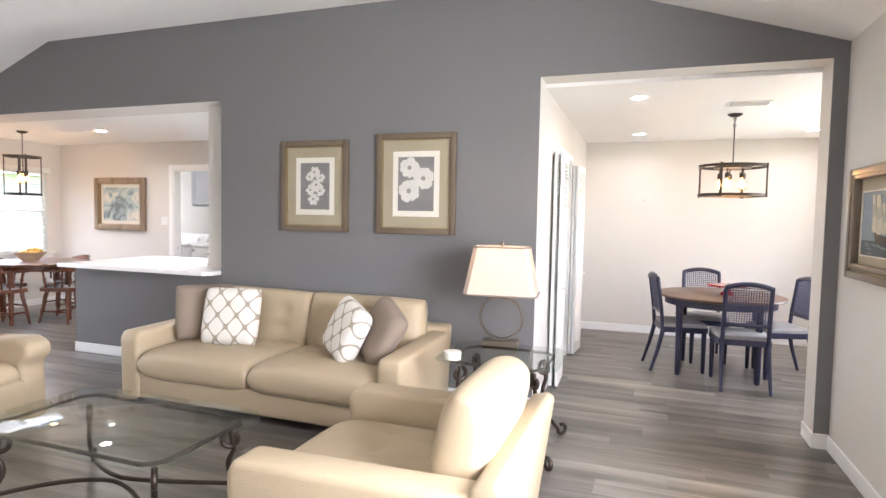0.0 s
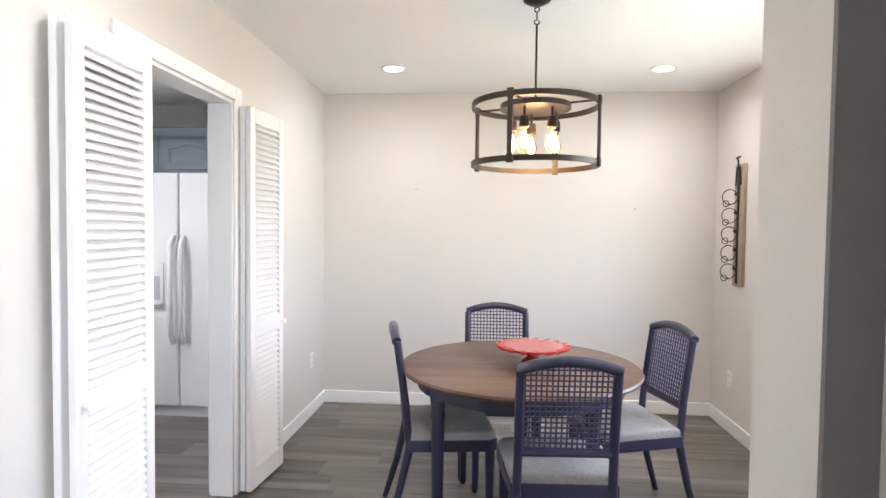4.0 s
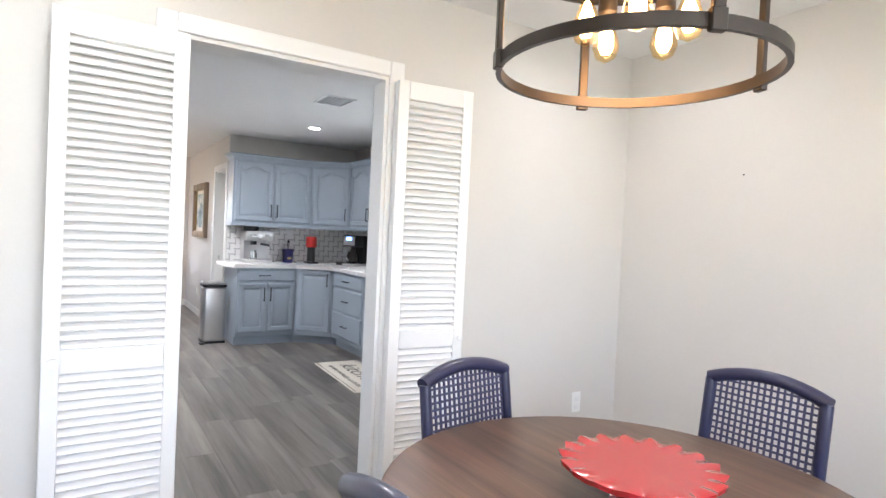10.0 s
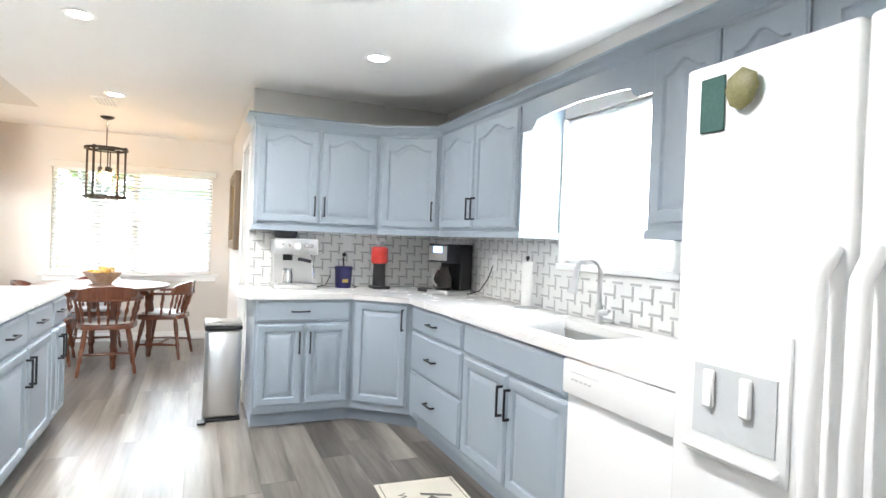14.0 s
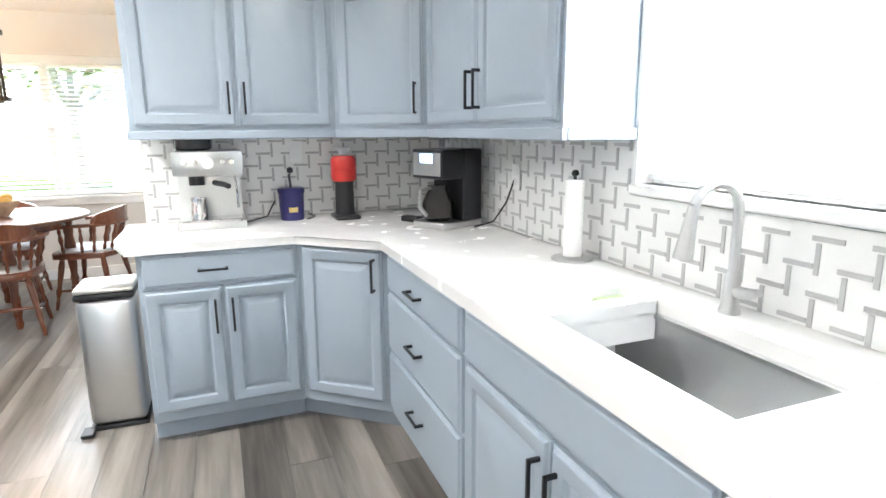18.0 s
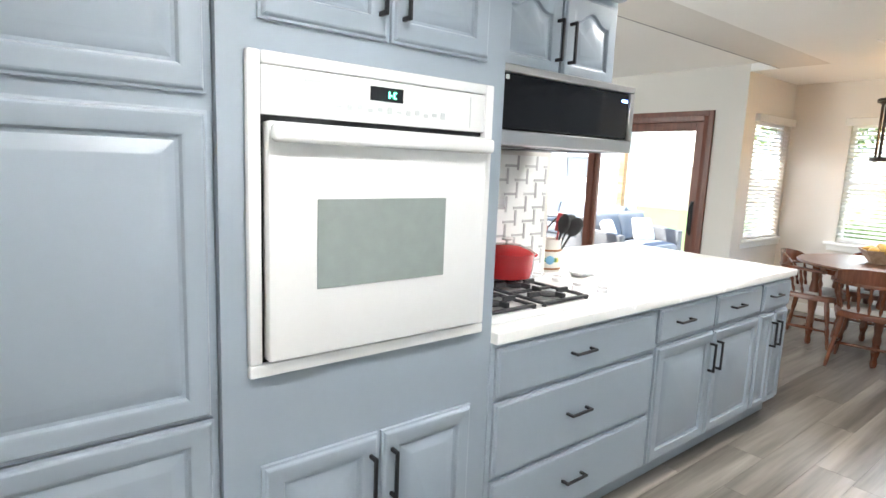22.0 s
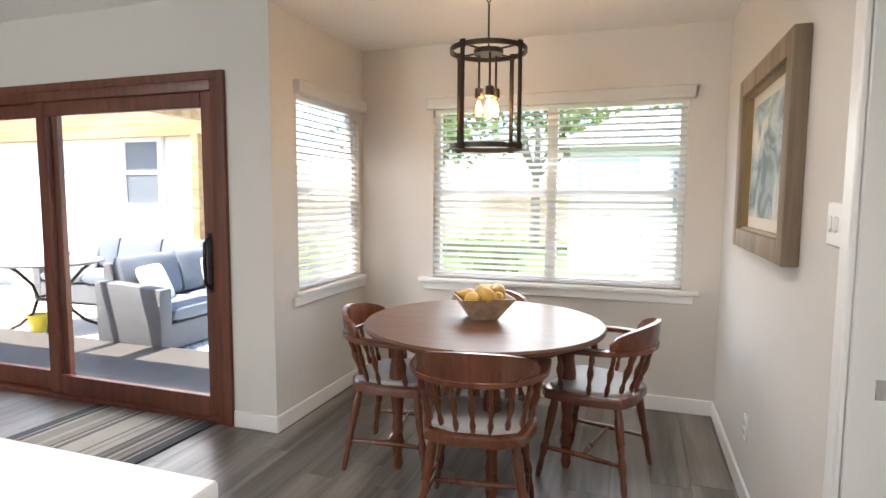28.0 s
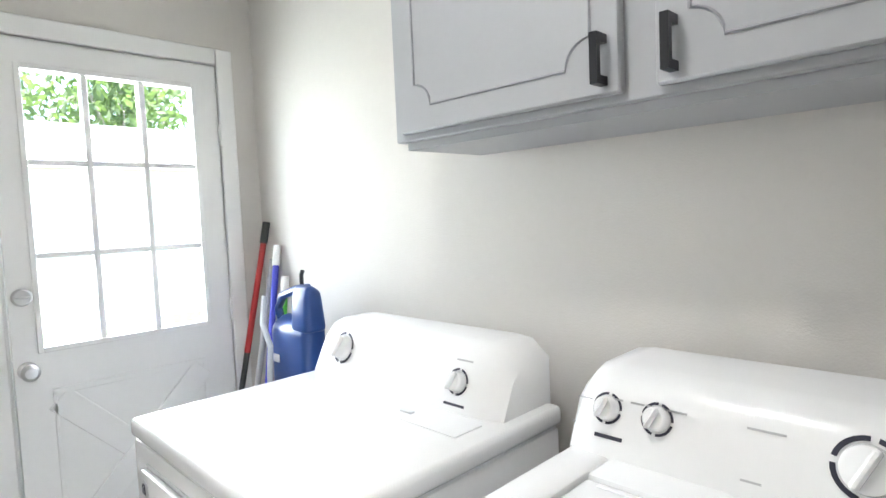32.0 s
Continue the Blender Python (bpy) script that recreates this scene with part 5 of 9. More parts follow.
M_BRONZE = mat("dark_bronze", (0.045, 0.035, 0.028), 0.4, metal=0.7)
M_BULB = glow("warm_filament_bulb", (1.0, 0.62, 0.27), 14.0)
M_AMBER = glass("amber_bulb_glass", (1.0, 0.86, 0.62))
bulb_prof = [(0.011, 0.0), (0.013, -0.018), (0.026, -0.055), (0.03, -0.078), (0.022, -0.1), (0.0, -0.112)]
BULB_ME = mesh_of("bulb", lathe(bulb_prof, 16), M_AMBER, 60)
FILAMENT_ME = mesh_of("filament", lathe([(0, -0.012), (0.006, -0.02), (0.016, -0.05), (0.017, -0.075), (0.01, -0.09), (0, -0.092)], 12), M_BULB, 60)


def pendant(label, x, y, r, z0, z1, bulbs, plate_r, chain_to=H, spread=0.10, drop=0.04):
    p = thing("pendant_light", label, "pendant light", pose(x, y, 0))
    part("lower_ring", ring_bm(r - 0.011, r, z0, z0 + 0.024), M_BRONZE, p)
    part("upper_ring", ring_bm(r - 0.011, r, z1 - 0.024, z1), M_BRONZE, p)
    for k in range(4):
        a = math.pi / 4 + k * math.pi / 2 + 0.35
        m2 = pose((r + 0.002) * math.cos(a), (r + 0.002) * math.sin(a), 0, 0, 0, math.degrees(a))
        part("upright", boxes((-0.006, 0.006, -0.011, 0.011, z0 - 0.006, z1 + 0.006), (-0.008, 0.008, -0.014, 0.014, z0 - 0.008, z0 + 0.03), (-0.008, 0.008, -0.014, 0.014, z1 - 0.03, z1 + 0.008), bevel=0.002), M_BRONZE, p, at=m2)
        part("spoke", boxes((-(r - plate_r), -0.01, -0.004, 0.004, z1 - 0.016, z1 - 0.008)), M_BRONZE, p, at=m2)
    pl = part("canopy_plate", lathe([(plate_r, z1 - 0.03), (plate_r, z1 - 0.006), (plate_r * 0.5, z1 + 0.004), (0, z1 + 0.006)], 32), M_BRONZE, p)
    part("stem", tube([(0, 0, z1), (0, 0, chain_to - 0.12)], 0.005, 8), M_BRONZE, p)
    for k in range(3):
        zz = chain_to - 0.105 + 0.028 * k
        part("chain_link", tube(arc(0, 0, 0.011, 0, 0, 2 * math.pi * 11 / 12, 11), 0.003, 6, closed=True), M_BRONZE, p, at=pose(0, 0, zz, 90, 0, 90 * (k % 2)))
    part("ceiling_canopy", lathe([(0.0, -0.03), (0.03, -0.028), (0.06, -0.012), (0.065, 0)], 28), M_BRONZE, p, at=(0, 0, chain_to))
    for k in range(bulbs):
        a = 2 * math.pi * k / bulbs + 0.4
        bx, by = spread * math.cos(a), spread * math.sin(a)
        zz = z1 - 0.03 - drop
        so = part("socket", lathe([(0.006, drop), (0.006, 0.0), (0.02, -0.005), (0.022, -0.05), (0.016, -0.055)], 14), M_BRONZE, p, at=(bx, by, zz))
        share("bulb", BULB_ME, so, Matrix.Translation((0, 0, -0.052)), "clear amber filament bulb")
        share("filament", FILAMENT_ME, so, Matrix.Translation((0, 0, -0.052)))
    return p


pendant("dark bronze drum-frame pendant light with five filament bulbs", 1.222, 6.155, 0.29, 1.68, 1.97, 5, 0.16, spread=0.105)
lamp("pendant_glow", "POINT", pose(1.222, 6.155, 1.775), 1.7, (1.0, 0.68, 0.38), 0.10)
pendant("tall dark bronze cage pendant light with filament bulbs", -7.13, 5.40, 0.195, 1.62, 2.125, 3, 0.075, spread=0.05, drop=0.16)
lamp("pendant_glow", "POINT", pose(-7.13, 5.40, 1.86), 2.6, (1.0, 0.66, 0.36), 0.06)

# dining window recess: sill, sashes
w = thing("window_2", "white dining room window in a deep recess", "window", kind="structure")
part("window_sill", boxes((DR - 0.05, DR + 0.34, WY0 - 0.06, WY1 + 0.06, WZ0 - 0.03, WZ0 + 0.004), bevel=0.008, seg=2), M_TRIM, w)
part("apron", boxes((DR - 0.018, DR, WY0 - 0.03, WY1 + 0.03, WZ0 - 0.11, WZ0 - 0.03), bevel=0.005), M_TRIM, w)
part("window_frame", boxes((DR + 0.33, DR + 0.38, WY0, WY0 + 0.05, WZ0, WZ1), (DR + 0.33, DR + 0.38, WY1 - 0.05, WY1, WZ0, WZ1), (DR + 0.33, DR + 0.38, WY0 + 0.05, WY1 - 0.05, WZ0, WZ0 + 0.05), (DR + 0.33, DR + 0.38, WY0 + 0.05, WY1 - 0.05, WZ1 - 0.05, WZ1), (DR + 0.33, DR + 0.38, (WY0 + WY1) / 2 - 0.025, (WY0 + WY1) / 2 + 0.025, WZ0 + 0.05, WZ1 - 0.05)), M_TRIM, w)
for y0, y1 in ((WY0 + 0.05, (WY0 + WY1) / 2 - 0.025), ((WY0 + WY1) / 2 + 0.025, WY1 - 0.05)):
    gp = part("pane", boxes((DR + 0.35, DR + 0.354, y0, y1, WZ0 + 0.05, WZ1 - 0.05)), M_GLASS, w)
    gp.visible_shadow = False

# bottle rack on the wall
rk = thing("wall_wine_rack", "rustic wooden board with wrought-iron bottle rings", "wine rack", pose(DR, 7.485, 1.03, 0, 0, -90))
part("board", boxes((-0.07, 0.07, -0.022, 0, 0, 0.82), bevel=0.003), wood("weathered_oak", (0.2, 0.15, 0.1), (0.42, 0.34, 0.25), 0.7, 2, 1.0), rk)
part("iron_strap", boxes((0.0 - 0.009, 0.009, -0.032, -0.022, 0.02, 0.80), bevel=0.001), M_BRONZE, rk)
part("top_bracket", tube([(-0.04, -0.03, 0.68), (-0.02, -0.03, 0.80), (0.02, -0.03, 0.80), (0.04, -0.03, 0.68), (-0.04, -0.03, 0.68)], 0.006, 6), M_BRONZE, rk)
part("top_hook", tube([(0, -0.03, 0.78), (0, -0.035, 0.85), (-0.03, -0.035, 0.862), (0.03, -0.035, 0.868)], 0.006, 6), M_BRONZE, rk)
for k in range(5):
    zz = 0.10 + 0.125 * k
    rg = part("bottle_ring", tube([(-0.0 + 0.0, -0.03 - 0.05 + 0.05 * math.cos(q), zz + 0.05 * math.sin(q)) for q in [2 * math.pi * i / 20 for i in range(20)]], 0.0032, 6, closed=True), M_BRONZE, rk)
    part("neck_ring", tube([(0.0, -0.105 + 0.02 * math.cos(q), zz - 0.045 + 0.02 * math.sin(q)) for q in [2 * math.pi * i / 14 for i in range(14)]], 0.003, 6, closed=True), M_BRONZE, rg)
    part("stay", boxes((-0.007, 0.007, -0.062, -0.024, -0.009, 0.009), bevel=0.001), M_BRONZE, rg, at=pose(0, 0, zz - 0.01, -35))
for x, z in ((0.45, 1.70), (2.12, 1.56)):
    n2 = thing("wall_nail", "small nail in the dining room wall", "nail")
    part("nail", lathe([(0.003, 0), (0.003, 0.006), (0.0045, 0.007), (0, 0.009)], 8), M_BLACK, n2, at=pose(x, DB, z, 90))


# louvred bifold doors
def louvre_leaf(parent, w2, h2, knob=None, tilt=44):
    """A louvred leaf from its hinge at the origin along +x, 28 mm thick."""
    st = 0.05
    lf = part("leaf_frame", boxes((0, st, -0.014, 0.014, 0, h2), (w2 - st, w2, -0.014, 0.014, 0, h2), (st, w2 - st, -0.014, 0.014, 0, 0.11), (st, w2 - st, -0.014, 0.014, 0.80, 0.88), (st, w2 - st, -0.014, 0.014, h2 - 0.08, h2), bevel=0.003), M_TRIM, parent)
    me = None
    for z0, z1 in ((0.11, 0.80), (0.88, h2 - 0.08)):
        n2 = int((z1 - z0) / 0.03)
        for k in range(n2):
            zz = z0 + (k + 0.5) * (z1 - z0) / n2
            m2 = pose(0, 0, zz, tilt)
            if me is None:
                sl = part("louvre_slat", boxes((st, w2 - st, -0.003, 0.003, -0.0185, 0.0185)), M_TRIM, lf, at=m2, smooth=None)
                me = sl.data
            else:
                share("louvre_slat", me, lf, m2)
    if knob:
        part("knob", lathe([(0.008, 0), (0.008, 0.015), (0.018, 0.022), (0.018, 0.03), (0, 0.035)], 16), M_TRIM, lf, at=pose(knob, 0.014, 0.84, -90))
    return lf


b = thing("bifold_door", "white louvred bifold door folded open beside the doorway", "door", pose(DX + 0.035, KD0 + 0.03, 0.015, 0, 0, -90), "louvred doors at the kitchen doorway")
louvre_leaf(b, 0.40, 1.99)
b = thing("bifold_door", "white louvred bifold door leaf with round knob", "door", pose(DX + 0.075, KD0 + 0.035, 0.015, 0, 0, -88), "louvred doors at the kitchen doorway")
louvre_leaf(b, 0.41, 1.99, 0.38)
b = thing("bifold_door", "white louvred bifold door folded against the wall", "door", pose(DX + 0.04, KD1 + 0.015, 0.015, 0, 0, 82), "louvred doors at the kitchen doorway")
louvre_leaf(b, 0.375, 1.99, None, -44)
b2 = thing("bifold_door", "white louvred bifold door leaf with small knob", "door", pose(DX + 0.075, KD1 + 0.01, 0.015, 0, 0, 85), "louvred doors at the kitchen doorway")
lf = louvre_leaf(b2, 0.375, 1.99, None, -44)
part("knob", lathe([(0.006, 0), (0.006, 0.012), (0.014, 0.018), (0.014, 0.024), (0, 0.028)], 14), M_TRIM, lf, at=pose(0.35, -0.014, 0.84, 90))


# ---------- ceiling fixtures ----------
M_DISC = glow("downlight_lens", (1.0, 0.93, 0.84), 12.0)


def downlight(x, y, z=H, watts=26, color=(1.0, 0.92, 0.83)):
    d2 = thing("recessed_downlight", "round white recessed ceiling downlight switched on", "downlight", pose(x, y, z), "recessed downlights")
    part("trim_ring", ring_bm(0.058, 0.082, -0.006, 0.0, 32), M_TRIM, d2)
    part("lens", lathe([(0.0, -0.004), (0.058, -0.004), (0.058, 0.0)], 28), M_DISC, d2)
    lamp("downlight_beam", "AREA", pose(x, y, z - 0.012), watts, color, 0.11, spread=155)


def ceiling_vent(x, y, z, w2, d2, rz=0, m=None):
    v = thing("ceiling_vent", "white louvred air vent in the ceiling", "vent", m or pose(x, y, z, 0, 0, rz))
    part("frame", boxes((-w2, w2, -d2, -d2 + 0.02, -0.008, 0), (-w2, w2, d2 - 0.02, d2, -0.008, 0), (-w2, -w2 + 0.02, -d2 + 0.02, d2 - 0.02, -0.008, 0), (w2 - 0.02, w2, -d2 + 0.02, d2 - 0.02, -0.008, 0), bevel=0.002), M_TRIM, v)
    for k in range(6):
        yy = -d2 + 0.03 + (2 * d2 - 0.06) * k / 5
        part("slat", boxes((-w2 + 0.02, w2 - 0.02, -0.008, 0.008, -0.001, 0.001)), M_TRIM, v, at=pose(0, yy, -0.006, 35), smooth=None)
    part("backing", boxes((-w2 + 0.02, w2 - 0.02, -d2 + 0.02, d2 - 0.02, -0.0015, 0)), M_SHADE, v)


DIN, KIT = (0.99, 0.985, 0.99), (1.0, 0.985, 0.97)
for x, y in ((0.39, 5.19), (0.38, 7.24), (2.12, 7.30), (2.12, 5.19)):
    downlight(x, y, H, 0.8, DIN)
for x, y, w in ((-3.96, 7.27, 0.6), (-4.07, 5.66, 6.0), (-6.0, 5.6, 1.6), (-1.75, 6.45, 3.8)):
    downlight(x, y, H, w, KIT)
downlight(-6.4, 7.3, H - 0.004, 0.9, KIT)
ceiling_vent(1.255, 5.66, H, 0.17, 0.10)
ceiling_vent(-2.59, 6.96, H, 0.17, 0.13)
ceiling_vent(-6.35, 5.49, H, 0.17, 0.10)
ceiling_vent(-6.05, 3.5, 2.7, 0.2, 0.12, m=pose(-4.2, 3.4, RIDGE, 0, 0, 20))

# ---------- breakfast nook ----------
NT = (-6.98, 5.43)
t = thing("breakfast_table", "round brown maple pedestal-leg breakfast table", "table", pose(*NT, 0))
part("tabletop", lathe([(0.56, 0.735), (0.59, 0.742), (0.595, 0.755), (0.585, 0.766), (0, 0.768)], 64), M_MAPLETOP, t)
part("apron", ring_bm(0.40, 0.42, 0.665, 0.735), M_MAPLE, t)
LEGP = [(0.018, 0), (0.026, 0.03), (0.02, 0.08), (0.034, 0.14), (0.024, 0.18), (0.032, 0.22), (0.024, 0.26), (0.038, 0.40), (0.042, 0.5), (0.03, 0.58), (0.036, 0.6), (0.036, 0.735)]
for a in (20, 110, 200, 290):
    part("leg", lathe(LEGP, 16), M_MAPLE, t, at=(0.43 * math.cos(radians(a)), 0.43 * math.sin(radians(a)), 0))


def captain_chair():
    """Low-backed spindle chair; faces +y."""
    c = thing("captain_chair", "red-brown maple captain's chair with turned spindles", "chair", None, "chairs round the breakfast table")
    seat = [(-0.2, -0.17), (-0.1, -0.215), (0.1, -0.215), (0.2, -0.17), (0.245, 0.0), (0.24, 0.18), (0.18, 0.22), (-0.18, 0.22), (-0.24, 0.18), (-0.245, 0.0)]
    part("seat", prism(seat, 0.41, 0.455, 0.014, 3), M_MAPLE, c)
    part("seat_pad", prism([(x * 0.86, y * 0.86) for x, y in seat], 0.452, 0.472, 0.012, 3), mat("pale_seat_pad", (0.42, 0.4, 0.39), 0.5, var=0.12) if "pale_seat_pad" not in bpy.data.materials else bpy.data.materials["pale_seat_pad"], c, "pale grey seat pad")
    prof2 = [(0.011, 0), (0.016, 0.05), (0.013, 0.1), (0.021, 0.15), (0.014, 0.19), (0.02, 0.26), (0.022, 0.34), (0.016, 0.42)]
    for sx in (-1, 1):
        for sy in (-1, 1):
            bm = bmesh.new()
            p0, p1 = Vector((sx * 0.225, sy * 0.215, 0)), Vector((sx * 0.165, sy * 0.15, 0.42))
            tube([p0 + (p1 - p0) * (z / 0.42) for _, z in prof2], 0.02, 10, bm, radii=[r for r, _ in prof2])
            part("leg", bm, M_MAPLE, c)
    for sx in (-1, 1):
        part("stretcher", tube([(sx * 0.205, -0.185, 0.15), (sx * 0.205, 0, 0.155), (sx * 0.205, 0.185, 0.15)], 0.01, 8, radii=[0.009, 0.014, 0.009]), M_MAPLE, c)
    part("cross_stretcher", tube([(-0.205, 0, 0.155), (0, 0, 0.155), (0.205, 0, 0.155)], 0.01, 8, radii=[0.009, 0.014, 0.009]), M_MAPLE, c)
    # arm bow
    bow = [(0.25 * math.sin(a) * 1.06, -0.02 - 0.235 * math.cos(a), 0.665) for a in [(-1 + 2 * k / 24) * math.pi * 0.5 for k in range(25)]]
    bow = [(-0.265, 0.14, 0.655), (-0.27, 0.06, 0.66)] + bow + [(0.27, 0.06, 0.66), (0.265, 0.14, 0.655)]
    bm = bmesh.new()
    n2 = len(bow)
    rows = []
    for i, (x, y, z) in enumerate(bow):
        a2, b2 = Vector(bow[max(i - 1, 0)]), Vector(bow[min(i + 1, n2 - 1)])
        d2 = (b2 - a2).normalized()
        nrm = Vector((d2.y, -d2.x, 0))
        wid = 0.036 if i in (0, n2 - 1) else 0.027
        rows.append([bm.verts.new(Vector((x, y, z)) + nrm * s2 * wid + Vector((0, 0, h2))) for s2, h2 in ((-1, 0), (1, 0), (1, 0.024), (-1, 0.024))])
    for a2, b2 in zip(rows, rows[1:]):
        for k in range(4):
            bm.faces.new((a2[k], a2[(k + 1) % 4], b2[(k + 1) % 4], b2[k]))
    bm.faces.new(rows[0])
    bm.faces.new(rows[-1][::-1])
    bmesh.ops.bevel(bm, geom=[e2 for e2 in bm.edges], offset=0.004, segments=1, affect="EDGES")
    part("arm_bow", bm, M_MAPLE, c)
    # raised crest above the bow
    bm = bmesh.new()
    rows = []
    for k in range(17):
        a2 = (-1 + k / 8) * math.pi * 0.36
        x, y = 0.262 * math.sin(a2), -0.02 - 0.245 * math.cos(a2)
        hgt = 0.03 + 0.085 * max(0.0, math.cos(a2 / (math.pi * 0.36) * math.pi / 2)) ** 0.5
        nx, ny = math.sin(a2), -math.cos(a2)
        rows.append([bm.verts.new((x + nx * o, y + ny * o, z)) for o, z in ((-0.012, 0.687), (0.012, 0.687), (0.022, 0.687 + hgt), (0.0, 0.687 + hgt))])
    for a2, b2 in zip(rows, rows[1:]):
        for k in range(4):
            bm.faces.new((a2[k], a2[(k + 1) % 4], b2[(k + 1) % 4], b2[k]))
    bm.faces.new(rows[0])
    bm.faces.new(rows[-1][::-1])
    part("crest_rail", bm, M_MAPLE, c)
    sp = [(0.007, 0), (0.013, 0.04), (0.008, 0.07), (0.017, 0.12), (0.009, 0.16), (0.012, 0.19), (0.007, 0.215)]
    for a2 in (-82, -58, -37, -18, 0, 18, 37, 58, 82):
        q = radians(a2)
        p0, p1 = Vector((0.215 * math.sin(q), 0.0 - 0.185 * math.cos(q), 0.45)), Vector((0.262 * math.sin(q), -0.02 - 0.235 * math.cos(q), 0.667))
        part("spindle", tube([p0 + (p1 - p0) * (z / 0.215) for _, z in sp], 0.01, 8, radii=[r for r, _ in sp]), M_MAPLE, c)
    for sx in (-1, 1):
        p0, p1 = Vector((sx * 0.215, 0.11, 0.45)), Vector((sx * 0.265, 0.10, 0.658))
        part("arm_post", tube([p0 + (p1 - p0) * (z / 0.215) for _, z in sp], 0.01, 8, radii=[r * 1.15 for r, _ in sp]), M_MAPLE, c)
    return c


ch = captain_chair()
ch.matrix_world = pose(-6.53, 5.53, 0, 0, 0, 98)
copy_thing(ch, pose(-7.15, 5.98, 0, 0, 0, 165))
copy_thing(ch, pose(-6.97, 4.97, 0, 0, 0, 5))
copy_thing(ch, pose(-7.48, 5.30, 0, 0, 0, -88))

bw = thing("fruit_bowl", "square tapered wooden bowl heaped with pears", "bowl", pose(-7.03, 5.41, 0.768, 0, 0, 28) @ Matrix.Scale(1.14, 4))
bm = bmesh.new()
rows = [[bm.verts.new((sx * a2, sy * a2, z)) for sx, sy in ((-1, -1), (1, -1), (1, 1), (-1, 1))] for a2, z in ((0.055, 0), (0.12, 0.10), (0.112, 0.10), (0.05, 0.012))]
for a2, b2 in zip(rows, rows[1:]):
    for k in range(4):
        bm.faces.new((a2[k], a2[(k + 1) % 4], b2[(k + 1) % 4], b2[k]))
bm.faces.new(rows[0][::-1])
bm.faces.new(rows[-1])
part("bowl", bm, wood("pale_bowl_wood", (0.3, 0.2, 0.13), (0.46, 0.34, 0.24), 0.5, 0, 2.0), bw)
M_PEAR = mat("yellow_pear_skin", (0.55, 0.33, 0.06), 0.45, var=0.25, scale=14)
M_STALK = mat("pear_stalk", (0.12, 0.07, 0.03), 0.8)
pear = lathe([(0, -0.035), (0.02, -0.032), (0.036, -0.012), (0.036, 0.008), (0.026, 0.03), (0.016, 0.048), (0.012, 0.06), (0, 0.065)], 16)
PEAR_ME, STALK_ME = mesh_of("fruit", pear, M_PEAR, 60), mesh_of("stalk", tube([(0, 0, 0.062), (0.003, 0, 0.08)], 0.002, 6), M_STALK)
for i, (px, py, pz, rx, rz) in enumerate(((-0.055, -0.05, 0.088, 75, 20), (0.05, -0.055, 0.09, 80, 100), (0.0, 0.0, 0.115, 70, 200), (-0.06, 0.05, 0.09, 80, 250), (0.06, 0.045, 0.093, 60, 330), (0.02, 0.06, 0.12, 78, 60), (-0.02, -0.03, 0.075, 80, 140), (0.085, 0.0, 0.11, 50, 300))):
    pr = thing("pear", "ripe yellow-brown pear in the wooden bowl", "pear", pose(-7.03, 5.41, 0.768, 0, 0, 28) @ Matrix.Scale(1.14, 4) @ pose(px, py, pz, rx, 0, rz), "pears in the bowl")
    share("fruit", PEAR_ME, pr, Matrix.Identity(4))
    share("stalk", STALK_ME, pr, Matrix.Identity(4))

M_BLIND = mat("white_blind_slat", (0.82, 0.81, 0.79), 0.45, var=0.02)
nt = M_BLIND.node_tree
trl, mxs = nt.nodes.new("ShaderNodeBsdfTranslucent"), nt.nodes.new("ShaderNodeMixShader")
trl.inputs["Color"].default_value = (0.85, 0.84, 0.82, 1)
mxs.inputs[0].default_value = 0.35
nt.links.new(nt.nodes["Principled BSDF"].outputs[0], mxs.inputs[1])
nt.links.new(trl.outputs[0], mxs.inputs[2])
nt.links.new(mxs.outputs[0], nt.nodes["Material Output"].inputs["Surface"])


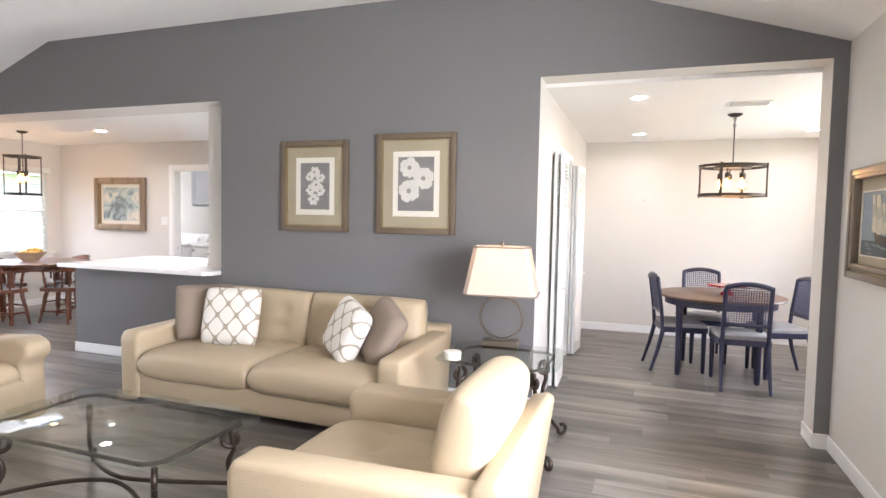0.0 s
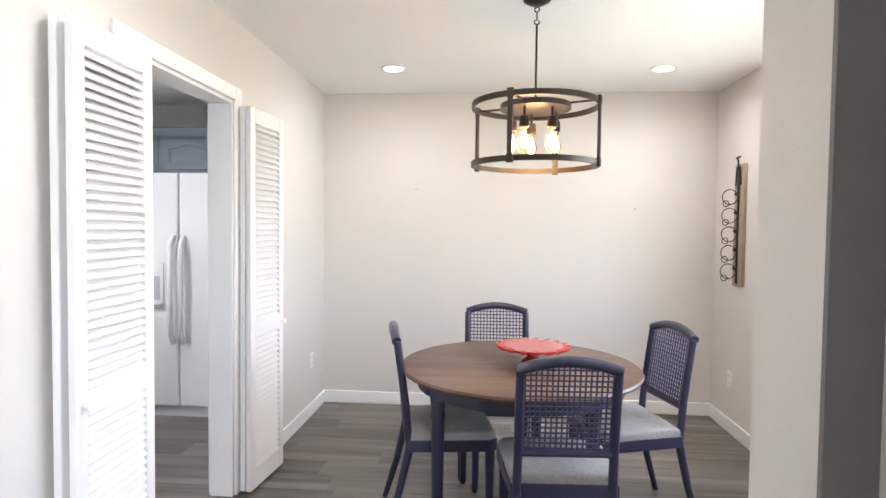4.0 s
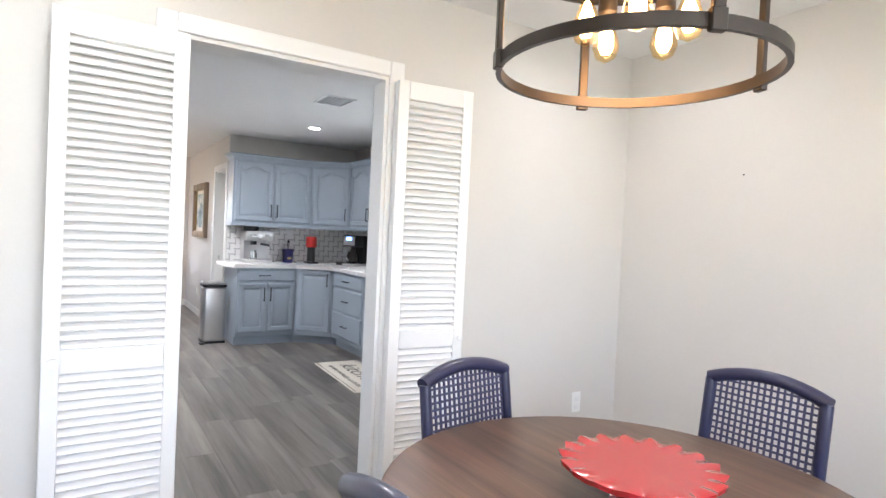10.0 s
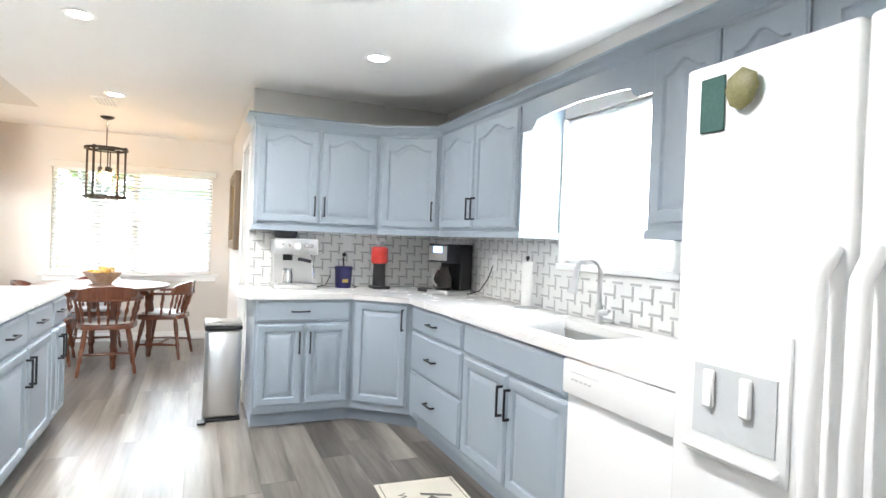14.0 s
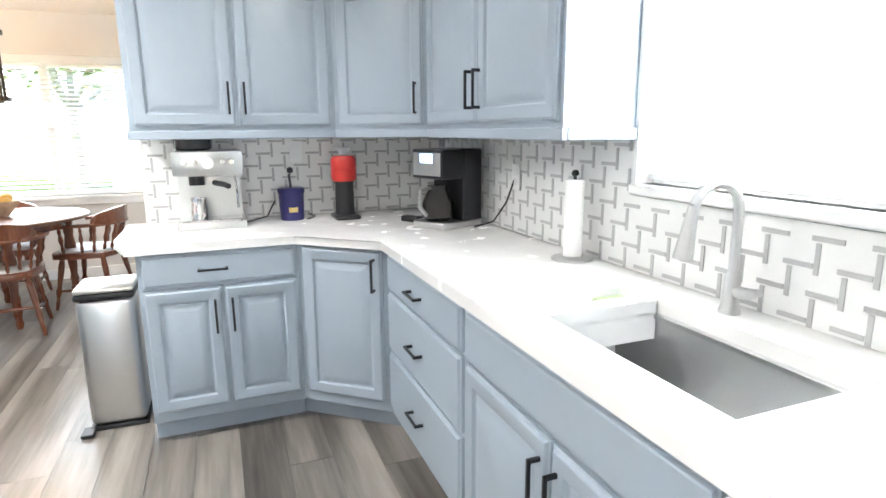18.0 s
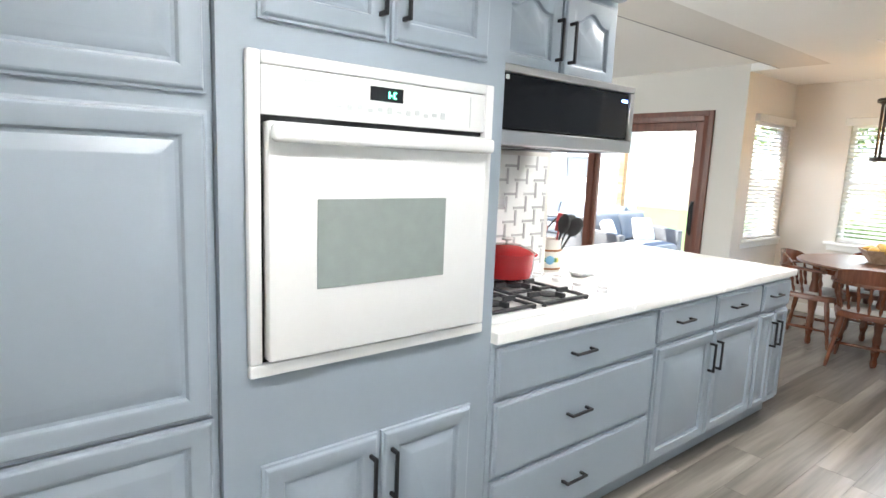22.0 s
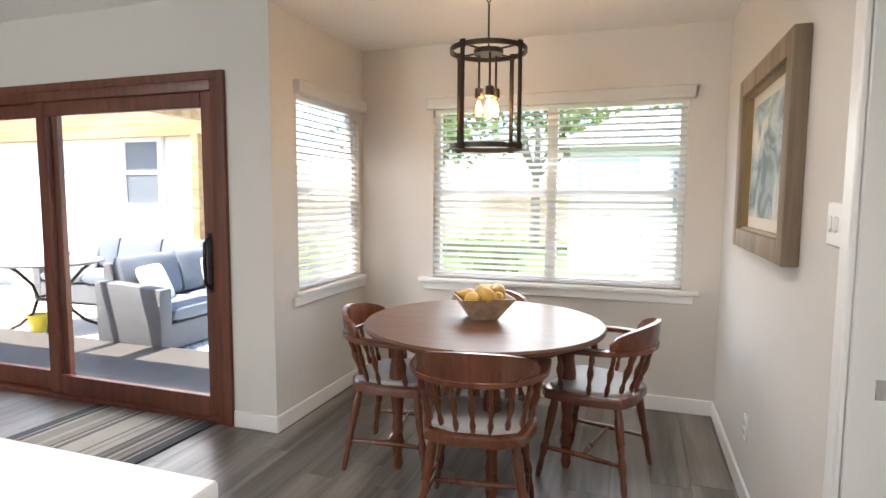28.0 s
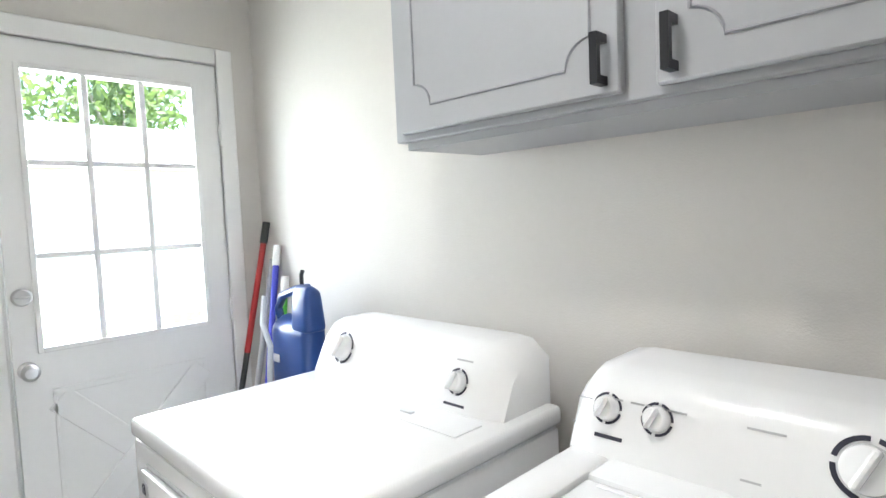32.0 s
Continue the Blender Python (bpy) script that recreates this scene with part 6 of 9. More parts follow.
def window_with_blind(name, label, m, w2, z0, z1, sashes, slats=True, wide_sill=0.03):
    """A window in a wall, its opening from x = 0 to w2, its room side facing -y at y = 0."""
    w = thing(name, label, "window", m, kind="structure")
    fy0, fy1 = 0.05, 0.10
    part("window_frame", boxes((0, 0.04, fy0, fy1, z0, z1), (w2 - 0.04, w2, fy0, fy1, z0, z1), (0.04, w2 - 0.04, fy0, fy1, z0, z0 + 0.04), (0.04, w2 - 0.04, fy0, fy1, z1 - 0.04, z1)), M_TRIM, w)
    step = (w2 - 0.08) / sashes
    zm = (z0 + z1) / 2
    for k in range(sashes):
        x0, x1 = 0.04 + k * step, 0.04 + (k + 1) * step
        if k:
            part("mullion", boxes((x0 - 0.035, x0 + 0.035, fy0 - 0.005, fy1, z0 + 0.04, z1 - 0.04)), M_TRIM, w)
        part("meeting_rail", boxes((x0, x1, fy0 + 0.005, fy1 - 0.005, zm - 0.02, zm + 0.02)), M_TRIM, w)
        for a2, b2 in ((z0 + 0.04, zm - 0.02), (zm + 0.02, z1 - 0.04)):
            gp = part("pane", boxes((x0, x1, 0.074, 0.078, a2, b2)), M_GLASS, w)
            gp.visible_shadow = False
    part("window_sill", boxes((-0.07 - wide_sill, w2 + 0.07 + wide_sill, -0.045, 0.05, z0 - 0.032, z0), bevel=0.007, seg=2), M_TRIM, w)
    part("apron", boxes((-0.07, w2 + 0.07, -0.018, 0, z0 - 0.09, z0 - 0.032), bevel=0.005), M_TRIM, w)
    bl = thing(name.replace("window", "blind"), "white horizontal slat blind with slats tilted open", "blind", m, kind="")
    bl.name = "window_blind"
    part("head_valance", boxes((-0.035, w2 + 0.035, -0.05, 0.0, z1 - 0.02, z1 + 0.055), bevel=0.004), M_BLIND, bl)
    part("bottom_rail", boxes((0.005, w2 - 0.005, -0.005, 0.04, z0 + 0.006, z0 + 0.024), bevel=0.003), M_BLIND, bl)
    me = None
    n2 = int((z1 - z0 - 0.07) / 0.042)
    for k in range(n2):
        zz = z0 + 0.045 + k * 0.042
        if me is None:
            sl = part("slat", boxes((0.004, w2 - 0.004, -0.021, 0.021, -0.001, 0.001)), M_BLIND, bl, at=pose(0, 0.018, zz, 27), smooth=None)
            me = sl.data
        else:
            share("slat", me, bl, pose(0, 0.018, zz, 27))
    for k in range(sashes + 1):
        xx = 0.1 + (w2 - 0.2) * k / sashes
        part("ladder_cord", boxes((xx - 0.0012, xx + 0.0012, -0.007, -0.005, z0 + 0.02, z1 - 0.02)), M_BLIND, bl, smooth=None)
    return w


window_with_blind("window_3", "white double nook window facing the garden", pose(NW, NWY0, 0, 0, 0, 90), NWY1 - NWY0, NWZ0, NWZ1, 2)
window_with_blind("window_4", "narrow white nook window beside the patio", pose(N2X1, NC[1], 0, 0, 0, 180), N2X1 - N2X0, NWZ0, NWZ1, 1, wide_sill=-0.04)


# framed pictures
def framed(name, label, m, w2, h2, frame_w, frame_m, mat_m=None, mat_w=0.0, depth=0.03, inner=0.0, inner_m=None):
    """A framed picture, lower left corner at the origin, facing -y. Returns the thing and the picture's own rectangle."""
    t2 = thing(name, label, "picture", m)
    f2 = frame_w
    part("frame", boxes((0, f2, -depth, 0, 0, h2), (w2 - f2, w2, -depth, 0, 0, h2), (f2, w2 - f2, -depth, 0, 0, f2), (f2, w2 - f2, -depth, 0, h2 - f2, h2), bevel=0.006, seg=2), frame_m, t2)
    part("frame_lip", boxes((f2, f2 + 0.01, -depth * 0.6, 0, f2, h2 - f2), (w2 - f2 - 0.01, w2 - f2, -depth * 0.6, 0, f2, h2 - f2), (f2 + 0.01, w2 - f2 - 0.01, -depth * 0.6, 0, f2, f2 + 0.01), (f2 + 0.01, w2 - f2 - 0.01, -depth * 0.6, 0, h2 - f2 - 0.01, h2 - f2)), M_GOLD, t2)
    a2 = f2 + 0.01
    if mat_m:
        part("mount", boxes((a2, w2 - a2, -0.006, -0.001, a2, h2 - a2)), mat_m, t2)
        if inner:
            q = a2 + mat_w
            part("inner_mount", boxes((q, w2 - q, -0.008, -0.006, q, h2 - q)), inner_m, t2)
            a2 = q + inner
        else:
            a2 += mat_w
    return t2, (a2, w2 - a2, a2, h2 - a2)


M_GOLD = mat("worn_gilt", (0.3, 0.22, 0.11), 0.42, metal=0.6, var=0.2, scale=14)
M_FRAMEBR = mat("bronze_brown_frame", (0.16, 0.12, 0.085), 0.45, metal=0.3, var=0.25, scale=10)
M_MOUNT = mat("olive_beige_mount", (0.34, 0.29, 0.2), 0.9, var=0.05)
M_IVORY = mat("ivory_mount", (0.68, 0.64, 0.57), 0.9, var=0.03)
M_CHAR = mat("charcoal_print", (0.2, 0.19, 0.185), 0.9, var=0.25, scale=20)
M_PALE = mat("pale_petal_print", (0.6, 0.575, 0.53), 0.9, var=0.12, scale=40)
M_MIDGREY = mat("grey_leaf_print", (0.25, 0.24, 0.22), 0.9, var=0.25, scale=40)


def flower_bm(r, petals, seed):
    """Overlapping rounded petals in two rings, facing -y."""
    rnd = random.Random(seed)
    bm = bmesh.new()
    for ring, (f0, n2) in enumerate(((0.56, petals), (0.30, max(petals - 3, 4)))):
        for k in range(n2):
            a2 = 2 * math.pi * (k + 0.5 * ring) / n2 + rnd.uniform(-0.15, 0.15)
            pr = r * (0.46 - 0.14 * ring) * rnd.uniform(0.85, 1.1)
            cx2, cz2 = r * f0 * math.cos(a2), r * f0 * math.sin(a2)
            pts = []
            for q in range(10):
                b2 = 2 * math.pi * q / 10
                u, v = pr * 1.1 * math.cos(b2), pr * 0.8 * math.sin(b2)
                pts.append((cx2 + u * math.cos(a2) - v * math.sin(a2), cz2 + u * math.sin(a2) + v * math.cos(a2)))
            y2 = -0.0004 * k - 0.004 * ring
            bm.faces.new([bm.verts.new((x, y2 - 0.0016 * math.cos(2 * math.pi * q / 10), z)) for q, (x, z) in enumerate(pts)])
    return bm


for bx, big in ((-2.485, False), (-1.58, True)):
    w2, h2 = (0.65, 0.76) if not big else (0.675, 0.795)
    t2, (x0, x1, z0, z1) = framed("framed_print", "framed black and white flower print with olive mount", pose(bx, GY0, 1.297), w2, h2, 0.045, M_FRAMEBR, M_MOUNT, 0.085, 0.035, 0.045, M_IVORY)
    part("print", boxes((x0, x1, -0.0095, -0.008, z0, z1)), M_CHAR, t2, "charcoal background of the flower print")
    cx, cz = (x0 + x1) / 2, (z0 + z1) / 2
    W2, H2 = x1 - x0, z1 - z0
    spots = ((0.0, 0.30, 0.13), (-0.17, 0.20, 0.10), (0.2, 0.18, 0.11), (0.06, 0.03, 0.13), (-0.13, -0.08, 0.12), (0.2, -0.10, 0.12), (-0.03, -0.28, 0.13)) if not big else ((-0.17, 0.30, 0.19), (0.22, 0.10, 0.2), (-0.18, -0.13, 0.21))
    for i, (fx, fz, r) in enumerate(spots):
        part("bloom", flower_bm(r * H2, 6 if not big else 11, i + 40 * big), M_PALE, t2, at=(cx + fx * W2, -0.0105 - 0.0006 * i, cz + fz * H2), smooth=None)
        part("bloom_centre", lathe([(r * H2 * 0.22, 0), (0, 0.001)], 10), M_MIDGREY, t2, at=pose(cx + fx * W2, -0.0185 - 0.0006 * i, cz + fz * H2, 90))
    stems = bmesh.new()
    for fx, fz, r in spots:
        tube([(cx + fx * W2, -0.0098, cz + fz * H2), (cx + fx * W2 * 0.5, -0.0098, cz - 0.42 * H2)], 0.003, 4, stems)
    part("stems", stems, M_MIDGREY, t2, smooth=None)
    gp = part("glazing", boxes((0.05, w2 - 0.05, -0.026, -0.024, 0.05, h2 - 0.05)), M_GLASS, t2)
    gp.visible_shadow = False

# ship painting
M_FRAMESHIP = mat("grey_brown_stepped_frame", (0.17, 0.13, 0.095), 0.45, metal=0.2, var=0.15, scale=10)
M_SKYP = mat("painted_stormy_sky", (0.2, 0.25, 0.28), 0.6, var=0.4, scale=6)
M_SEAP = mat("painted_dark_sea", (0.028, 0.045, 0.055), 0.5, var=0.8, scale=18)
M_SAIL = mat("painted_cream_sail", (0.5, 0.46, 0.36), 0.6, var=0.2, scale=20)
M_HULL = mat("painted_dark_hull", (0.05, 0.035, 0.025), 0.6)
M_LINEN = mat("beige_linen_liner", (0.42, 0.35, 0.25), 0.9, var=0.06, scale=30, bump=0.3, bscale=400)
t2, (x0, x1, z0, z1) = framed("ship_painting", "oil painting of a sailing ship in stepped wooden frame", pose(LE, 4.17, 1.135, 0, 0, -90), 0.86, 0.62, 0.04, M_FRAMESHIP, M_LINEN, 0.085, 0.048)
part("inner_frame", boxes((0.052, 0.085, -0.046, 0, 0.052, 0.588), (0.745, 0.778, -0.046, 0, 0.052, 0.588), (0.085, 0.745, -0.046, 0, 0.052, 0.085), (0.085, 0.745, -0.046, 0, 0.555, 0.588), bevel=0.009, seg=3), M_FRAMESHIP, t2)
part("frame_channel", boxes((0.044, 0.052, -0.02, 0, 0.044, 0.596), (0.778, 0.786, -0.02, 0, 0.044, 0.596), (0.052, 0.778, -0.02, 0, 0.044, 0.052), (0.052, 0.778, -0.02, 0, 0.588, 0.596)), M_HULL, t2)
part("white_bead", boxes((x0 - 0.004, x0 + 0.004, -0.018, -0.006, z0 - 0.004, z1 + 0.004), (x1 - 0.004, x1 + 0.004, -0.018, -0.006, z0 - 0.004, z1 + 0.004), (x0 + 0.004, x1 - 0.004, -0.018, -0.006, z0 - 0.004, z0 + 0.004), (x0 + 0.004, x1 - 0.004, -0.018, -0.006, z1 - 0.004, z1 + 0.004)), M_IVORY, t2, "thin white inner bead")
W3, H3 = x1 - x0, z1 - z0
hz = z0 + 0.24 * H3
part("sky", boxes((x0, x1, -0.012, -0.006, hz, z1)), M_SKYP, t2)
part("sea", boxes((x0, x1, -0.0125, -0.006, z0, hz)), M_SEAP, t2)
sx = (x0 + x1) / 2 - 0.03
part("hull", prism([(-0.105, 0.075), (-0.06, 0.02), (-0.055, -0.012), (0.06, -0.012), (0.085, 0.0), (0.09, 0.03), (0.02, 0.035)], -0.001, 0.001), M_HULL, t2, at=pose(sx, -0.0145, hz - 0.004, 90))
SAIL2 = mat("shaded_cream_sail", (0.36, 0.34, 0.28), 0.6, var=0.25, scale=25)


def billow(w2, h2, lean):
    """A sail filled by the wind: narrow head, curved foot and bulging sides."""
    pts = []
    for q in range(7):
        f = q / 6
        pts.append((-w2 / 2 + w2 * f, -0.16 * h2 * math.sin(math.pi * f)))
    for q in range(1, 6):
        f = q / 6
        pts.append((w2 * (0.5 - 0.16 * f + 0.12 * math.sin(math.pi * f)) + lean * f, h2 * f))
    pts += [(w2 * 0.32 + lean, h2), (-w2 * 0.3 + lean, h2 * 1.04)]
    for q in range(5, 0, -1):
        f = q / 6
        pts.append((-w2 * (0.5 - 0.2 * f + 0.06 * math.sin(math.pi * f)) + lean * f, h2 * f))
    return prism(pts, -0.0006, 0.0006)


k2 = 0
for mx, foot, tiers in ((0.055, 0.045, ((0.07, 0.075), (0.06, 0.06), (0.045, 0.045))), (-0.005, 0.05, ((0.10, 0.095), (0.085, 0.075), (0.06, 0.055))), (-0.062, 0.06, ((0.062, 0.10), (0.05, 0.075), (0.036, 0.045)))):
    zz = foot
    for w3, h3 in tiers:
        part("sail", billow(w3, h3, -0.008), M_SAIL if k2 % 3 != 1 else SAIL2, t2, at=pose(sx + mx - (zz - foot) * 0.10, -0.0155 - 0.0006 * k2, hz + zz, 90))
        zz += h3 * 0.8
        k2 += 1
rnd = random.Random(12)
foam = mat("painted_foam", (0.22, 0.26, 0.27), 0.6, var=0.4, scale=60)
for q in range(9):
    cx2, cz2, ln = rnd.uniform(x0 + 0.06, x1 - 0.08), rnd.uniform(z0 + 0.015, hz - 0.012), rnd.uniform(0.03, 0.06)
    part("wave_crest", prism([(-ln, 0), (-ln * 0.3, 0.005), (ln * 0.4, 0.002), (ln, -0.004), (ln * 0.3, -0.003), (-ln * 0.4, 0.001)], -0.0004, 0.0004), foam, t2, at=pose(cx2, -0.0133, cz2, 90))

# nook landscape painting
M_PAINTED = mat("painted_misty_landscape", (0.4, 0.45, 0.45), 0.6, var=0.3, scale=9, bump=0.3)
n, l = M_PAINTED.node_tree.nodes, M_PAINTED.node_tree.links
tc, nz, rp = n.new("ShaderNodeTexCoord"), n.new("ShaderNodeTexNoise"), n.new("ShaderNodeValToRGB")
nz.inputs["Scale"].default_value, nz.inputs["Detail"].default_value, nz.inputs["Distortion"].default_value = 5.5, 7, 1.2
l.new(tc.outputs["Object"], nz.inputs["Vector"])
l.new(nz.outputs["Fac"], rp.inputs[0])
rp.color_ramp.elements[0].position, rp.color_ramp.elements[0].color = 0.36, (0.1, 0.14, 0.15, 1)
rp.color_ramp.elements[1].position, rp.color_ramp.elements[1].color = 0.66, (0.62, 0.6, 0.52, 1)
e2 = rp.color_ramp.elements.new(0.5)
e2.color = (0.33, 0.41, 0.43, 1)
l.new(rp.outputs[0], n["Principled BSDF"].inputs["Base Color"])
t2, (x0, x1, z0, z1) = framed("landscape_painting", "misty landscape painting in a wide rustic wooden frame", pose(-7.36, NN, 1.155), 0.98, 0.775, 0.082, wood("driftwood_frame", (0.17, 0.12, 0.08), (0.32, 0.24, 0.165), 0.65, 2, 0.8), M_IVORY, 0.05, 0.055)
part("painting", boxes((x0, x1, -0.012, -0.006, z0, z1)), M_PAINTED, t2)

# print by the sliding door
t2, (x0, x1, z0, z1) = framed("framed_print", "pale sketch in a thin black frame", pose(NC[0], 0.178, 1.377, 0, 0, 90), 0.758, 0.60, 0.02, M_BLACK, M_IVORY, 0.09, 0.02)
part("sketch", boxes((x0, x1, -0.008, -0.006, z0, z1)), mat("pale_sketch", (0.52, 0.5, 0.46), 0.9, var=0.15, scale=10), t2)
part("sketch_lines", boxes(*[(x0 + 0.02 + 0.055 * q, x0 + 0.05 + 0.055 * q, -0.009, -0.008, z0 + 0.07, z0 + 0.16 + 0.05 * ((q * 7) % 4)) for q in range(12) if x0 + 0.05 + 0.055 * q < x1]), M_MOUNT, t2)

# ---------- living room ----------
def pad(w2, d2, h2, tufts=(), n=22, dip=0.025, droop=0.0, power=0.3):
    """A stuffed cushion lying flat, its middle at the origin; tufts are buttoned points in -1..1."""
    bm = bmesh.new()
    us = [math.sin(math.pi / 2 * (-1 + 2 * i / n)) for i in range(n + 1)]
    grid = {}
    for side in (1, -1):
        for i, u in enumerate(us):
            for j, v in enumerate(us):
                edge = i in (0, n) or j in (0, n)
                if edge and side < 0:
                    grid[side, i, j] = grid[1, i, j]
                    continue
                e = max((1 - abs(u) ** 6) * (1 - abs(v) ** 6), 0) ** power
                z = side * h2 / 2 * e
                if side > 0:
                    for a, b in tufts:
                        q = ((u - a) * w2 / 2) ** 2 + ((v - b) * d2 / 2) ** 2
                        z -= dip * math.exp(-q / 0.0028)
                x = u * w2 / 2 * (1 - 0.035 * abs(v) ** 4)
                y = v * d2 / 2 * (1 - 0.035 * abs(u) ** 4)
                grid[side, i, j] = bm.verts.new((x, y, z - droop * u * u))
    for side in (1, -1):
        for i in range(n):
            for j in range(n):
                q = [grid[side, i, j], grid[side, i + 1, j], grid[side, i + 1, j + 1], grid[side, i, j + 1]]
                bm.faces.new(q if side > 0 else q[::-1])
    return bm


def slab(points, x0, x1, bevel=0.03, seg=3):
    """A side outline of (y, z) points drawn out along x and rounded."""
    bm = bmesh.new()
    a, b = [bm.verts.new((x0, y, z)) for y, z in points], [bm.verts.new((x1, y, z)) for y, z in points]
    bm.faces.new(a)
    bm.faces.new(b[::-1])
    for i in range(len(points)):
        j = (i + 1) % len(points)
        bm.faces.new((a[i], b[i], b[j], a[j]))
    bmesh.ops.recalc_face_normals(bm, faces=bm.faces[:])
    bmesh.ops.bevel(bm, geom=bm.edges[:], offset=bevel, segments=seg, affect="EDGES", profile=0.5, clamp_overlap=True)
    return bm


def sofa(name, label, category, m, w2, seats, tall=0.76):
    """Faces -y; its middle at the origin, 1.0 m deep."""
    s = thing(name, label, category, m)
    hw = w2 / 2
    part("base", boxes((-hw + 0.1, hw - 0.1, -0.47, 0.40, 0.06, 0.25), bevel=0.025, seg=3), M_LEATHER, s)
    for sx in (-1, 1):
        x0, x1 = sorted((sx * hw, sx * (hw - 0.17)))
        part("arm", slab([(-0.49, 0.06), (0.40, 0.06), (0.46, 0.57), (-0.47, 0.555), (-0.5, 0.5)], x0, x1, 0.035), M_LEATHER, s)
    part("back_frame", slab([(0.30, 0.06), (0.46, 0.06), (0.53, 0.60), (0.50, 0.62), (0.42, 0.60)], -hw + 0.02, hw - 0.02, 0.03), M_LEATHER, s)
    sw = (w2 - 0.35) / seats
    for k in range(seats):
        cx = -hw + 0.175 + (k + 0.5) * sw
        tf = [(a, b) for a in (-0.55, 0, 0.55) for b in (-0.1, 0.5)]
        part("seat_cushion", pad(sw + 0.01, 0.80, 0.25, tf, 26, 0.03, 0.008), M_LEATHER, s, at=(cx, -0.125, 0.325))
        tf = [(a, b) for a in (-0.55, 0, 0.55) for b in (-0.35, 0.3)]
        part("back_cushion", pad(sw + 0.015, 0.47, 0.23, tf, 26, 0.04), M_LEATHER, s, at=pose(cx, 0.315, tall - 0.215, 78))
    for sx in (-1, 1):
        for y in (-0.42, 0.36):
            part("foot", lathe([(0.018, 0), (0.026, 0.02), (0.026, 0.06)], 12), M_BLACK, s, at=(sx * (hw - 0.12), y, 0))
    return s


sofa("leather_sofa", "cream leather two-seat sofa with buttoned cushions", "sofa", pose(-2.03, 3.89, 0), 2.28, 2, 0.80)
sofa("leather_armchair", "wide cream leather armchair with buttoned cushions", "armchair", pose(-0.43, 2.43, 0, 0, 0, -90), 1.08, 1, 0.80)


def lattice(name, base, line):
    """Fabric printed with a pale trellis of curved lines."""
    m = mat(name, base, 0.9, bump=0.3, bscale=400)
    n, l = m.node_tree.nodes, m.node_tree.links
    tc, sp = n.new("ShaderNodeTexCoord"), n.new("ShaderNodeSeparateXYZ")
    l.new(tc.outputs["Object"], sp.inputs[0])

    def op(kind, a, b=0.0):
        q = n.new("ShaderNodeMath")
        q.operation = kind
        for i, v in ((0, a), (1, b)):
            if isinstance(v, (int, float)):
                q.inputs[i].default_value = v
            else:
                l.new(v, q.inputs[i])
        return q.outputs[0]

    fx, fy = op("MULTIPLY", sp.outputs[0], 42.0), op("MULTIPLY", sp.outputs[1], 36.0)
    s2 = op("ADD", op("COSINE", fx), op("COSINE", fy))
    on = op("LESS_THAN", op("ABSOLUTE", s2), 0.24)
    p = n["Principled BSDF"]
    mx = n.new("ShaderNodeMix")
    mx.data_type = "RGBA"
    l.new(on, mx.inputs[0])
    mx.inputs[6].default_value, mx.inputs[7].default_value = (*base, 1), (*line, 1)
    l.new(mx.outputs[2], p.inputs["Base Color"])
    return m


M_TRELLIS = lattice("trellis_print_fabric", (0.72, 0.68, 0.62), (0.36, 0.30, 0.23))
M_TAUPE = mat("taupe_fabric", (0.26, 0.2, 0.155), 0.85, bump=0.4, bscale=300, var=0.08)


def throw_pillow(label, material, m, size=0.44):
    p2 = thing("throw_pillow", label, "pillow", m, "throw pillows on the sofa")
    part("cover", pad(size, size, 0.16, (), 20, power=0.5), material, p2)


throw_pillow("taupe square throw pillow on the leather sofa", M_TAUPE, pose(-2.83, 3.90, 0.645, 72, 0, 42))
throw_pillow("white trellis-print throw pillow on the leather sofa", M_TRELLIS, pose(-2.50, 3.81, 0.645, 74, 0, 14))
throw_pillow("taupe square throw pillow against the sofa arm", M_TAUPE, pose(-1.24, 3.83, 0.63, 64, 18, -46), 0.42)
throw_pillow("white trellis-print throw pillow beside the sofa arm", M_TRELLIS, pose(-1.47, 3.76, 0.635, 68, 14, -40), 0.40)

# recliner
r = thing("recliner", "cream leather recliner with rolled arms", "recliner", pose(-3.78, 2.52, 0, 0, 0, 90))
part("base", boxes((-0.34, 0.34, -0.45, 0.40, 0.05, 0.30), bevel=0.04, seg=3), M_LEATHER, r)
for sx in (-1, 1):
    x0, x1 = sorted((sx * 0.26, sx * 0.44))
    part("arm", slab([(-0.47, 0.04), (0.42, 0.04), (0.44, 0.54), (0.0, 0.56), (-0.42, 0.60), (-0.52, 0.56), (-0.53, 0.48), (-0.46, 0.42)], x0, x1, 0.05, 4), M_LEATHER, r)
part("seat_cushion", pad(0.54, 0.70, 0.2), M_LEATHER, r, at=(0, -0.12, 0.36))
part("footrest", boxes((-0.27, 0.27, -0.53, -0.44, 0.08, 0.34), bevel=0.035, seg=3), M_LEATHER, r)
part("back_frame", slab([(0.34, 0.12), (0.46, 0.12), (0.56, 0.94), (0.46, 0.98)], -0.4, 0.4, 0.05, 4), M_LEATHER, r)
for z, h2 in ((0.56, 0.28), (0.86, 0.34)):
    part("back_cushion", pad(0.68, h2, 0.22), M_LEATHER, r, at=pose(0, 0.33 + (z - 0.5) * 0.16, z, 80))

# iron and glass tables
M_IRON = mat("dark_scrolled_iron", (0.045, 0.03, 0.022), 0.42, metal=0.55, var=0.15, scale=12)
M_TABLEGLASS = glass("table_glass", (0.93, 0.96, 0.945))


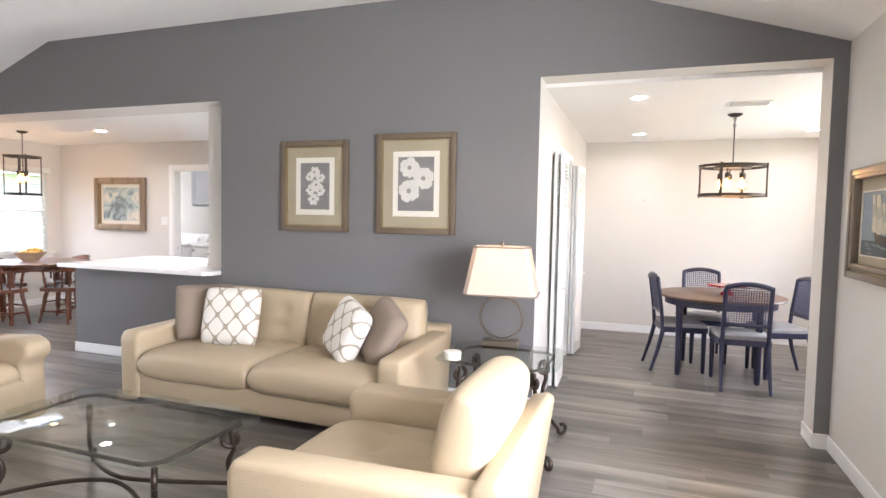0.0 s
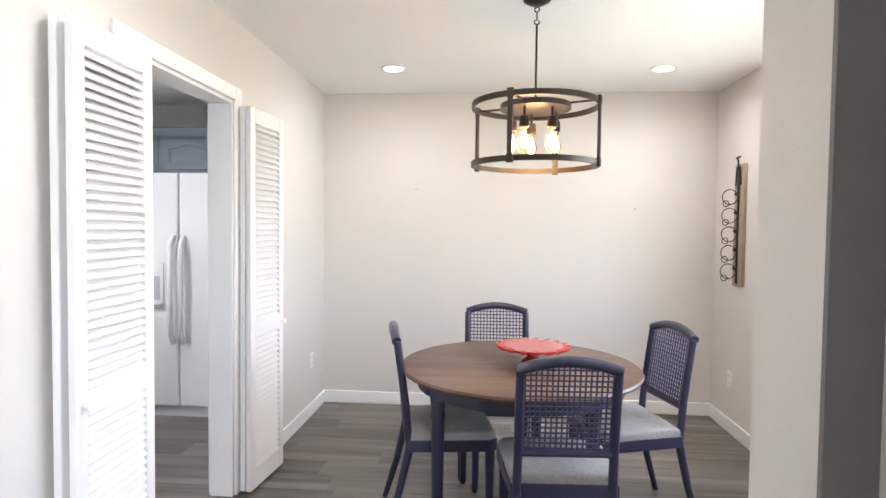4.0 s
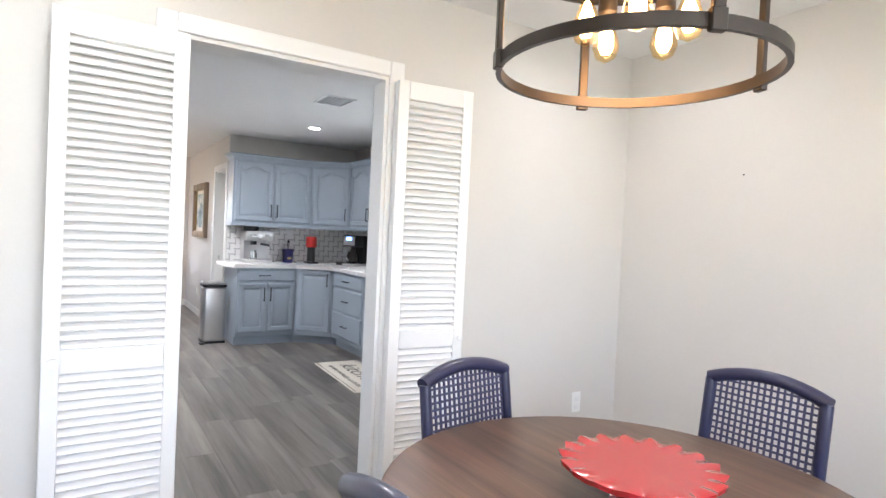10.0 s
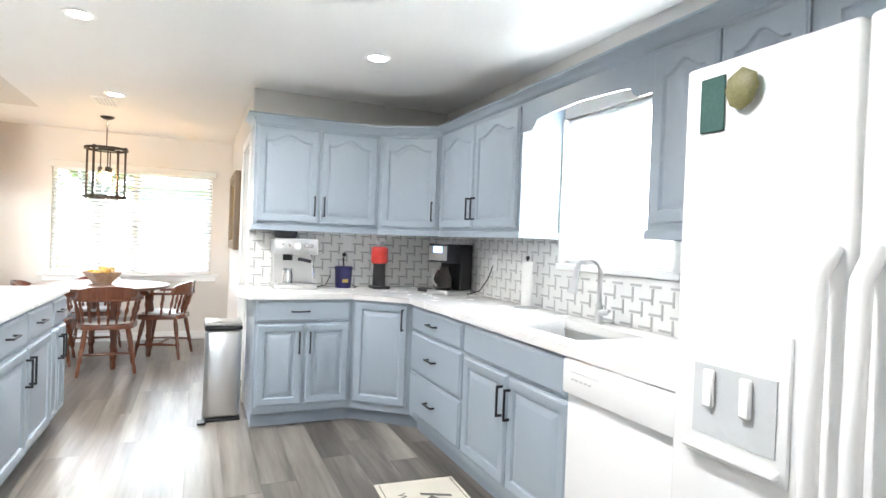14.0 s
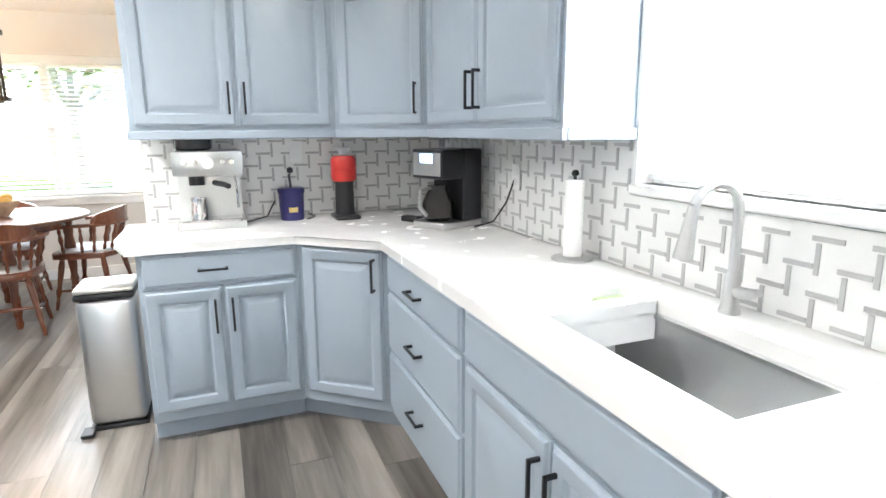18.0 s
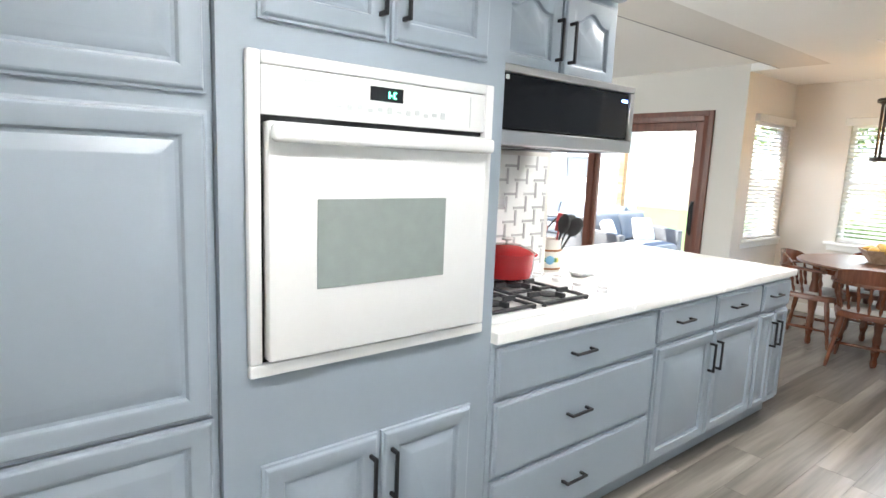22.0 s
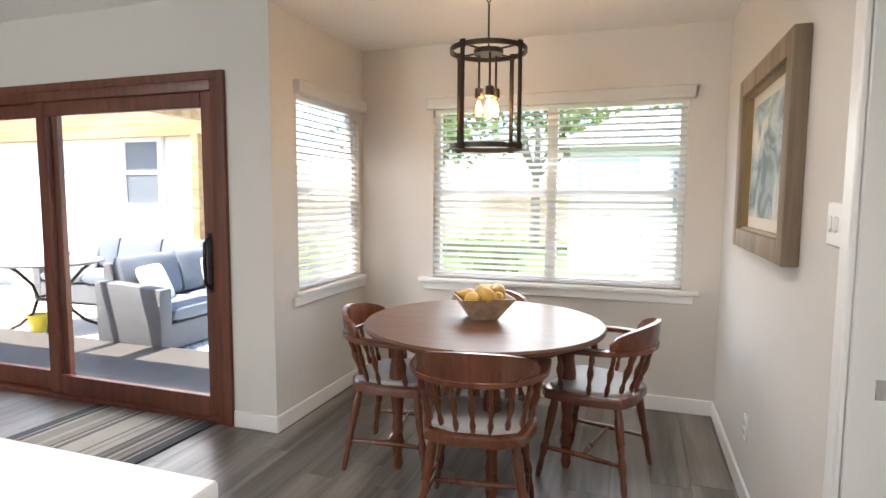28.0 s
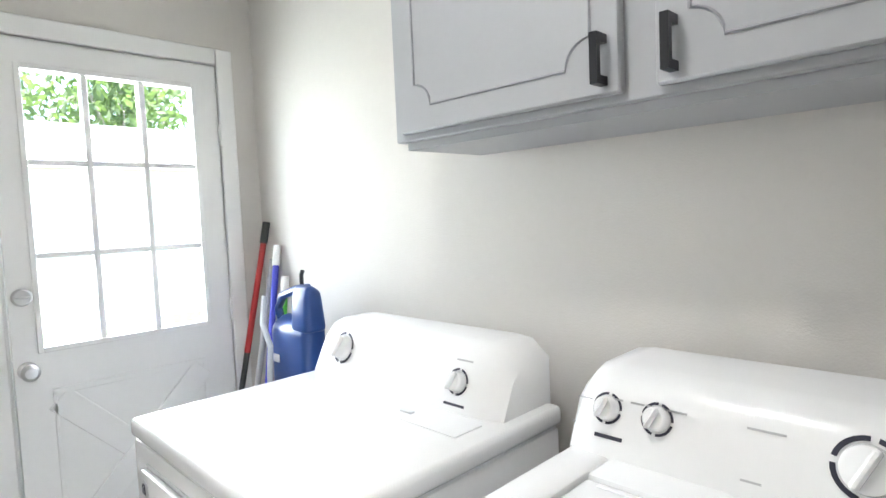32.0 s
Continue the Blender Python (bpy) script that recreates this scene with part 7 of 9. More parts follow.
def octagon(x0, x1, y0, y1, c):
    return [(x0 + c, y0), (x1 - c, y0), (x1, y0 + c), (x1, y1 - c), (x1 - c, y1), (x0 + c, y1), (x0, y1 - c), (x0, y0 + c)]


def scroll_leg(h2, out):
    """A curled iron leg in the x-z plane, leaning out to +x, its top at x = 0."""
    pts = []
    for k in range(15):
        a = math.pi * (0.15 + 1.75 * (1 - k / 14))
        q = 0.028 + 0.02 * k / 14
        pts.append((-0.012 + q * math.cos(a + 1.2), 0, h2 - 0.075 + q * math.sin(a + 1.2)))
    for k in range(1, 9):
        u = k / 8
        pts.append((0.028 + (out - 0.03) * (u ** 1.7) - 0.075 * math.sin(math.pi * u), 0, (h2 - 0.10) * (1 - u) + 0.055 * u))
    x, z = pts[-1][0], pts[-1][2]
    for k in range(1, 9):
        a = -math.pi / 2 * 0 + math.pi + 1.6 * math.pi * k / 8
        pts.append((x + 0.032 + 0.032 * math.cos(a), 0, max(z - 0.008 + 0.032 * math.sin(a), 0.014)))
    return tube(pts, 0.013, 8)


def glass_table(name, label, cx, cy, w2, d2, h2, cut):
    t2 = thing(name, label, "table", pose(cx, cy, 0))
    part("glass_top", prism(octagon(-w2 / 2, w2 / 2, -d2 / 2, d2 / 2, cut), h2 - 0.012, h2, 0.003, 2), M_TABLEGLASS, t2, "clear bevelled glass top")
    ix, iy = w2 / 2 - 0.13, d2 / 2 - 0.13
    part("top_frame", tube([(x, y, h2 - 0.022) for x, y in octagon(-ix - 0.05, ix + 0.05, -iy - 0.05, iy + 0.05, 0.06)], 0.0095, 8, closed=True), M_IRON, t2)
    for sx, sy in ((1, 1), (-1, 1), (-1, -1), (1, -1)):
        a = math.degrees(math.atan2(sy, sx))
        part("leg", scroll_leg(h2 - 0.03, 0.11), M_IRON, t2, at=pose(sx * ix, sy * iy, 0, 0, 0, a))
    for sx in (1, -1):
        pts = []
        for k in range(17):
            u = -1 + k / 8
            pts.append((u * (ix + 0.0), sx * (iy * abs(u) ** 1.6 + 0.02), 0.10 + 0.05 * (1 - u * u)))
        part("stretcher", tube(pts, 0.011, 8), M_IRON, t2)
    return t2


glass_table("coffee_table", "glass-topped coffee table on scrolled dark iron legs", -1.87, 2.26, 1.22, 0.74, 0.44, 0.09)
glass_table("end_table", "glass-topped end table on scrolled dark iron legs", -0.34, 3.74, 0.74, 0.64, 0.58, 0.07)

# table lamp
M_SHADEFAB = mat("linen_lamp_shade", (0.75, 0.66, 0.56), 0.9, bump=0.3, bscale=400)
nt = M_SHADEFAB.node_tree
pb = nt.nodes["Principled BSDF"]
trl, mxs = nt.nodes.new("ShaderNodeBsdfTranslucent"), nt.nodes.new("ShaderNodeMixShader")
trl.inputs["Color"].default_value = (0.72, 0.6, 0.52, 1)
mxs.inputs[0].default_value = 0.4
nt.links.new(pb.outputs[0], mxs.inputs[1])
nt.links.new(trl.outputs[0], mxs.inputs[2])
nt.links.new(mxs.outputs[0], nt.nodes["Material Output"].inputs["Surface"])
M_NICKEL = mat("antique_nickel", (0.2, 0.17, 0.14), 0.35, metal=0.9, var=0.15, scale=14)
lp = thing("table_lamp", "table lamp with metal ring base and square linen shade", "lamp", pose(-0.42, 3.98, 0.58, 0, 0, 6) @ Matrix.Scale(1.08, 4))
part("foot", boxes((-0.11, 0.11, -0.055, 0.055, 0, 0.035), bevel=0.004), M_NICKEL, lp)
bm = bmesh.new()
band = []
for k in range(48):
    c2, s2 = math.cos(2 * math.pi * k / 48), math.sin(2 * math.pi * k / 48)
    band.append([bm.verts.new((r2 * c2, y2, r2 * s2)) for r2, y2 in ((0.126, -0.024), (0.138, -0.024), (0.14, 0.0), (0.138, 0.024), (0.126, 0.024))])
for a, b in zip(band, band[1:] + band[:1]):
    for k in range(5):
        bm.faces.new((a[k], b[k], b[(k + 1) % 5], a[(k + 1) % 5]))
part("ring", bm, M_NICKEL, lp, at=(0, 0, 0.172))
part("neck", lathe([(0.012, 0.29), (0.012, 0.40), (0.02, 0.405), (0.02, 0.45), (0.012, 0.455)], 14), M_NICKEL, lp)
bm = bmesh.new()
rows = []
for hx, hy, z in ((0.222, 0.155, 0.325), (0.168, 0.112, 0.62), (0.163, 0.108, 0.62), (0.217, 0.151, 0.325)):
    rows.append([bm.verts.new((x, y, z)) for x, y in octagon(-hx, hx, -hy, hy, 0.03)])
for a, b in zip(rows, rows[1:] + rows[:1]):
    for k in range(8):
        bm.faces.new((a[k], a[(k + 1) % 8], b[(k + 1) % 8], b[k]))
sh = part("shade", bm, M_SHADEFAB, lp, "pale linen shade with rolled trim")
for hx, hy, z in ((0.224, 0.157, 0.328), (0.17, 0.114, 0.617)):
    part("trim_band", tube([(x, y, z) for x, y in octagon(-hx, hx, -hy, hy, 0.03)], 0.005, 6, closed=True), M_TAUPE, sh)
part("finial", lathe([(0.004, 0.60), (0.004, 0.625), (0.012, 0.632), (0.009, 0.648), (0, 0.655)], 12), M_NICKEL, lp)
part("shade_spider", boxes((-0.166, 0.166, -0.003, 0.003, 0.605, 0.611), (-0.003, 0.003, -0.11, 0.11, 0.605, 0.611)), M_NICKEL, lp)
part("bulb", lathe([(0.012, 0.45), (0.016, 0.47), (0.03, 0.50), (0.032, 0.52), (0.02, 0.545), (0, 0.552)], 14), glow("lamp_bulb", (1.0, 0.72, 0.42), 6.0), lp)
lamp("table_lamp_glow", "POINT", pose(-0.42, 3.98, 1.14), 5.5, (1.0, 0.74, 0.5), 0.035)
cs = thing("coaster_stack", "stack of round cream stone coasters", "coasters", pose(-0.60, 3.50, 0.58))
for k in range(4):
    part("coaster", lathe([(0.05, 0.012 * k), (0.052, 0.012 * k + 0.003), (0.052, 0.012 * k + 0.009), (0.05, 0.012 * k + 0.011), (0, 0.012 * k + 0.011)], 28), M_IVORY, cs)

# curtained window
w = thing("window_5", "white living room window behind a curtain", "window", kind="structure")
part("window_frame", boxes((LE + 0.05, LE + 0.1, EW0, EW0 + 0.05, 0.75, 2.1), (LE + 0.05, LE + 0.1, EW1 - 0.05, EW1, 0.75, 2.1), (LE + 0.05, LE + 0.1, EW0 + 0.05, EW1 - 0.05, 0.75, 0.8), (LE + 0.05, LE + 0.1, EW0 + 0.05, EW1 - 0.05, 2.05, 2.1), (LE + 0.05, LE + 0.1, 1.4, 1.45, 0.8, 2.05)), M_TRIM, w)
for a, b in ((EW0 + 0.05, 1.4), (1.45, EW1 - 0.05)):
    gp = part("pane", boxes((LE + 0.07, LE + 0.074, a, b, 0.8, 2.05)), M_GLASS, w)
    gp.visible_shadow = False
M_CURTAIN = mat("grey_woven_curtain", (0.33, 0.3, 0.265), 0.9, bump=0.3, bscale=300)
n, l = M_CURTAIN.node_tree.nodes, M_CURTAIN.node_tree.links
tc, bt = n.new("ShaderNodeTexCoord"), n.new("ShaderNodeTexBrick")
mp = n.new("ShaderNodeMapping")
mp.inputs["Rotation"].default_value = (radians(90), 0, radians(90))
bt.inputs["Scale"].default_value, bt.inputs["Mortar Size"].default_value = 18.0, 0.05
bt.offset = 0.0
bt.inputs["Color1"].default_value, bt.inputs["Color2"].default_value, bt.inputs["Mortar"].default_value = (0.3, 0.27, 0.235, 1), (0.36, 0.325, 0.285, 1), (0.6, 0.57, 0.52, 1)
l.new(tc.outputs["Object"], mp.inputs["Vector"])
l.new(mp.outputs[0], bt.inputs["Vector"])
l.new(bt.outputs["Color"], n["Principled BSDF"].inputs["Base Color"])
cu = thing("window_curtain", "floor-length grey curtain with a small woven check", "curtain")
bm = bmesh.new()
N = 70
cols = []
for k in range(N + 1):
    y = 2.50 + 0.62 * k / N
    col = []
    for z, amp in ((0.02, 1.0), (0.8, 0.95), (1.7, 0.85), (2.28, 0.6)):
        x = LE - 0.075 + 0.04 * amp * math.sin(k * 2 * math.pi / 12.5) + 0.008 * math.sin(k * 0.9 + z)
        col.append((x, y + 0.02 * (1 - z / 2.3) * math.sin(k * 0.21), z))
    cols.append([[bm.verts.new(q) for q in col], [bm.verts.new((q[0] + 0.004, q[1], q[2])) for q in col]])
for a, b in zip(cols, cols[1:]):
    for s2 in (0, 1):
        for j in range(3):
            bm.faces.new((a[s2][j], b[s2][j], b[s2][j + 1], a[s2][j + 1]))
part("cloth", bm, M_CURTAIN, cu, smooth=80)
part("curtain_rod", tube([(LE - 0.075, 0.1, 2.30), (LE - 0.075, 3.18, 2.30)], 0.012, 10), M_BLACK, cu)
part("rod_finial", lathe([(0.012, 0), (0.022, 0.012), (0.026, 0.03), (0.012, 0.05), (0, 0.055)], 14), M_BLACK, cu, at=pose(LE - 0.075, 3.17, 2.30, -90))
for y in (0.3, 3.1):
    part("rod_bracket", boxes((LE - 0.08, LE, y - 0.008, y + 0.008, 2.275, 2.29)), M_BLACK, cu)

# fireplace
rnd = random.Random(11)
M_STONE = mat("stacked_limestone", (0.42, 0.37, 0.32), 0.85, var=0.16, scale=9, bump=0.7, bscale=45, obvar=0.42)
M_MORTAR = mat("stone_mortar", (0.3, 0.28, 0.26), 0.95, bump=0.5)
ch2 = structure("chimney_breast", boxes((-7., -5.06, LS - 0.16, LS - 0.03, 0, 2.44)), M_MORTAR, "stacked limestone chimney breast", "fireplace")
stones = []
z = 0.0
while z < 2.9:
    h2 = rnd.choice((0.09, 0.11, 0.13))
    x = -6.995
    while x < -5.07:
        w2 = min(rnd.uniform(0.16, 0.42), -5.06 - x)
        top = 2.44 + (x + 7.0) * 0.42
        if not (-6.51 < x + w2 and x < -5.23 and z + h2 > 0.42 and z < 1.14) and z + h2 < top and w2 > 0.05 and len(stones) < 290:
            d2 = rnd.uniform(-0.008, 0.016)
            stones.append(part("stone", boxes((x + 0.004, x + w2 - 0.004, LS - 0.03, LS + d2, z + 0.004, z + h2 - 0.004), bevel=0.004), M_STONE, ch2, smooth=None))
        x += w2
    z += h2
fp = thing("fireplace_insert", "black glass-fronted fireplace insert", "fireplace")
part("surround", boxes((-6.49, -6.41, LS - 0.03, LS + 0.02, 0.44, 1.12), (-5.33, -5.25, LS - 0.03, LS + 0.02, 0.44, 1.12), (-6.41, -5.33, LS - 0.03, LS + 0.02, 1.03, 1.12), (-6.41, -5.33, LS - 0.03, LS + 0.02, 0.44, 0.52), bevel=0.004), M_BLACK, fp)
part("glass_front", boxes((-6.41, -5.33, LS - 0.02, LS - 0.005, 0.52, 1.03)), mat("black_fire_glass", (0.01, 0.01, 0.011), 0.08), fp)
M_BEAM = wood("rustic_cedar_beam", (0.16, 0.07, 0.03), (0.36, 0.18, 0.08), 0.6, 0, 1.0)
mn = thing("mantel_shelf", "rustic reddish timber mantel beam", "mantel")
part("beam", boxes((-6.83, -5.16, LS - 0.02, LS + 0.18, 1.465, 1.55), bevel=0.008, seg=2), M_BEAM, mn)
for x, s2 in ((-5.95, 1.0), (-6.16, 0.85)):
    j = thing("metal_jar", "rounded mercury-glass jar on the mantel", "jar", pose(x, LS + 0.08, 1.55))
    part("body", lathe([(0.05 * s2, 0), (0.07 * s2, 0.03), (0.082 * s2, 0.09 * s2), (0.07 * s2, 0.15 * s2), (0.045 * s2, 0.17 * s2), (0.05 * s2, 0.185 * s2), (0.04 * s2, 0.185 * s2)], 24), M_NICKEL, j)

# carved armchairs by the fire
M_FLORAL = mat("faded_floral_upholstery", (0.42, 0.3, 0.22), 0.9, var=0.45, scale=14, bump=0.3)


def carved_chair(label, m):
    """Faces -y; the floor under the seat is its origin."""
    c = thing("carved_armchair", label, "armchair", m, "carved armchairs by the fireplace")
    part("seat", boxes((-0.27, 0.27, -0.26, 0.24, 0.36, 0.47), bevel=0.035, seg=3), M_FLORAL, c, "faded floral seat")
    part("seat_rail", boxes((-0.28, 0.28, -0.265, 0.26, 0.30, 0.365), bevel=0.01), M_MAPLE, c)
    for sx in (-1, 1):
        part("front_leg", lathe([(0.014, 0), (0.02, 0.05), (0.027, 0.28), (0.03, 0.31)], 12), M_MAPLE, c, at=(sx * 0.25, -0.235, 0))
        part("rear_leg", tube([(sx * 0.25, 0.33, 0), (sx * 0.25, 0.26, 0.30), (sx * 0.245, 0.27, 0.5), (sx * 0.24, 0.36, 0.96)], 0.02, 8), M_MAPLE, c)
        part("arm", tube([(sx * 0.25, 0.31, 0.68), (sx * 0.285, 0.1, 0.68), (sx * 0.29, -0.16, 0.67), (sx * 0.285, -0.23, 0.655)], 0.022, 8), M_MAPLE, c)
        part("arm_post", tube([(sx * 0.27, -0.1, 0.36), (sx * 0.29, -0.14, 0.55), (sx * 0.29, -0.18, 0.66)], 0.019, 8), M_MAPLE, c)
        part("side_panel", boxes((sx * 0.272 - 0.006, sx * 0.272 + 0.006, -0.08, 0.27, 0.45, 0.665)), M_FLORAL, c)
    part("back_pad", boxes((-0.21, 0.21, -0.03, 0.03, -0.23, 0.23), bevel=0.02, seg=3), M_FLORAL, c, at=pose(0, 0.30, 0.70, -11))
    part("top_rail", tube([(-0.24, 0.36, 0.955), (0, 0.37, 0.985), (0.24, 0.36, 0.955)], 0.022, 8), M_MAPLE, c)
    part("lower_rail", tube([(-0.24, 0.285, 0.47), (0.24, 0.285, 0.47)], 0.018, 8), M_MAPLE, c)


carved_chair("carved wooden armchair with faded floral upholstery by the wall", pose(-6.55, 0.72, 0, 0, 0, 70))
carved_chair("carved wooden armchair with floral back before the fireplace", pose(-6.35, 0.06, 0, 0, 0, 135))

# ---------- laundry ----------
structure("floor_laundry", boxes((NW, KW - 0.08, NN + 0.06, LN, -0.006, 0.0)), mat("tile_grout", (0.5, 0.49, 0.47), 0.9), "white tiled laundry floor", "floor")
M_TILE = mat("white_floor_tile", (0.74, 0.73, 0.71), 0.22, var=0.05, scale=5, obvar=0.03)
structure("ceiling_laundry", boxes((NW, KW - 0.08, NN + 0.12, LN, H - 0.004, H)), M_CEIL, "white laundry ceiling", "ceiling")

# back door
d = thing("door_1", "white nine-pane back door with crossbuck lower panel", "door", kind="structure")
dx0, dx1 = NW - 0.02, NW + 0.022
gy, gz = [7.44, 7.625, 7.815, 8.0], [0.985, 1.30, 1.618, 1.932]
part("leaf", boxes((dx0, dx1, ED0 + 0.012, gy[0], 0.03, EDT - 0.012), (dx0, dx1, gy[3], ED1 - 0.012, 0.03, EDT - 0.012), (dx0, dx1, gy[0], gy[3], 0.03, gz[0]), (dx0, dx1, gy[0], gy[3], gz[3], EDT - 0.012)), M_TRIM, d)
for k in (1, 2):
    part("muntin", boxes((dx0 + 0.005, dx1 + 0.004, gy[k] - 0.011, gy[k] + 0.011, gz[0], gz[3]), bevel=0.004), M_TRIM, d)
    part("muntin", boxes((dx0 + 0.006, dx1 + 0.003, gy[0], gy[3], gz[k] - 0.011, gz[k] + 0.011), bevel=0.004), M_TRIM, d)
for a in range(3):
    for b in range(3):
        gp = part("pane", boxes((dx0 + 0.018, dx0 + 0.022, gy[a] + 0.006, gy[a + 1] - 0.006, gz[b] + 0.006, gz[b + 1] - 0.006)), M_GLASS, d)
        gp.visible_shadow = False
part("glazing_bead", boxes((dx1, dx1 + 0.008, gy[0] - 0.018, gy[0], gz[0] - 0.018, gz[3] + 0.018), (dx1, dx1 + 0.008, gy[3], gy[3] + 0.018, gz[0] - 0.018, gz[3] + 0.018), (dx1, dx1 + 0.008, gy[0], gy[3], gz[0] - 0.018, gz[0]), (dx1, dx1 + 0.008, gy[0], gy[3], gz[3], gz[3] + 0.018), bevel=0.002), M_TRIM, d)
for y0, z0, y1, z1 in ((7.46, 0.82, 7.98, 0.83), (7.46, 0.25, 7.98, 0.25), (7.46, 0.25, 7.46, 0.82), (7.98, 0.25, 7.98, 0.82)):
    part("panel_moulding", boxes((dx1, dx1 + 0.006, min(y0, y1) - 0.006, max(y0, y1) + 0.006, min(z0, z1) - 0.006, max(z0, z1) + 0.006), bevel=0.002), M_TRIM, d)
L = math.hypot(0.50, 0.53)
ang = math.degrees(math.atan2(0.53, 0.50))
for s2 in (1, -1):
    part("cross_rail", boxes((dx1, dx1 + 0.007 + 0.001 * s2, -L / 2, L / 2, -0.045, 0.045), bevel=0.003), M_TRIM, d, at=pose(0, 7.72, 0.535, s2 * ang))
part("kick_board", boxes((dx1, dx1 + 0.012, ED0 + 0.02, ED1 - 0.02, 0.035, 0.20), bevel=0.004), M_TRIM, d)
part("sweep", boxes((dx0, dx1 + 0.01, ED0 + 0.012, ED1 - 0.012, 0.004, 0.03)), M_BLACK, d, "black rubber door sweep")
part("threshold", boxes((NW - 0.14, NW + 0.05, ED0, ED1, 0.0, 0.012), bevel=0.003), M_BLACK, d, "dark metal threshold")
bolt = part("deadbolt", lathe([(0.03, 0), (0.03, 0.012), (0.024, 0.018), (0, 0.02)], 24), M_STEEL, d, "brushed steel deadbolt", at=pose(dx1, 7.39, 1.165, 0, 90))
part("thumb_turn", boxes((-0.004, 0.004, -0.02, 0.02, 0.018, 0.034), bevel=0.003), M_STEEL, bolt)
part("door_knob", lathe([(0.03, 0), (0.03, 0.006), (0.012, 0.012), (0.012, 0.03), (0.027, 0.042), (0.028, 0.055), (0.018, 0.066), (0, 0.068)], 24), M_STEEL, d, "round satin steel knob", at=pose(dx1, 7.39, 0.915, 0, 90))
for z in (0.3, 1.02, 1.75):
    part("hinge", tube([(dx1 + 0.006, ED1 - 0.008, z - 0.045), (dx1 + 0.006, ED1 - 0.008, z + 0.045)], 0.006, 8), M_TRIM, d)
part("door_frame", boxes((NW - 0.14, NW, ED0 - 0.002, ED0 + 0.01, 0, EDT), (NW - 0.14, NW, ED1 - 0.01, ED1 + 0.002, 0, EDT), (NW - 0.14, NW, ED0 + 0.01, ED1 - 0.01, EDT - 0.01, EDT + 0.002)), M_TRIM, d)

M_GREYINK = mat("pale_grey_panel_print", (0.45, 0.45, 0.46), 0.5)
M_DARKINK = mat("dark_panel_print", (0.03, 0.03, 0.05), 0.4)


def console(parent, x0, x1, front_y, back_y):
    """A rounded control panel leaning back at the rear of the machine."""
    sec = [(front_y, 0.0), (front_y + 0.042, 0.118), (front_y + 0.07, 0.15), (front_y + 0.105, 0.16), (back_y, 0.16), (back_y, 0.0)]
    bm = bmesh.new()
    rows = []
    n2 = 16
    for k in range(n2 + 1):
        u = -1 + 2 * k / n2
        cut = max(0.0, (abs(u) - 0.8) / 0.2)
        x = (x0 + x1) / 2 + u * (x1 - x0) / 2
        s2 = 1 - 0.28 * cut ** 2.2
        rows.append([bm.verts.new((x, front_y + (y - front_y) * (1 if z == 0 else 1) + 0.02 * cut ** 2 * (1 if y < back_y else 0), z * s2)) for y, z in sec])
    for a, b in zip(rows, rows[1:]):
        for j in range(len(sec)):
            i2 = (j + 1) % len(sec)
            bm.faces.new((a[j], a[i2], b[i2], b[j]))
    bm.faces.new(rows[0])
    bm.faces.new(rows[-1][::-1])
    return part("control_panel", bm, M_WHITE, parent, smooth=50)


LEAN = math.degrees(math.atan2(0.042, 0.118))


def on_panel(front_y, x, z):
    """A place on the leaning face of a panel, its z axis pointing out of the face."""
    return pose(x, front_y + z * 0.042 / 0.118 - 0.0015, 0.92 + z, 90 - LEAN, 0, 0)


def dial(parent, front_y, x, z, r2, marks=True):
    m = on_panel(front_y, x, z)
    k = part("dial", lathe([(r2 * 0.92, 0), (r2 * 0.86, 0.016), (r2 * 0.7, 0.02), (0, 0.02)], 28), M_WHITE, parent, at=m)
    part("grip", boxes((-r2 * 0.17, r2 * 0.17, -r2 * 0.86, r2 * 0.86, 0.018, 0.034), bevel=0.004), M_WHITE, k, at=pose(0, 0, 0, 0, 0, -25))
    if marks:
        bm = bmesh.new()
        for q in range(28):
            if q % 7 == 6:
                continue
            a0, a1 = 2 * math.pi * q / 28, 2 * math.pi * (q + 1) / 28
            bm.faces.new([bm.verts.new((rr * math.cos(a), rr * math.sin(a), 0.0006)) for rr, a in ((r2 * 1.02, a0), (r2 * 1.22, a0), (r2 * 1.22, a1), (r2 * 1.02, a1))])
        part("scale_ring", bm, M_DARKINK, k, "dark printed scale ring", smooth=None)
    return k


def bar(parent, front_y, x, z, w2, h2, material, name="print"):
    part(name, boxes((-w2 / 2, w2 / 2, -h2 / 2, h2 / 2, 0.0, 0.0008)), material, parent, at=on_panel(front_y, x, z), smooth=None)


def emblem(parent, x, y, z):
    e = part("emblem", lathe([(0.026, 0), (0.026, 0.001), (0, 0.001)], 28), M_GREYINK, parent, "round printed sticker", at=pose(x, y, z, 90))
    part("emblem_mark", boxes((-0.01, 0.01, -0.011, 0.004, 0.001, 0.0018)), M_DARKINK, e)
    part("emblem_arch", tube([(0.008 * math.cos(math.pi * q / 8), 0.004 + 0.009 * math.sin(math.pi * q / 8), 0.0015) for q in range(9)], 0.0015, 5), M_DARKINK, e)


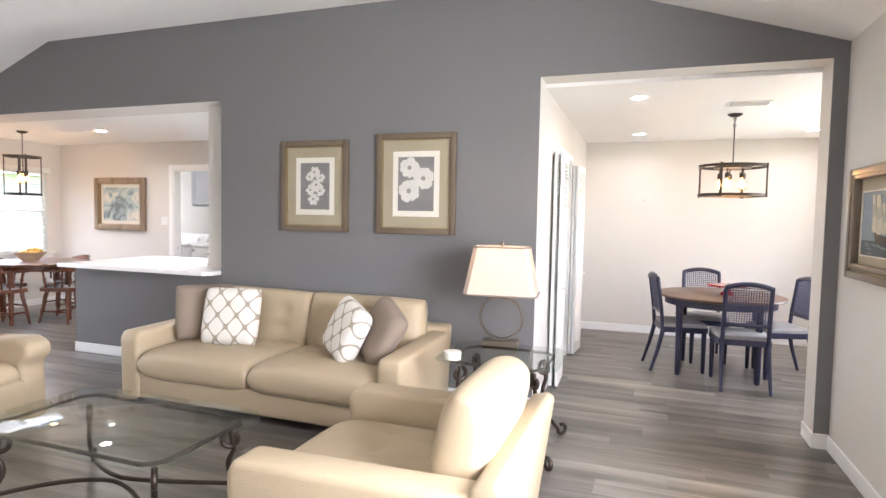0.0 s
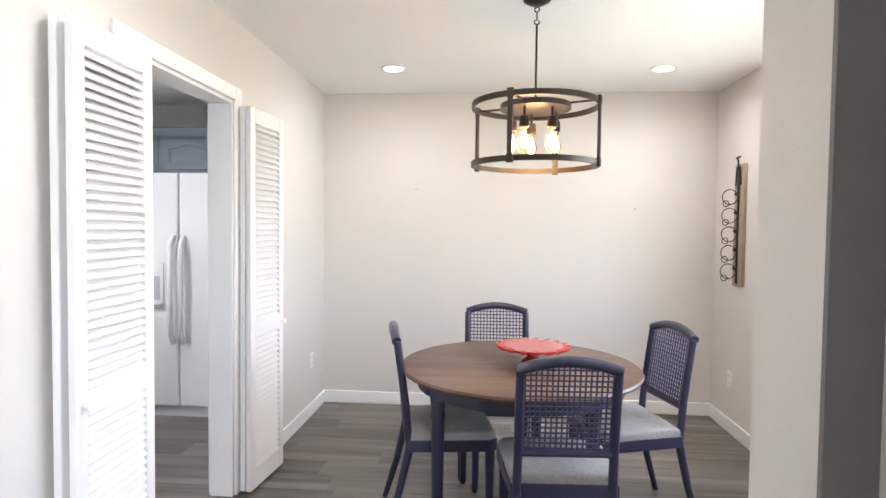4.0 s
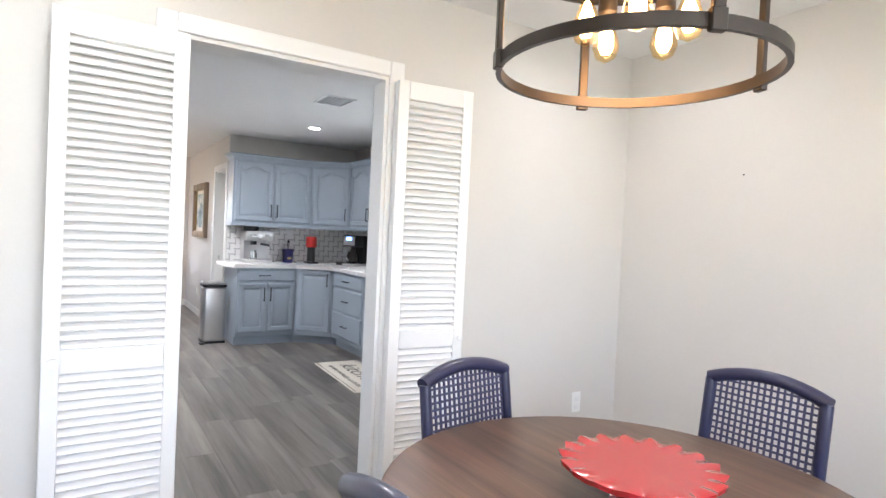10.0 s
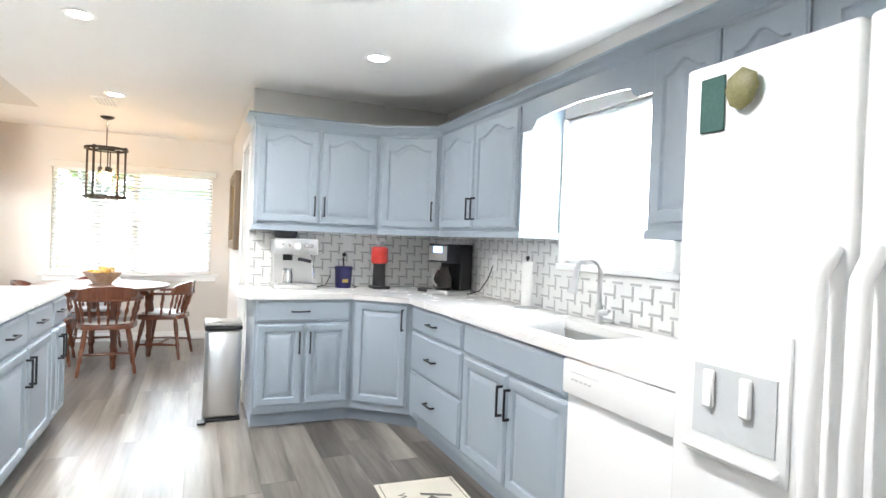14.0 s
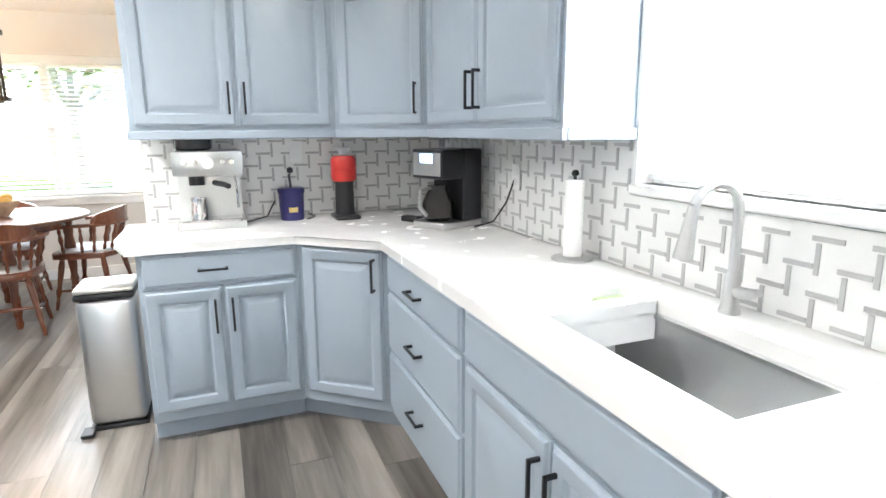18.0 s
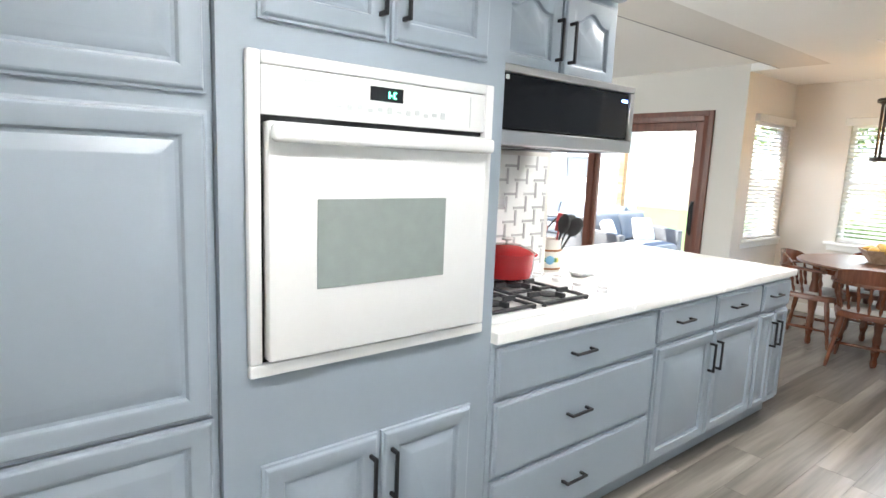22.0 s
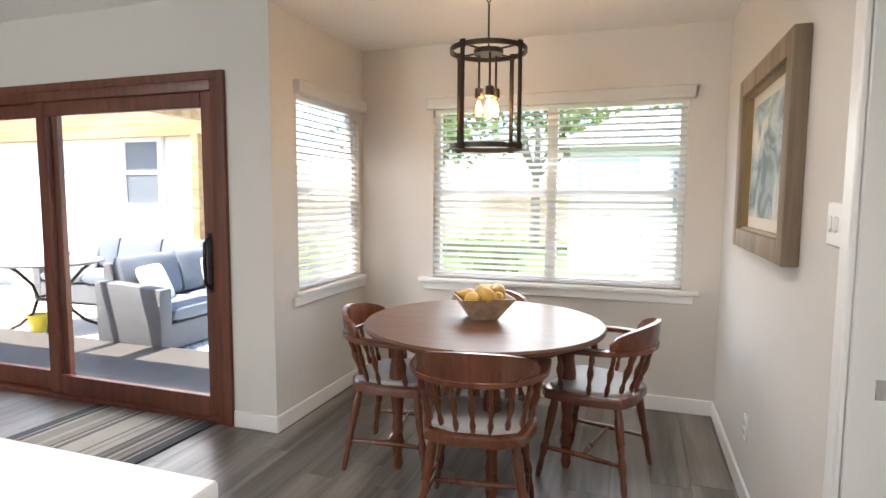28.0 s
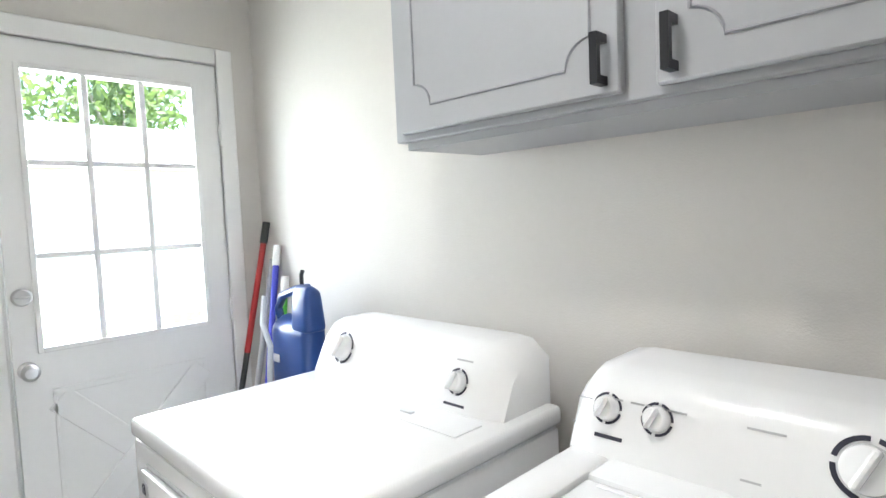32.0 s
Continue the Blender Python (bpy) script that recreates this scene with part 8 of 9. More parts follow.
# dryer
dy = thing("dryer", "white front-loading tumble dryer", "dryer")
X0, X1, FY = -7.27, -6.50, 7.46
part("cabinet", boxes((X0 + 0.004, X1 - 0.004, FY + 0.006, 8.16, 0.02, 0.875), bevel=0.01, seg=2), M_WHITE, dy)
part("top", boxes((X0, X1, FY, 8.17, 0.878, 0.925), bevel=0.014, seg=3), M_WHITE, dy)
dd = part("door", boxes((X0 + 0.10, X1 - 0.13, FY - 0.012, FY + 0.006, 0.22, 0.83), bevel=0.006, seg=2), M_WHITE, dy)
part("door_seam", tube([(X0 + 0.10, FY + 0.004, 0.835), (X1 - 0.20, FY + 0.004, 0.835), (X1 - 0.15, FY + 0.004, 0.815), (X1 - 0.125, FY + 0.004, 0.76), (X1 - 0.125, FY + 0.004, 0.22)], 0.004, 6), M_SHADE, dy)
part("handle", boxes((X0 + 0.115, X0 + 0.14, FY - 0.034, FY - 0.010, 0.60, 0.70), bevel=0.008, seg=2), M_WHITE, dd)
emblem(dy, X0 + 0.125, FY - 0.0125, 0.79)
part("lint_screen", boxes((X0 + 0.36, X1 - 0.06, 7.865, 7.950, 0.924, 0.928), bevel=0.001), M_WHITE, dy)
part("lint_grip", boxes((X0 + 0.50, X0 + 0.54, 7.895, 7.910, 0.928, 0.934), bevel=0.002), M_SHADE, dy)
CF = 7.97
cp = console(dy, X0 - 0.012, X1 - 0.035, CF, 8.17)
cp.location.z = 0.92
dial(dy, CF, -7.134, 0.088, 0.038)
dial(dy, CF, -6.670, 0.072, 0.026)
bar(dy, CF, -6.670, 0.022, 0.065, 0.006, M_DARKINK, "maker_mark")
bar(dy, CF, -6.659, 0.12, 0.05, 0.004, M_GREYINK)

# washer
ws = thing("washer", "white top-loading washing machine with closed lid", "washing machine")
X0, X1, FY = -6.36, -5.73, 7.46
part("cabinet", boxes((X0 + 0.004, X1 - 0.004, FY + 0.006, 8.21, 0.02, 0.885), bevel=0.01, seg=2), M_WHITE, ws)
for x0, x1, y0, y1 in ((X0, X0 + 0.085, FY, 8.22), (X1 - 0.085, X1, FY, 8.22), (X0 + 0.085, X1 - 0.085, FY, FY + 0.06), (X0 + 0.085, X1 - 0.085, 7.895, 8.22)):
    part("top_panel", boxes((x0, x1, y0, y1, 0.888, 0.928), bevel=0.008, seg=2), M_WHITE, ws)
part("lid_well", boxes((X0 + 0.08, X1 - 0.08, FY + 0.05, 7.905, 0.87, 0.90)), M_SHADE, ws)
ld = part("lid", boxes((X0 + 0.09, X1 - 0.09, FY + 0.066, 7.889, 0.90, 0.926), bevel=0.01, seg=3), M_WHITE, ws)
part("lid_grip", boxes((X0 + 0.26, X1 - 0.26, FY + 0.055, FY + 0.075, 0.915, 0.924), bevel=0.004), M_BLACK, ld, "dark finger recess at the lid edge")
part("lid_rib", boxes((X0 + 0.12, X1 - 0.12, 7.865, 7.877, 0.925, 0.929), bevel=0.002), M_WHITE, ld)
emblem(ws, X0 + 0.05, FY + 0.0055, 0.835)
CF = 7.97
cp = console(ws, X0 - 0.008, X1 - 0.075, CF, 8.22)
cp.location.z = 0.92
dial(ws, CF, -6.29, 0.09, 0.024)
dial(ws, CF, -6.195, 0.09, 0.024)
dial(ws, CF, -5.895, 0.088, 0.038)
bar(ws, CF, -6.281, 0.042, 0.055, 0.007, M_DARKINK, "maker_mark")
for x, z, w2 in ((-5.90, 0.122, 0.04), (-5.81, 0.124, 0.07), (-5.81, 0.119, 0.05), (-5.63, 0.12, 0.03), (-5.65, 0.112, 0.035), (-5.47, 0.125, 0.025), (-5.47, 0.108, 0.03), (-5.53, 0.124, 0.03), (-5.53, 0.119, 0.04), (-5.95, 0.1, 0.03), (-5.86, 0.12, 0.02), (-5.855, 0.112, 0.02), (-5.655, 0.033, 0.03), (-5.46, 0.038, 0.03), (-5.445, 0.031, 0.025), (-5.965, 0.055, 0.008)):
    bar(ws, CF, -6.36 + (x - (0.32 if x > -5.7 else 0.29) + 6.26) * 1.125, min(z, 0.108), w2, 0.0035, M_GREYINK)
for k in range(6):
    bar(ws, CF, -5.933 + 0.018 * k, 0.028, 0.007, 0.004, M_DARKINK, "status_light")
text("START", 0.014, on_panel(CF, -5.789, 0.052), ws, M_GREYINK)
part("start_button", lathe([(0.013, 0), (0.013, 0.004), (0.011, 0.006), (0, 0.006)], 20), M_DARKINK, ws, "dark round start button", at=on_panel(CF, -5.789, 0.03))

# wall cabinets
def routed(w2, h2):
    """A flat door face with a routed line that steps in at its corners; lies in x-z, front at y = -0.02."""
    i, c = 0.055, 0.05
    pts = []
    for cx, cz, a0 in ((i, i, 90), (w2 - i, i, 180), (w2 - i, h2 - i, 270), (i, h2 - i, 0)):
        for k in range(7):
            a = radians(a0 - 90 * k / 6)
            pts.append((cx + c * math.cos(a), -0.0205, cz + c * math.sin(a)))
    return tube(pts, 0.0032, 5, closed=True)


# darker than the door paint: the groove's shade is put into this colour
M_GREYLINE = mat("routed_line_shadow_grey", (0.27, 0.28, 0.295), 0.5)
for x0, x1, doors in ((-6.825, -5.72, ((0.04, 0.60, "r"), (0.66, 1.08, "l"))), (-5.70, -5.22, ((0.04, 0.44, "l"),))):
    c = thing("laundry_wall_cabinet", "grey painted wall cabinet with routed doors and black pulls", "cabinet", pose(x0, 7.975, 1.56))
    w2 = x1 - x0
    part("body", boxes((0, w2, 0, LN - 7.975, 0, 0.87), bevel=0.003), M_GREYCAB, c)
    part("underside_rail", boxes((0.02, w2 - 0.02, 0.02, LN - 7.995, -0.018, 0)), M_GREYCAB, c)
    for a, b, side in doors:
        dr = part("door", boxes((0, b - a, -0.02, 0, 0, 0.86), bevel=0.004), M_GREYCAB, c, at=(a, -0.001, 0.015))
        # no groove is cut; a thin bar in the shade colour draws it
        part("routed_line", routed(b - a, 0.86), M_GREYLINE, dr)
        hx = b - a - 0.03 if side == "r" else 0.03
        part("pull", boxes((hx - 0.007, hx + 0.007, -0.055, -0.043, 0.015, 0.10), (hx - 0.007, hx + 0.007, -0.043, -0.02, 0.015, 0.03), (hx - 0.007, hx + 0.007, -0.043, -0.02, 0.085, 0.10)), M_BLACK, dr, "black bar pull")

# white cabinet beside the back door
c = thing("meter_cabinet", "small white wall cabinet beside the back door", "cabinet", pose(NW, 6.80, 1.46))
part("body", boxes((0, 0.10, 0, 0.30, 0, 0.62), bevel=0.004), M_TRIM, c)
part("door", boxes((0.10, 0.116, 0.012, 0.288, 0.012, 0.608), bevel=0.005, seg=2), M_TRIM, c)

# brooms in the corner
for label, x, top, foot, col, col2 in (("mop with red and black handle leaning in the corner", -8.04, 1.38, (-8.04, 7.96), (0.42, 0.03, 0.03), (0.03, 0.03, 0.03)), ("broom with blue plastic handle leaning in the corner", -7.96, 1.28, (-7.80, 8.0), (0.05, 0.06, 0.5), (0.75, 0.75, 0.75)), ("duster with green and white handle leaning in the corner", -7.91, 1.15, (-7.74, 8.04), (0.12, 0.62, 0.09), (0.78, 0.78, 0.78)), ("mop with plain grey metal handle leaning in the corner", -8.0, 1.22, (-7.92, 7.98), (0.35, 0.35, 0.36), (0.3, 0.3, 0.31))):
    b = thing("broom", label, "broom")
    f2 = Vector((foot[0], foot[1], 0.08))
    t2 = Vector((x, 8.26, top))
    for nm, a, e, q, cc in (("lower_handle", 0, 0.58, 0.0125, col2 if "red" in label or "green" in label else col), ("upper_handle", 0.58, 0.93, 0.0135, col), ("grip", 0.93, 1.0, 0.017, (0.03, 0.03, 0.03) if "red" in label else col2)):
        part(nm, tube([f2.lerp(t2, a), f2.lerp(t2, e)], q, 10), mat("handle_plastic", cc, 0.4), b)
    part("head", boxes((-0.12, 0.12, -0.03, 0.03, 0.0, 0.09), bevel=0.015, seg=2), mat("mop_fibre", (0.45, 0.45, 0.46), 0.95, bump=0.8, bscale=120), b, at=pose(foot[0], foot[1], 0, 0, 0, 30))

# blue hand vacuum standing behind the dryer
M_VBLUE = mat("blue_plastic", (0.015, 0.05, 0.19), 0.3, var=0.04)
v = thing("steam_mop", "blue upright steam mop with looped handle", "vacuum", pose(-7.60, 8.14, 0, 0, 0, 0))
part("head", boxes((-0.15, 0.15, -0.10, 0.08, 0, 0.07), bevel=0.025, seg=2), M_VBLUE, v)
part("pole", tube([(-0.02, 0.0, 0.05), (-0.06, 0.03, 0.80)], 0.018, 10), M_STEEL, v)
part("body", slab([(-0.055, 0.74), (0.045, 0.74), (0.05, 0.98), (0.03, 1.04), (-0.05, 1.0)], -0.15, 0.10, 0.03, 3), M_VBLUE, v)
part("tank", slab([(-0.05, 0.98), (0.045, 0.98), (0.03, 1.13), (-0.02, 1.16), (-0.04, 1.12)], 0.0, 0.11, 0.022, 3), M_VBLUE, v)
part("loop_handle", tube([(-0.13, 0, 0.96), (-0.16, 0, 1.05), (-0.12, 0, 1.10), (-0.02, 0, 1.13), (0.06, 0, 1.14)], 0.016, 8), M_VBLUE, v)
part("hose", tube([(-0.17, -0.05, 1.10), (-0.16, -0.07, 1.0), (-0.10, -0.075, 0.92), (-0.12, -0.075, 0.80), (-0.15, -0.06, 0.72)], 0.011, 8), M_SHADE, v, "pale grey hose")
part("cord_hook", tube([(0.02, 0, 1.15), (0.02, 0, 1.185), (0.03, 0, 1.20)], 0.008, 8), M_BLACK, v)
part("badge", boxes((-0.12, -0.07, -0.062, -0.056, 0.86, 0.89), bevel=0.002), M_WHITE, v, "oval white maker badge")

# shelf unit
s = thing("shelf_unit", "black metal shelf unit with stored boxes", "shelf", pose(-5.66, 7.86, 0))
for x in (0, 0.33):
    for y in (0, 0.36):
        part("post", boxes((x, x + 0.025, y, y + 0.025, 0, 1.29)), M_BLACK, s)
part("top", boxes((0, 0.355, 0, 0.385, 1.29, 1.31), bevel=0.003), M_BLACK, s)
for z in (0.15, 0.6, 1.0):
    part("shelf_frame", boxes((0.025, 0.33, 0, 0.02, z - 0.02, z), (0.025, 0.33, 0.365, 0.385, z - 0.02, z), (0, 0.025, 0.025, 0.36, z - 0.02, z), (0.33, 0.355, 0.025, 0.36, z - 0.02, z)), M_BLACK, s)
    part("shelf_board", boxes((0.0, 0.355, 0.0, 0.385, z, z + 0.012)), M_BLACK, s)
b = thing("storage_box", "dark grey box with pale lettering bars on the shelf", "box", pose(-5.625, 7.87, 1.012))
part("carton", boxes((0, 0.28, 0, 0.3, 0, 0.16), bevel=0.004), mat("dark_grey_card", (0.05, 0.052, 0.06), 0.6), b)
for k in range(4):
    part("print_bar", boxes((-0.001, 0.0, 0.04 + 0.03 * k, 0.055 + 0.03 * k, 0.03, 0.12 - 0.01 * (k % 2))), M_SHADE, b)

# ---------- sliding door and patio ----------
sd = thing("door_2", "red mahogany framed sliding glass door, closed", "door", kind="structure")
fx0, fx1 = NC[0] - 0.10, NC[0] + 0.016
part("door_frame", boxes((fx0, fx1, SD0, SD0 + 0.10, 0, SDT), (fx0, fx1, SD1 - 0.10, SD1, 0, SDT), (fx0, fx1, SD0 + 0.10, SD1 - 0.10, SDT - 0.11, SDT), bevel=0.006, seg=2), M_REDWOOD, sd)
part("casing_bead", boxes((fx1, fx1 + 0.008, SD0, SD0 + 0.05, 0, SDT), (fx1, fx1 + 0.008, SD1 - 0.05, SD1, 0, SDT), (fx1, fx1 + 0.008, SD0 + 0.05, SD1 - 0.05, SDT - 0.05, SDT), bevel=0.002), M_REDWOOD, sd)
part("track", boxes((NC[0] - 0.14, fx1, SD0 + 0.10, SD1 - 0.10, -0.006, 0.03), bevel=0.004), M_REDWOOD, sd)
for nm, y0, y1, x0 in (("fixed_leaf", SD0 + 0.10, 2.50, NC[0] - 0.09), ("sliding_leaf", 2.37, SD1 - 0.10, NC[0] - 0.045)):
    lf = part(nm, boxes((x0, x0 + 0.042, y0, y0 + 0.085, 0.03, SDT - 0.11), (x0, x0 + 0.042, y1 - 0.085, y1, 0.03, SDT - 0.11), (x0, x0 + 0.042, y0 + 0.085, y1 - 0.085, 0.03, 0.16), (x0, x0 + 0.042, y0 + 0.085, y1 - 0.085, SDT - 0.2, SDT - 0.11), bevel=0.004), M_REDWOOD, sd)
    gp = part("pane", boxes((x0 + 0.018, x0 + 0.024, y0 + 0.085, y1 - 0.085, 0.16, SDT - 0.2)), M_GLASS, lf)
    gp.visible_shadow = False
    if nm == "sliding_leaf":
        part("handle", tube([(x0 + 0.04, y1 - 0.045, 0.82), (x0 + 0.085, y1 - 0.045, 0.86), (x0 + 0.092, y1 - 0.045, 0.98), (x0 + 0.085, y1 - 0.045, 1.10), (x0 + 0.04, y1 - 0.045, 1.14)], 0.011, 10), M_BLACK, lf, "black pull handle")
        part("handle_plate", boxes((x0 + 0.042, x0 + 0.048, y1 - 0.062, y1 - 0.028, 0.80, 1.16), bevel=0.002), M_BLACK, lf)

# striped rug
rg = thing("striped_rug", "woven rug striped in browns, cream and black", "rug", pose(-6.62, 3.28, 0.0, 0, 0, -2))
tones = [(0.035, 0.033, 0.036), (0.095, 0.08, 0.065), (0.2, 0.18, 0.15), (0.135, 0.12, 0.1), (0.05, 0.045, 0.04), (0.26, 0.235, 0.2)]
yarn = [mat("rug_yarn", c, 0.95, var=0.15, scale=30, bump=0.6, bscale=250) for c in tones]
rnd = random.Random(5)
order = [(0.07, 0), (0.012, 2), (0.03, 0)]
while sum(a for a, b in order) < 0.80:
    order.append((rnd.choice((0.012, 0.02, 0.03, 0.05)), rnd.choice((1, 2, 3, 4, 5, 2, 3))))
order += [(0.03, 0), (0.012, 2), (0.09, 0)]
y = -0.47
for w2, k in order:
    w2 = min(w2, 0.47 - y)
    if w2 > 0.003:
        part("stripe", boxes((-0.38, 0.38, y, y + w2, 0.0, 0.009)), yarn[k], rg, smooth=None)
    y += w2

structure("patio_slab", boxes((-11.2, NC[0] - 0.14, -4.2, 4.1, -0.16, -0.10)), M_CONC, "pale concrete patio slab", "patio")
orug = thing("outdoor_rug", "grey and white patterned outdoor rug", "rug")
part("weave", boxes((-9.6, -7.2, 1.95, 3.7, -0.10, -0.092)), lattice("outdoor_rug_print", (0.55, 0.56, 0.57), (0.22, 0.25, 0.3)), orug)

M_WICKER = mat("grey_wicker", (0.12, 0.125, 0.135), 0.7, var=0.2, scale=40, bump=1.0, bscale=150)
M_OUTCUSH = mat("blue_grey_outdoor_cushion", (0.13, 0.15, 0.18), 0.9, bump=0.3, var=0.06)
M_OUTWHITE = mat("white_outdoor_pillow", (0.7, 0.7, 0.68), 0.9)


def patio_sofa(label, m, w2, seats):
    """Faces -y; stands on the slab."""
    s = thing("wicker_sofa", label, "sofa", m, "wicker patio seats")
    hw = w2 / 2
    part("base", boxes((-hw, hw, -0.38, 0.38, 0.03, 0.28), bevel=0.012), M_WICKER, s)
    for sx in (-1, 1):
        x0, x1 = sorted((sx * hw, sx * (hw - 0.14)))
        part("arm", slab([(-0.39, 0.02), (0.38, 0.02), (0.40, 0.66), (0.2, 0.66), (-0.39, 0.62)], x0 - 0.002, x1 + 0.002, 0.015, 2), M_WICKER, s)
    part("back", slab([(0.24, 0.2), (0.40, 0.2), (0.46, 0.82), (0.36, 0.82)], -hw + 0.14, hw - 0.14, 0.02, 2), M_WICKER, s)
    sw = (w2 - 0.29) / seats
    for k in range(seats):
        cx = -hw + 0.145 + (k + 0.5) * sw
        part("seat_cushion", pad(sw, 0.66, 0.16, n=12), M_OUTCUSH, s, at=(cx, -0.08, 0.36))
        part("back_cushion", pad(sw, 0.46, 0.17, n=12), M_OUTCUSH, s, at=pose(cx, 0.25, 0.66, 76))
    for sx in (-1, 1):
        part("scatter_pillow", pad(0.4, 0.4, 0.14, n=10, power=0.5), M_OUTWHITE, s, "white scatter pillow", at=pose(sx * (hw - 0.42), 0.08, 0.60, 66, 0, -sx * 18))


patio_sofa("grey wicker patio loveseat with blue-grey cushions", pose(-9.14, 1.68, -0.10, 0, 0, 180), 1.75, 2)
patio_sofa("long grey wicker patio sofa against the white wall", pose(-10.25, -0.5, -0.10, 0, 0, 90), 2.6, 3)

t = thing("patio_table", "round dark iron patio table with curved legs", "table", pose(-8.74, 0.08, -0.10))
part("tabletop", lathe([(0.0, 0.735), (0.5, 0.735), (0.515, 0.742), (0.515, 0.755), (0.5, 0.765), (0, 0.765)], 48), mat("slate_table_top", (0.12, 0.115, 0.11), 0.5, var=0.2), t)
for k in range(4):
    a = math.pi / 4 + k * math.pi / 2
    part("leg", tube([(r2 * math.cos(a), r2 * math.sin(a), z) for r2, z in ((0.40, 0.735), (0.30, 0.66), (0.17, 0.50), (0.13, 0.36), (0.18, 0.2), (0.30, 0.08), (0.42, 0.02))], 0.018, 8), M_IRON, t)
part("leg_ring", tube([(0.14 * math.cos(2 * math.pi * k / 24), 0.14 * math.sin(2 * math.pi * k / 24), 0.36) for k in range(24)], 0.014, 8, closed=True), M_IRON, t)
ln = thing("lantern", "small white house-shaped lantern on the patio table", "lantern", pose(-8.86, -0.02, 0.665))
part("body", boxes((-0.06, 0.06, -0.06, 0.06, 0, 0.10), bevel=0.006), M_TRIM, ln)
part("roof", lathe([(0.09, 0.10), (0.085, 0.11), (0.02, 0.19), (0, 0.2)], 4), M_SHADE, ln)
yp = thing("flower_pot", "yellow plastic flower pot on the patio", "pot", pose(-8.62, 0.02, -0.10))
part("pot", lathe([(0.07, 0), (0.10, 0.16), (0.11, 0.16), (0.11, 0.19), (0.095, 0.19), (0.085, 0.15), (0, 0.15)], 24), mat("yellow_plastic", (0.75, 0.62, 0.05), 0.4), yp)

# white wing of the house beyond the patio
wing = thing("house_wing", "white painted house wing beyond the patio", "house")
part("wall", boxes((-11.25, -10.85, -4.2, 0.4, -0.16, 2.75)), M_SIDING, wing)
wn2 = part("window", boxes((-10.86, -10.80, -1.15, -1.07, 1.18, 2.24), (-10.86, -10.80, -0.45, -0.37, 1.18, 2.24), (-10.86, -10.80, -1.07, -0.45, 1.18, 1.26), (-10.86, -10.80, -1.07, -0.45, 2.16, 2.24), (-10.86, -10.82, -1.07, -0.45, 1.69, 1.74)), M_TRIM, wing)
part("pane", boxes((-10.85, -10.83, -1.07, -0.45, 1.26, 2.16)), mat("dark_window_glass", (0.16, 0.18, 0.2), 0.08), wn2)
part("wing_south", boxes((-10.85, NC[0] - 0.14, -4.4, -4.2, -0.16, 2.75)), M_SIDING, wing)

M_PINE = wood("patio_pine", (0.3, 0.16, 0.07), (0.55, 0.34, 0.18), 0.6, 1, 0.8)
pr = thing("patio_roof", "open pine pergola roof over the patio", "roof")
part("beam", boxes((-10.85, -10.70, -4.2, 1.55, 2.22, 2.42)), M_PINE, pr)
part("beam", boxes((-10.70, NC[0] - 0.14, 1.42, 1.55, 2.22, 2.42)), M_PINE, pr)
part("ledger", boxes((NC[0] - 0.20, NC[0] - 0.14, -4.2, 1.42, 2.22, 2.42)), M_PINE, pr)
part("post", boxes((-10.62, -10.50, 0.42, 0.54, -0.10, 2.22), bevel=0.006), M_PINE, pr)
for y0 in (0.9, -3.9):
    part("rafter", boxes((-10.70, NC[0] - 0.20, y0, y0 + 0.05, 2.42, 2.56)), M_PINE, pr)
part("fascia", boxes((-10.9, -10.70, -4.2, 0.40, 2.42, 2.60)), M_PINE, pr)

# garden shed and greenery
M_SHEDROOF = mat("grey_green_roof_shingle", (0.22, 0.23, 0.22), 0.9, var=0.15)
sh = thing("garden_shed", "white garden shed with hipped grey roof", "shed", pose(-16.0, 0, 0))
part("wall", boxes((-3.0, 0.0, 4.85, 13.0, -0.16, 2.42)), M_SIDING, sh)
bm = bmesh.new()
q = [bm.verts.new(p) for p in ((0.35, 4.45, 2.42), (0.35, 13.4, 2.42), (-3.4, 13.4, 2.42), (-3.4, 4.45, 2.42), (-1.5, 5.9, 3.25), (-1.5, 12.0, 3.25))]
for f in ((0, 1, 5, 4), (1, 2, 5), (2, 3, 4, 5), (3, 0, 4), (3, 2, 1, 0)):
    bm.faces.new([q[i] for i in f])
part("roof", bm, M_SHEDROOF, sh, smooth=None)
part("gutter", boxes((0.34, 0.42, 4.45, 13.4, 2.36, 2.44)), M_TRIM, sh)
dr = part("door", boxes((0.0, 0.04, 5.1, 6.08, -0.1, 2.08)), M_TRIM, sh)
part("door_frame", boxes((0.0, 0.06, 5.0, 5.1, -0.1, 2.18), (0.0, 0.06, 6.08, 6.18, -0.1, 2.18), (0.0, 0.06, 5.1, 6.08, 2.08, 2.18)), M_SHADE, sh)
part("window", boxes((0.0, 0.05, 6.8, 7.6, 1.1, 1.9)), mat("shed_window_glass", (0.2, 0.22, 0.24), 0.1), sh)

M_LEAF = mat("tree_leaves", (0.12, 0.16, 0.09), 0.7, var=0.35, scale=3)
nt = M_LEAF.node_tree
trl, mxs = nt.nodes.new("ShaderNodeBsdfTranslucent"), nt.nodes.new("ShaderNodeMixShader")
trl.inputs["Color"].default_value = (0.16, 0.26, 0.06, 1)
mxs.inputs[0].default_value = 0.5
nt.links.new(nt.nodes["Principled BSDF"].outputs[0], mxs.inputs[1])
nt.links.new(trl.outputs[0], mxs.inputs[2])
nt.links.new(mxs.outputs[0], nt.nodes["Material Output"].inputs["Surface"])
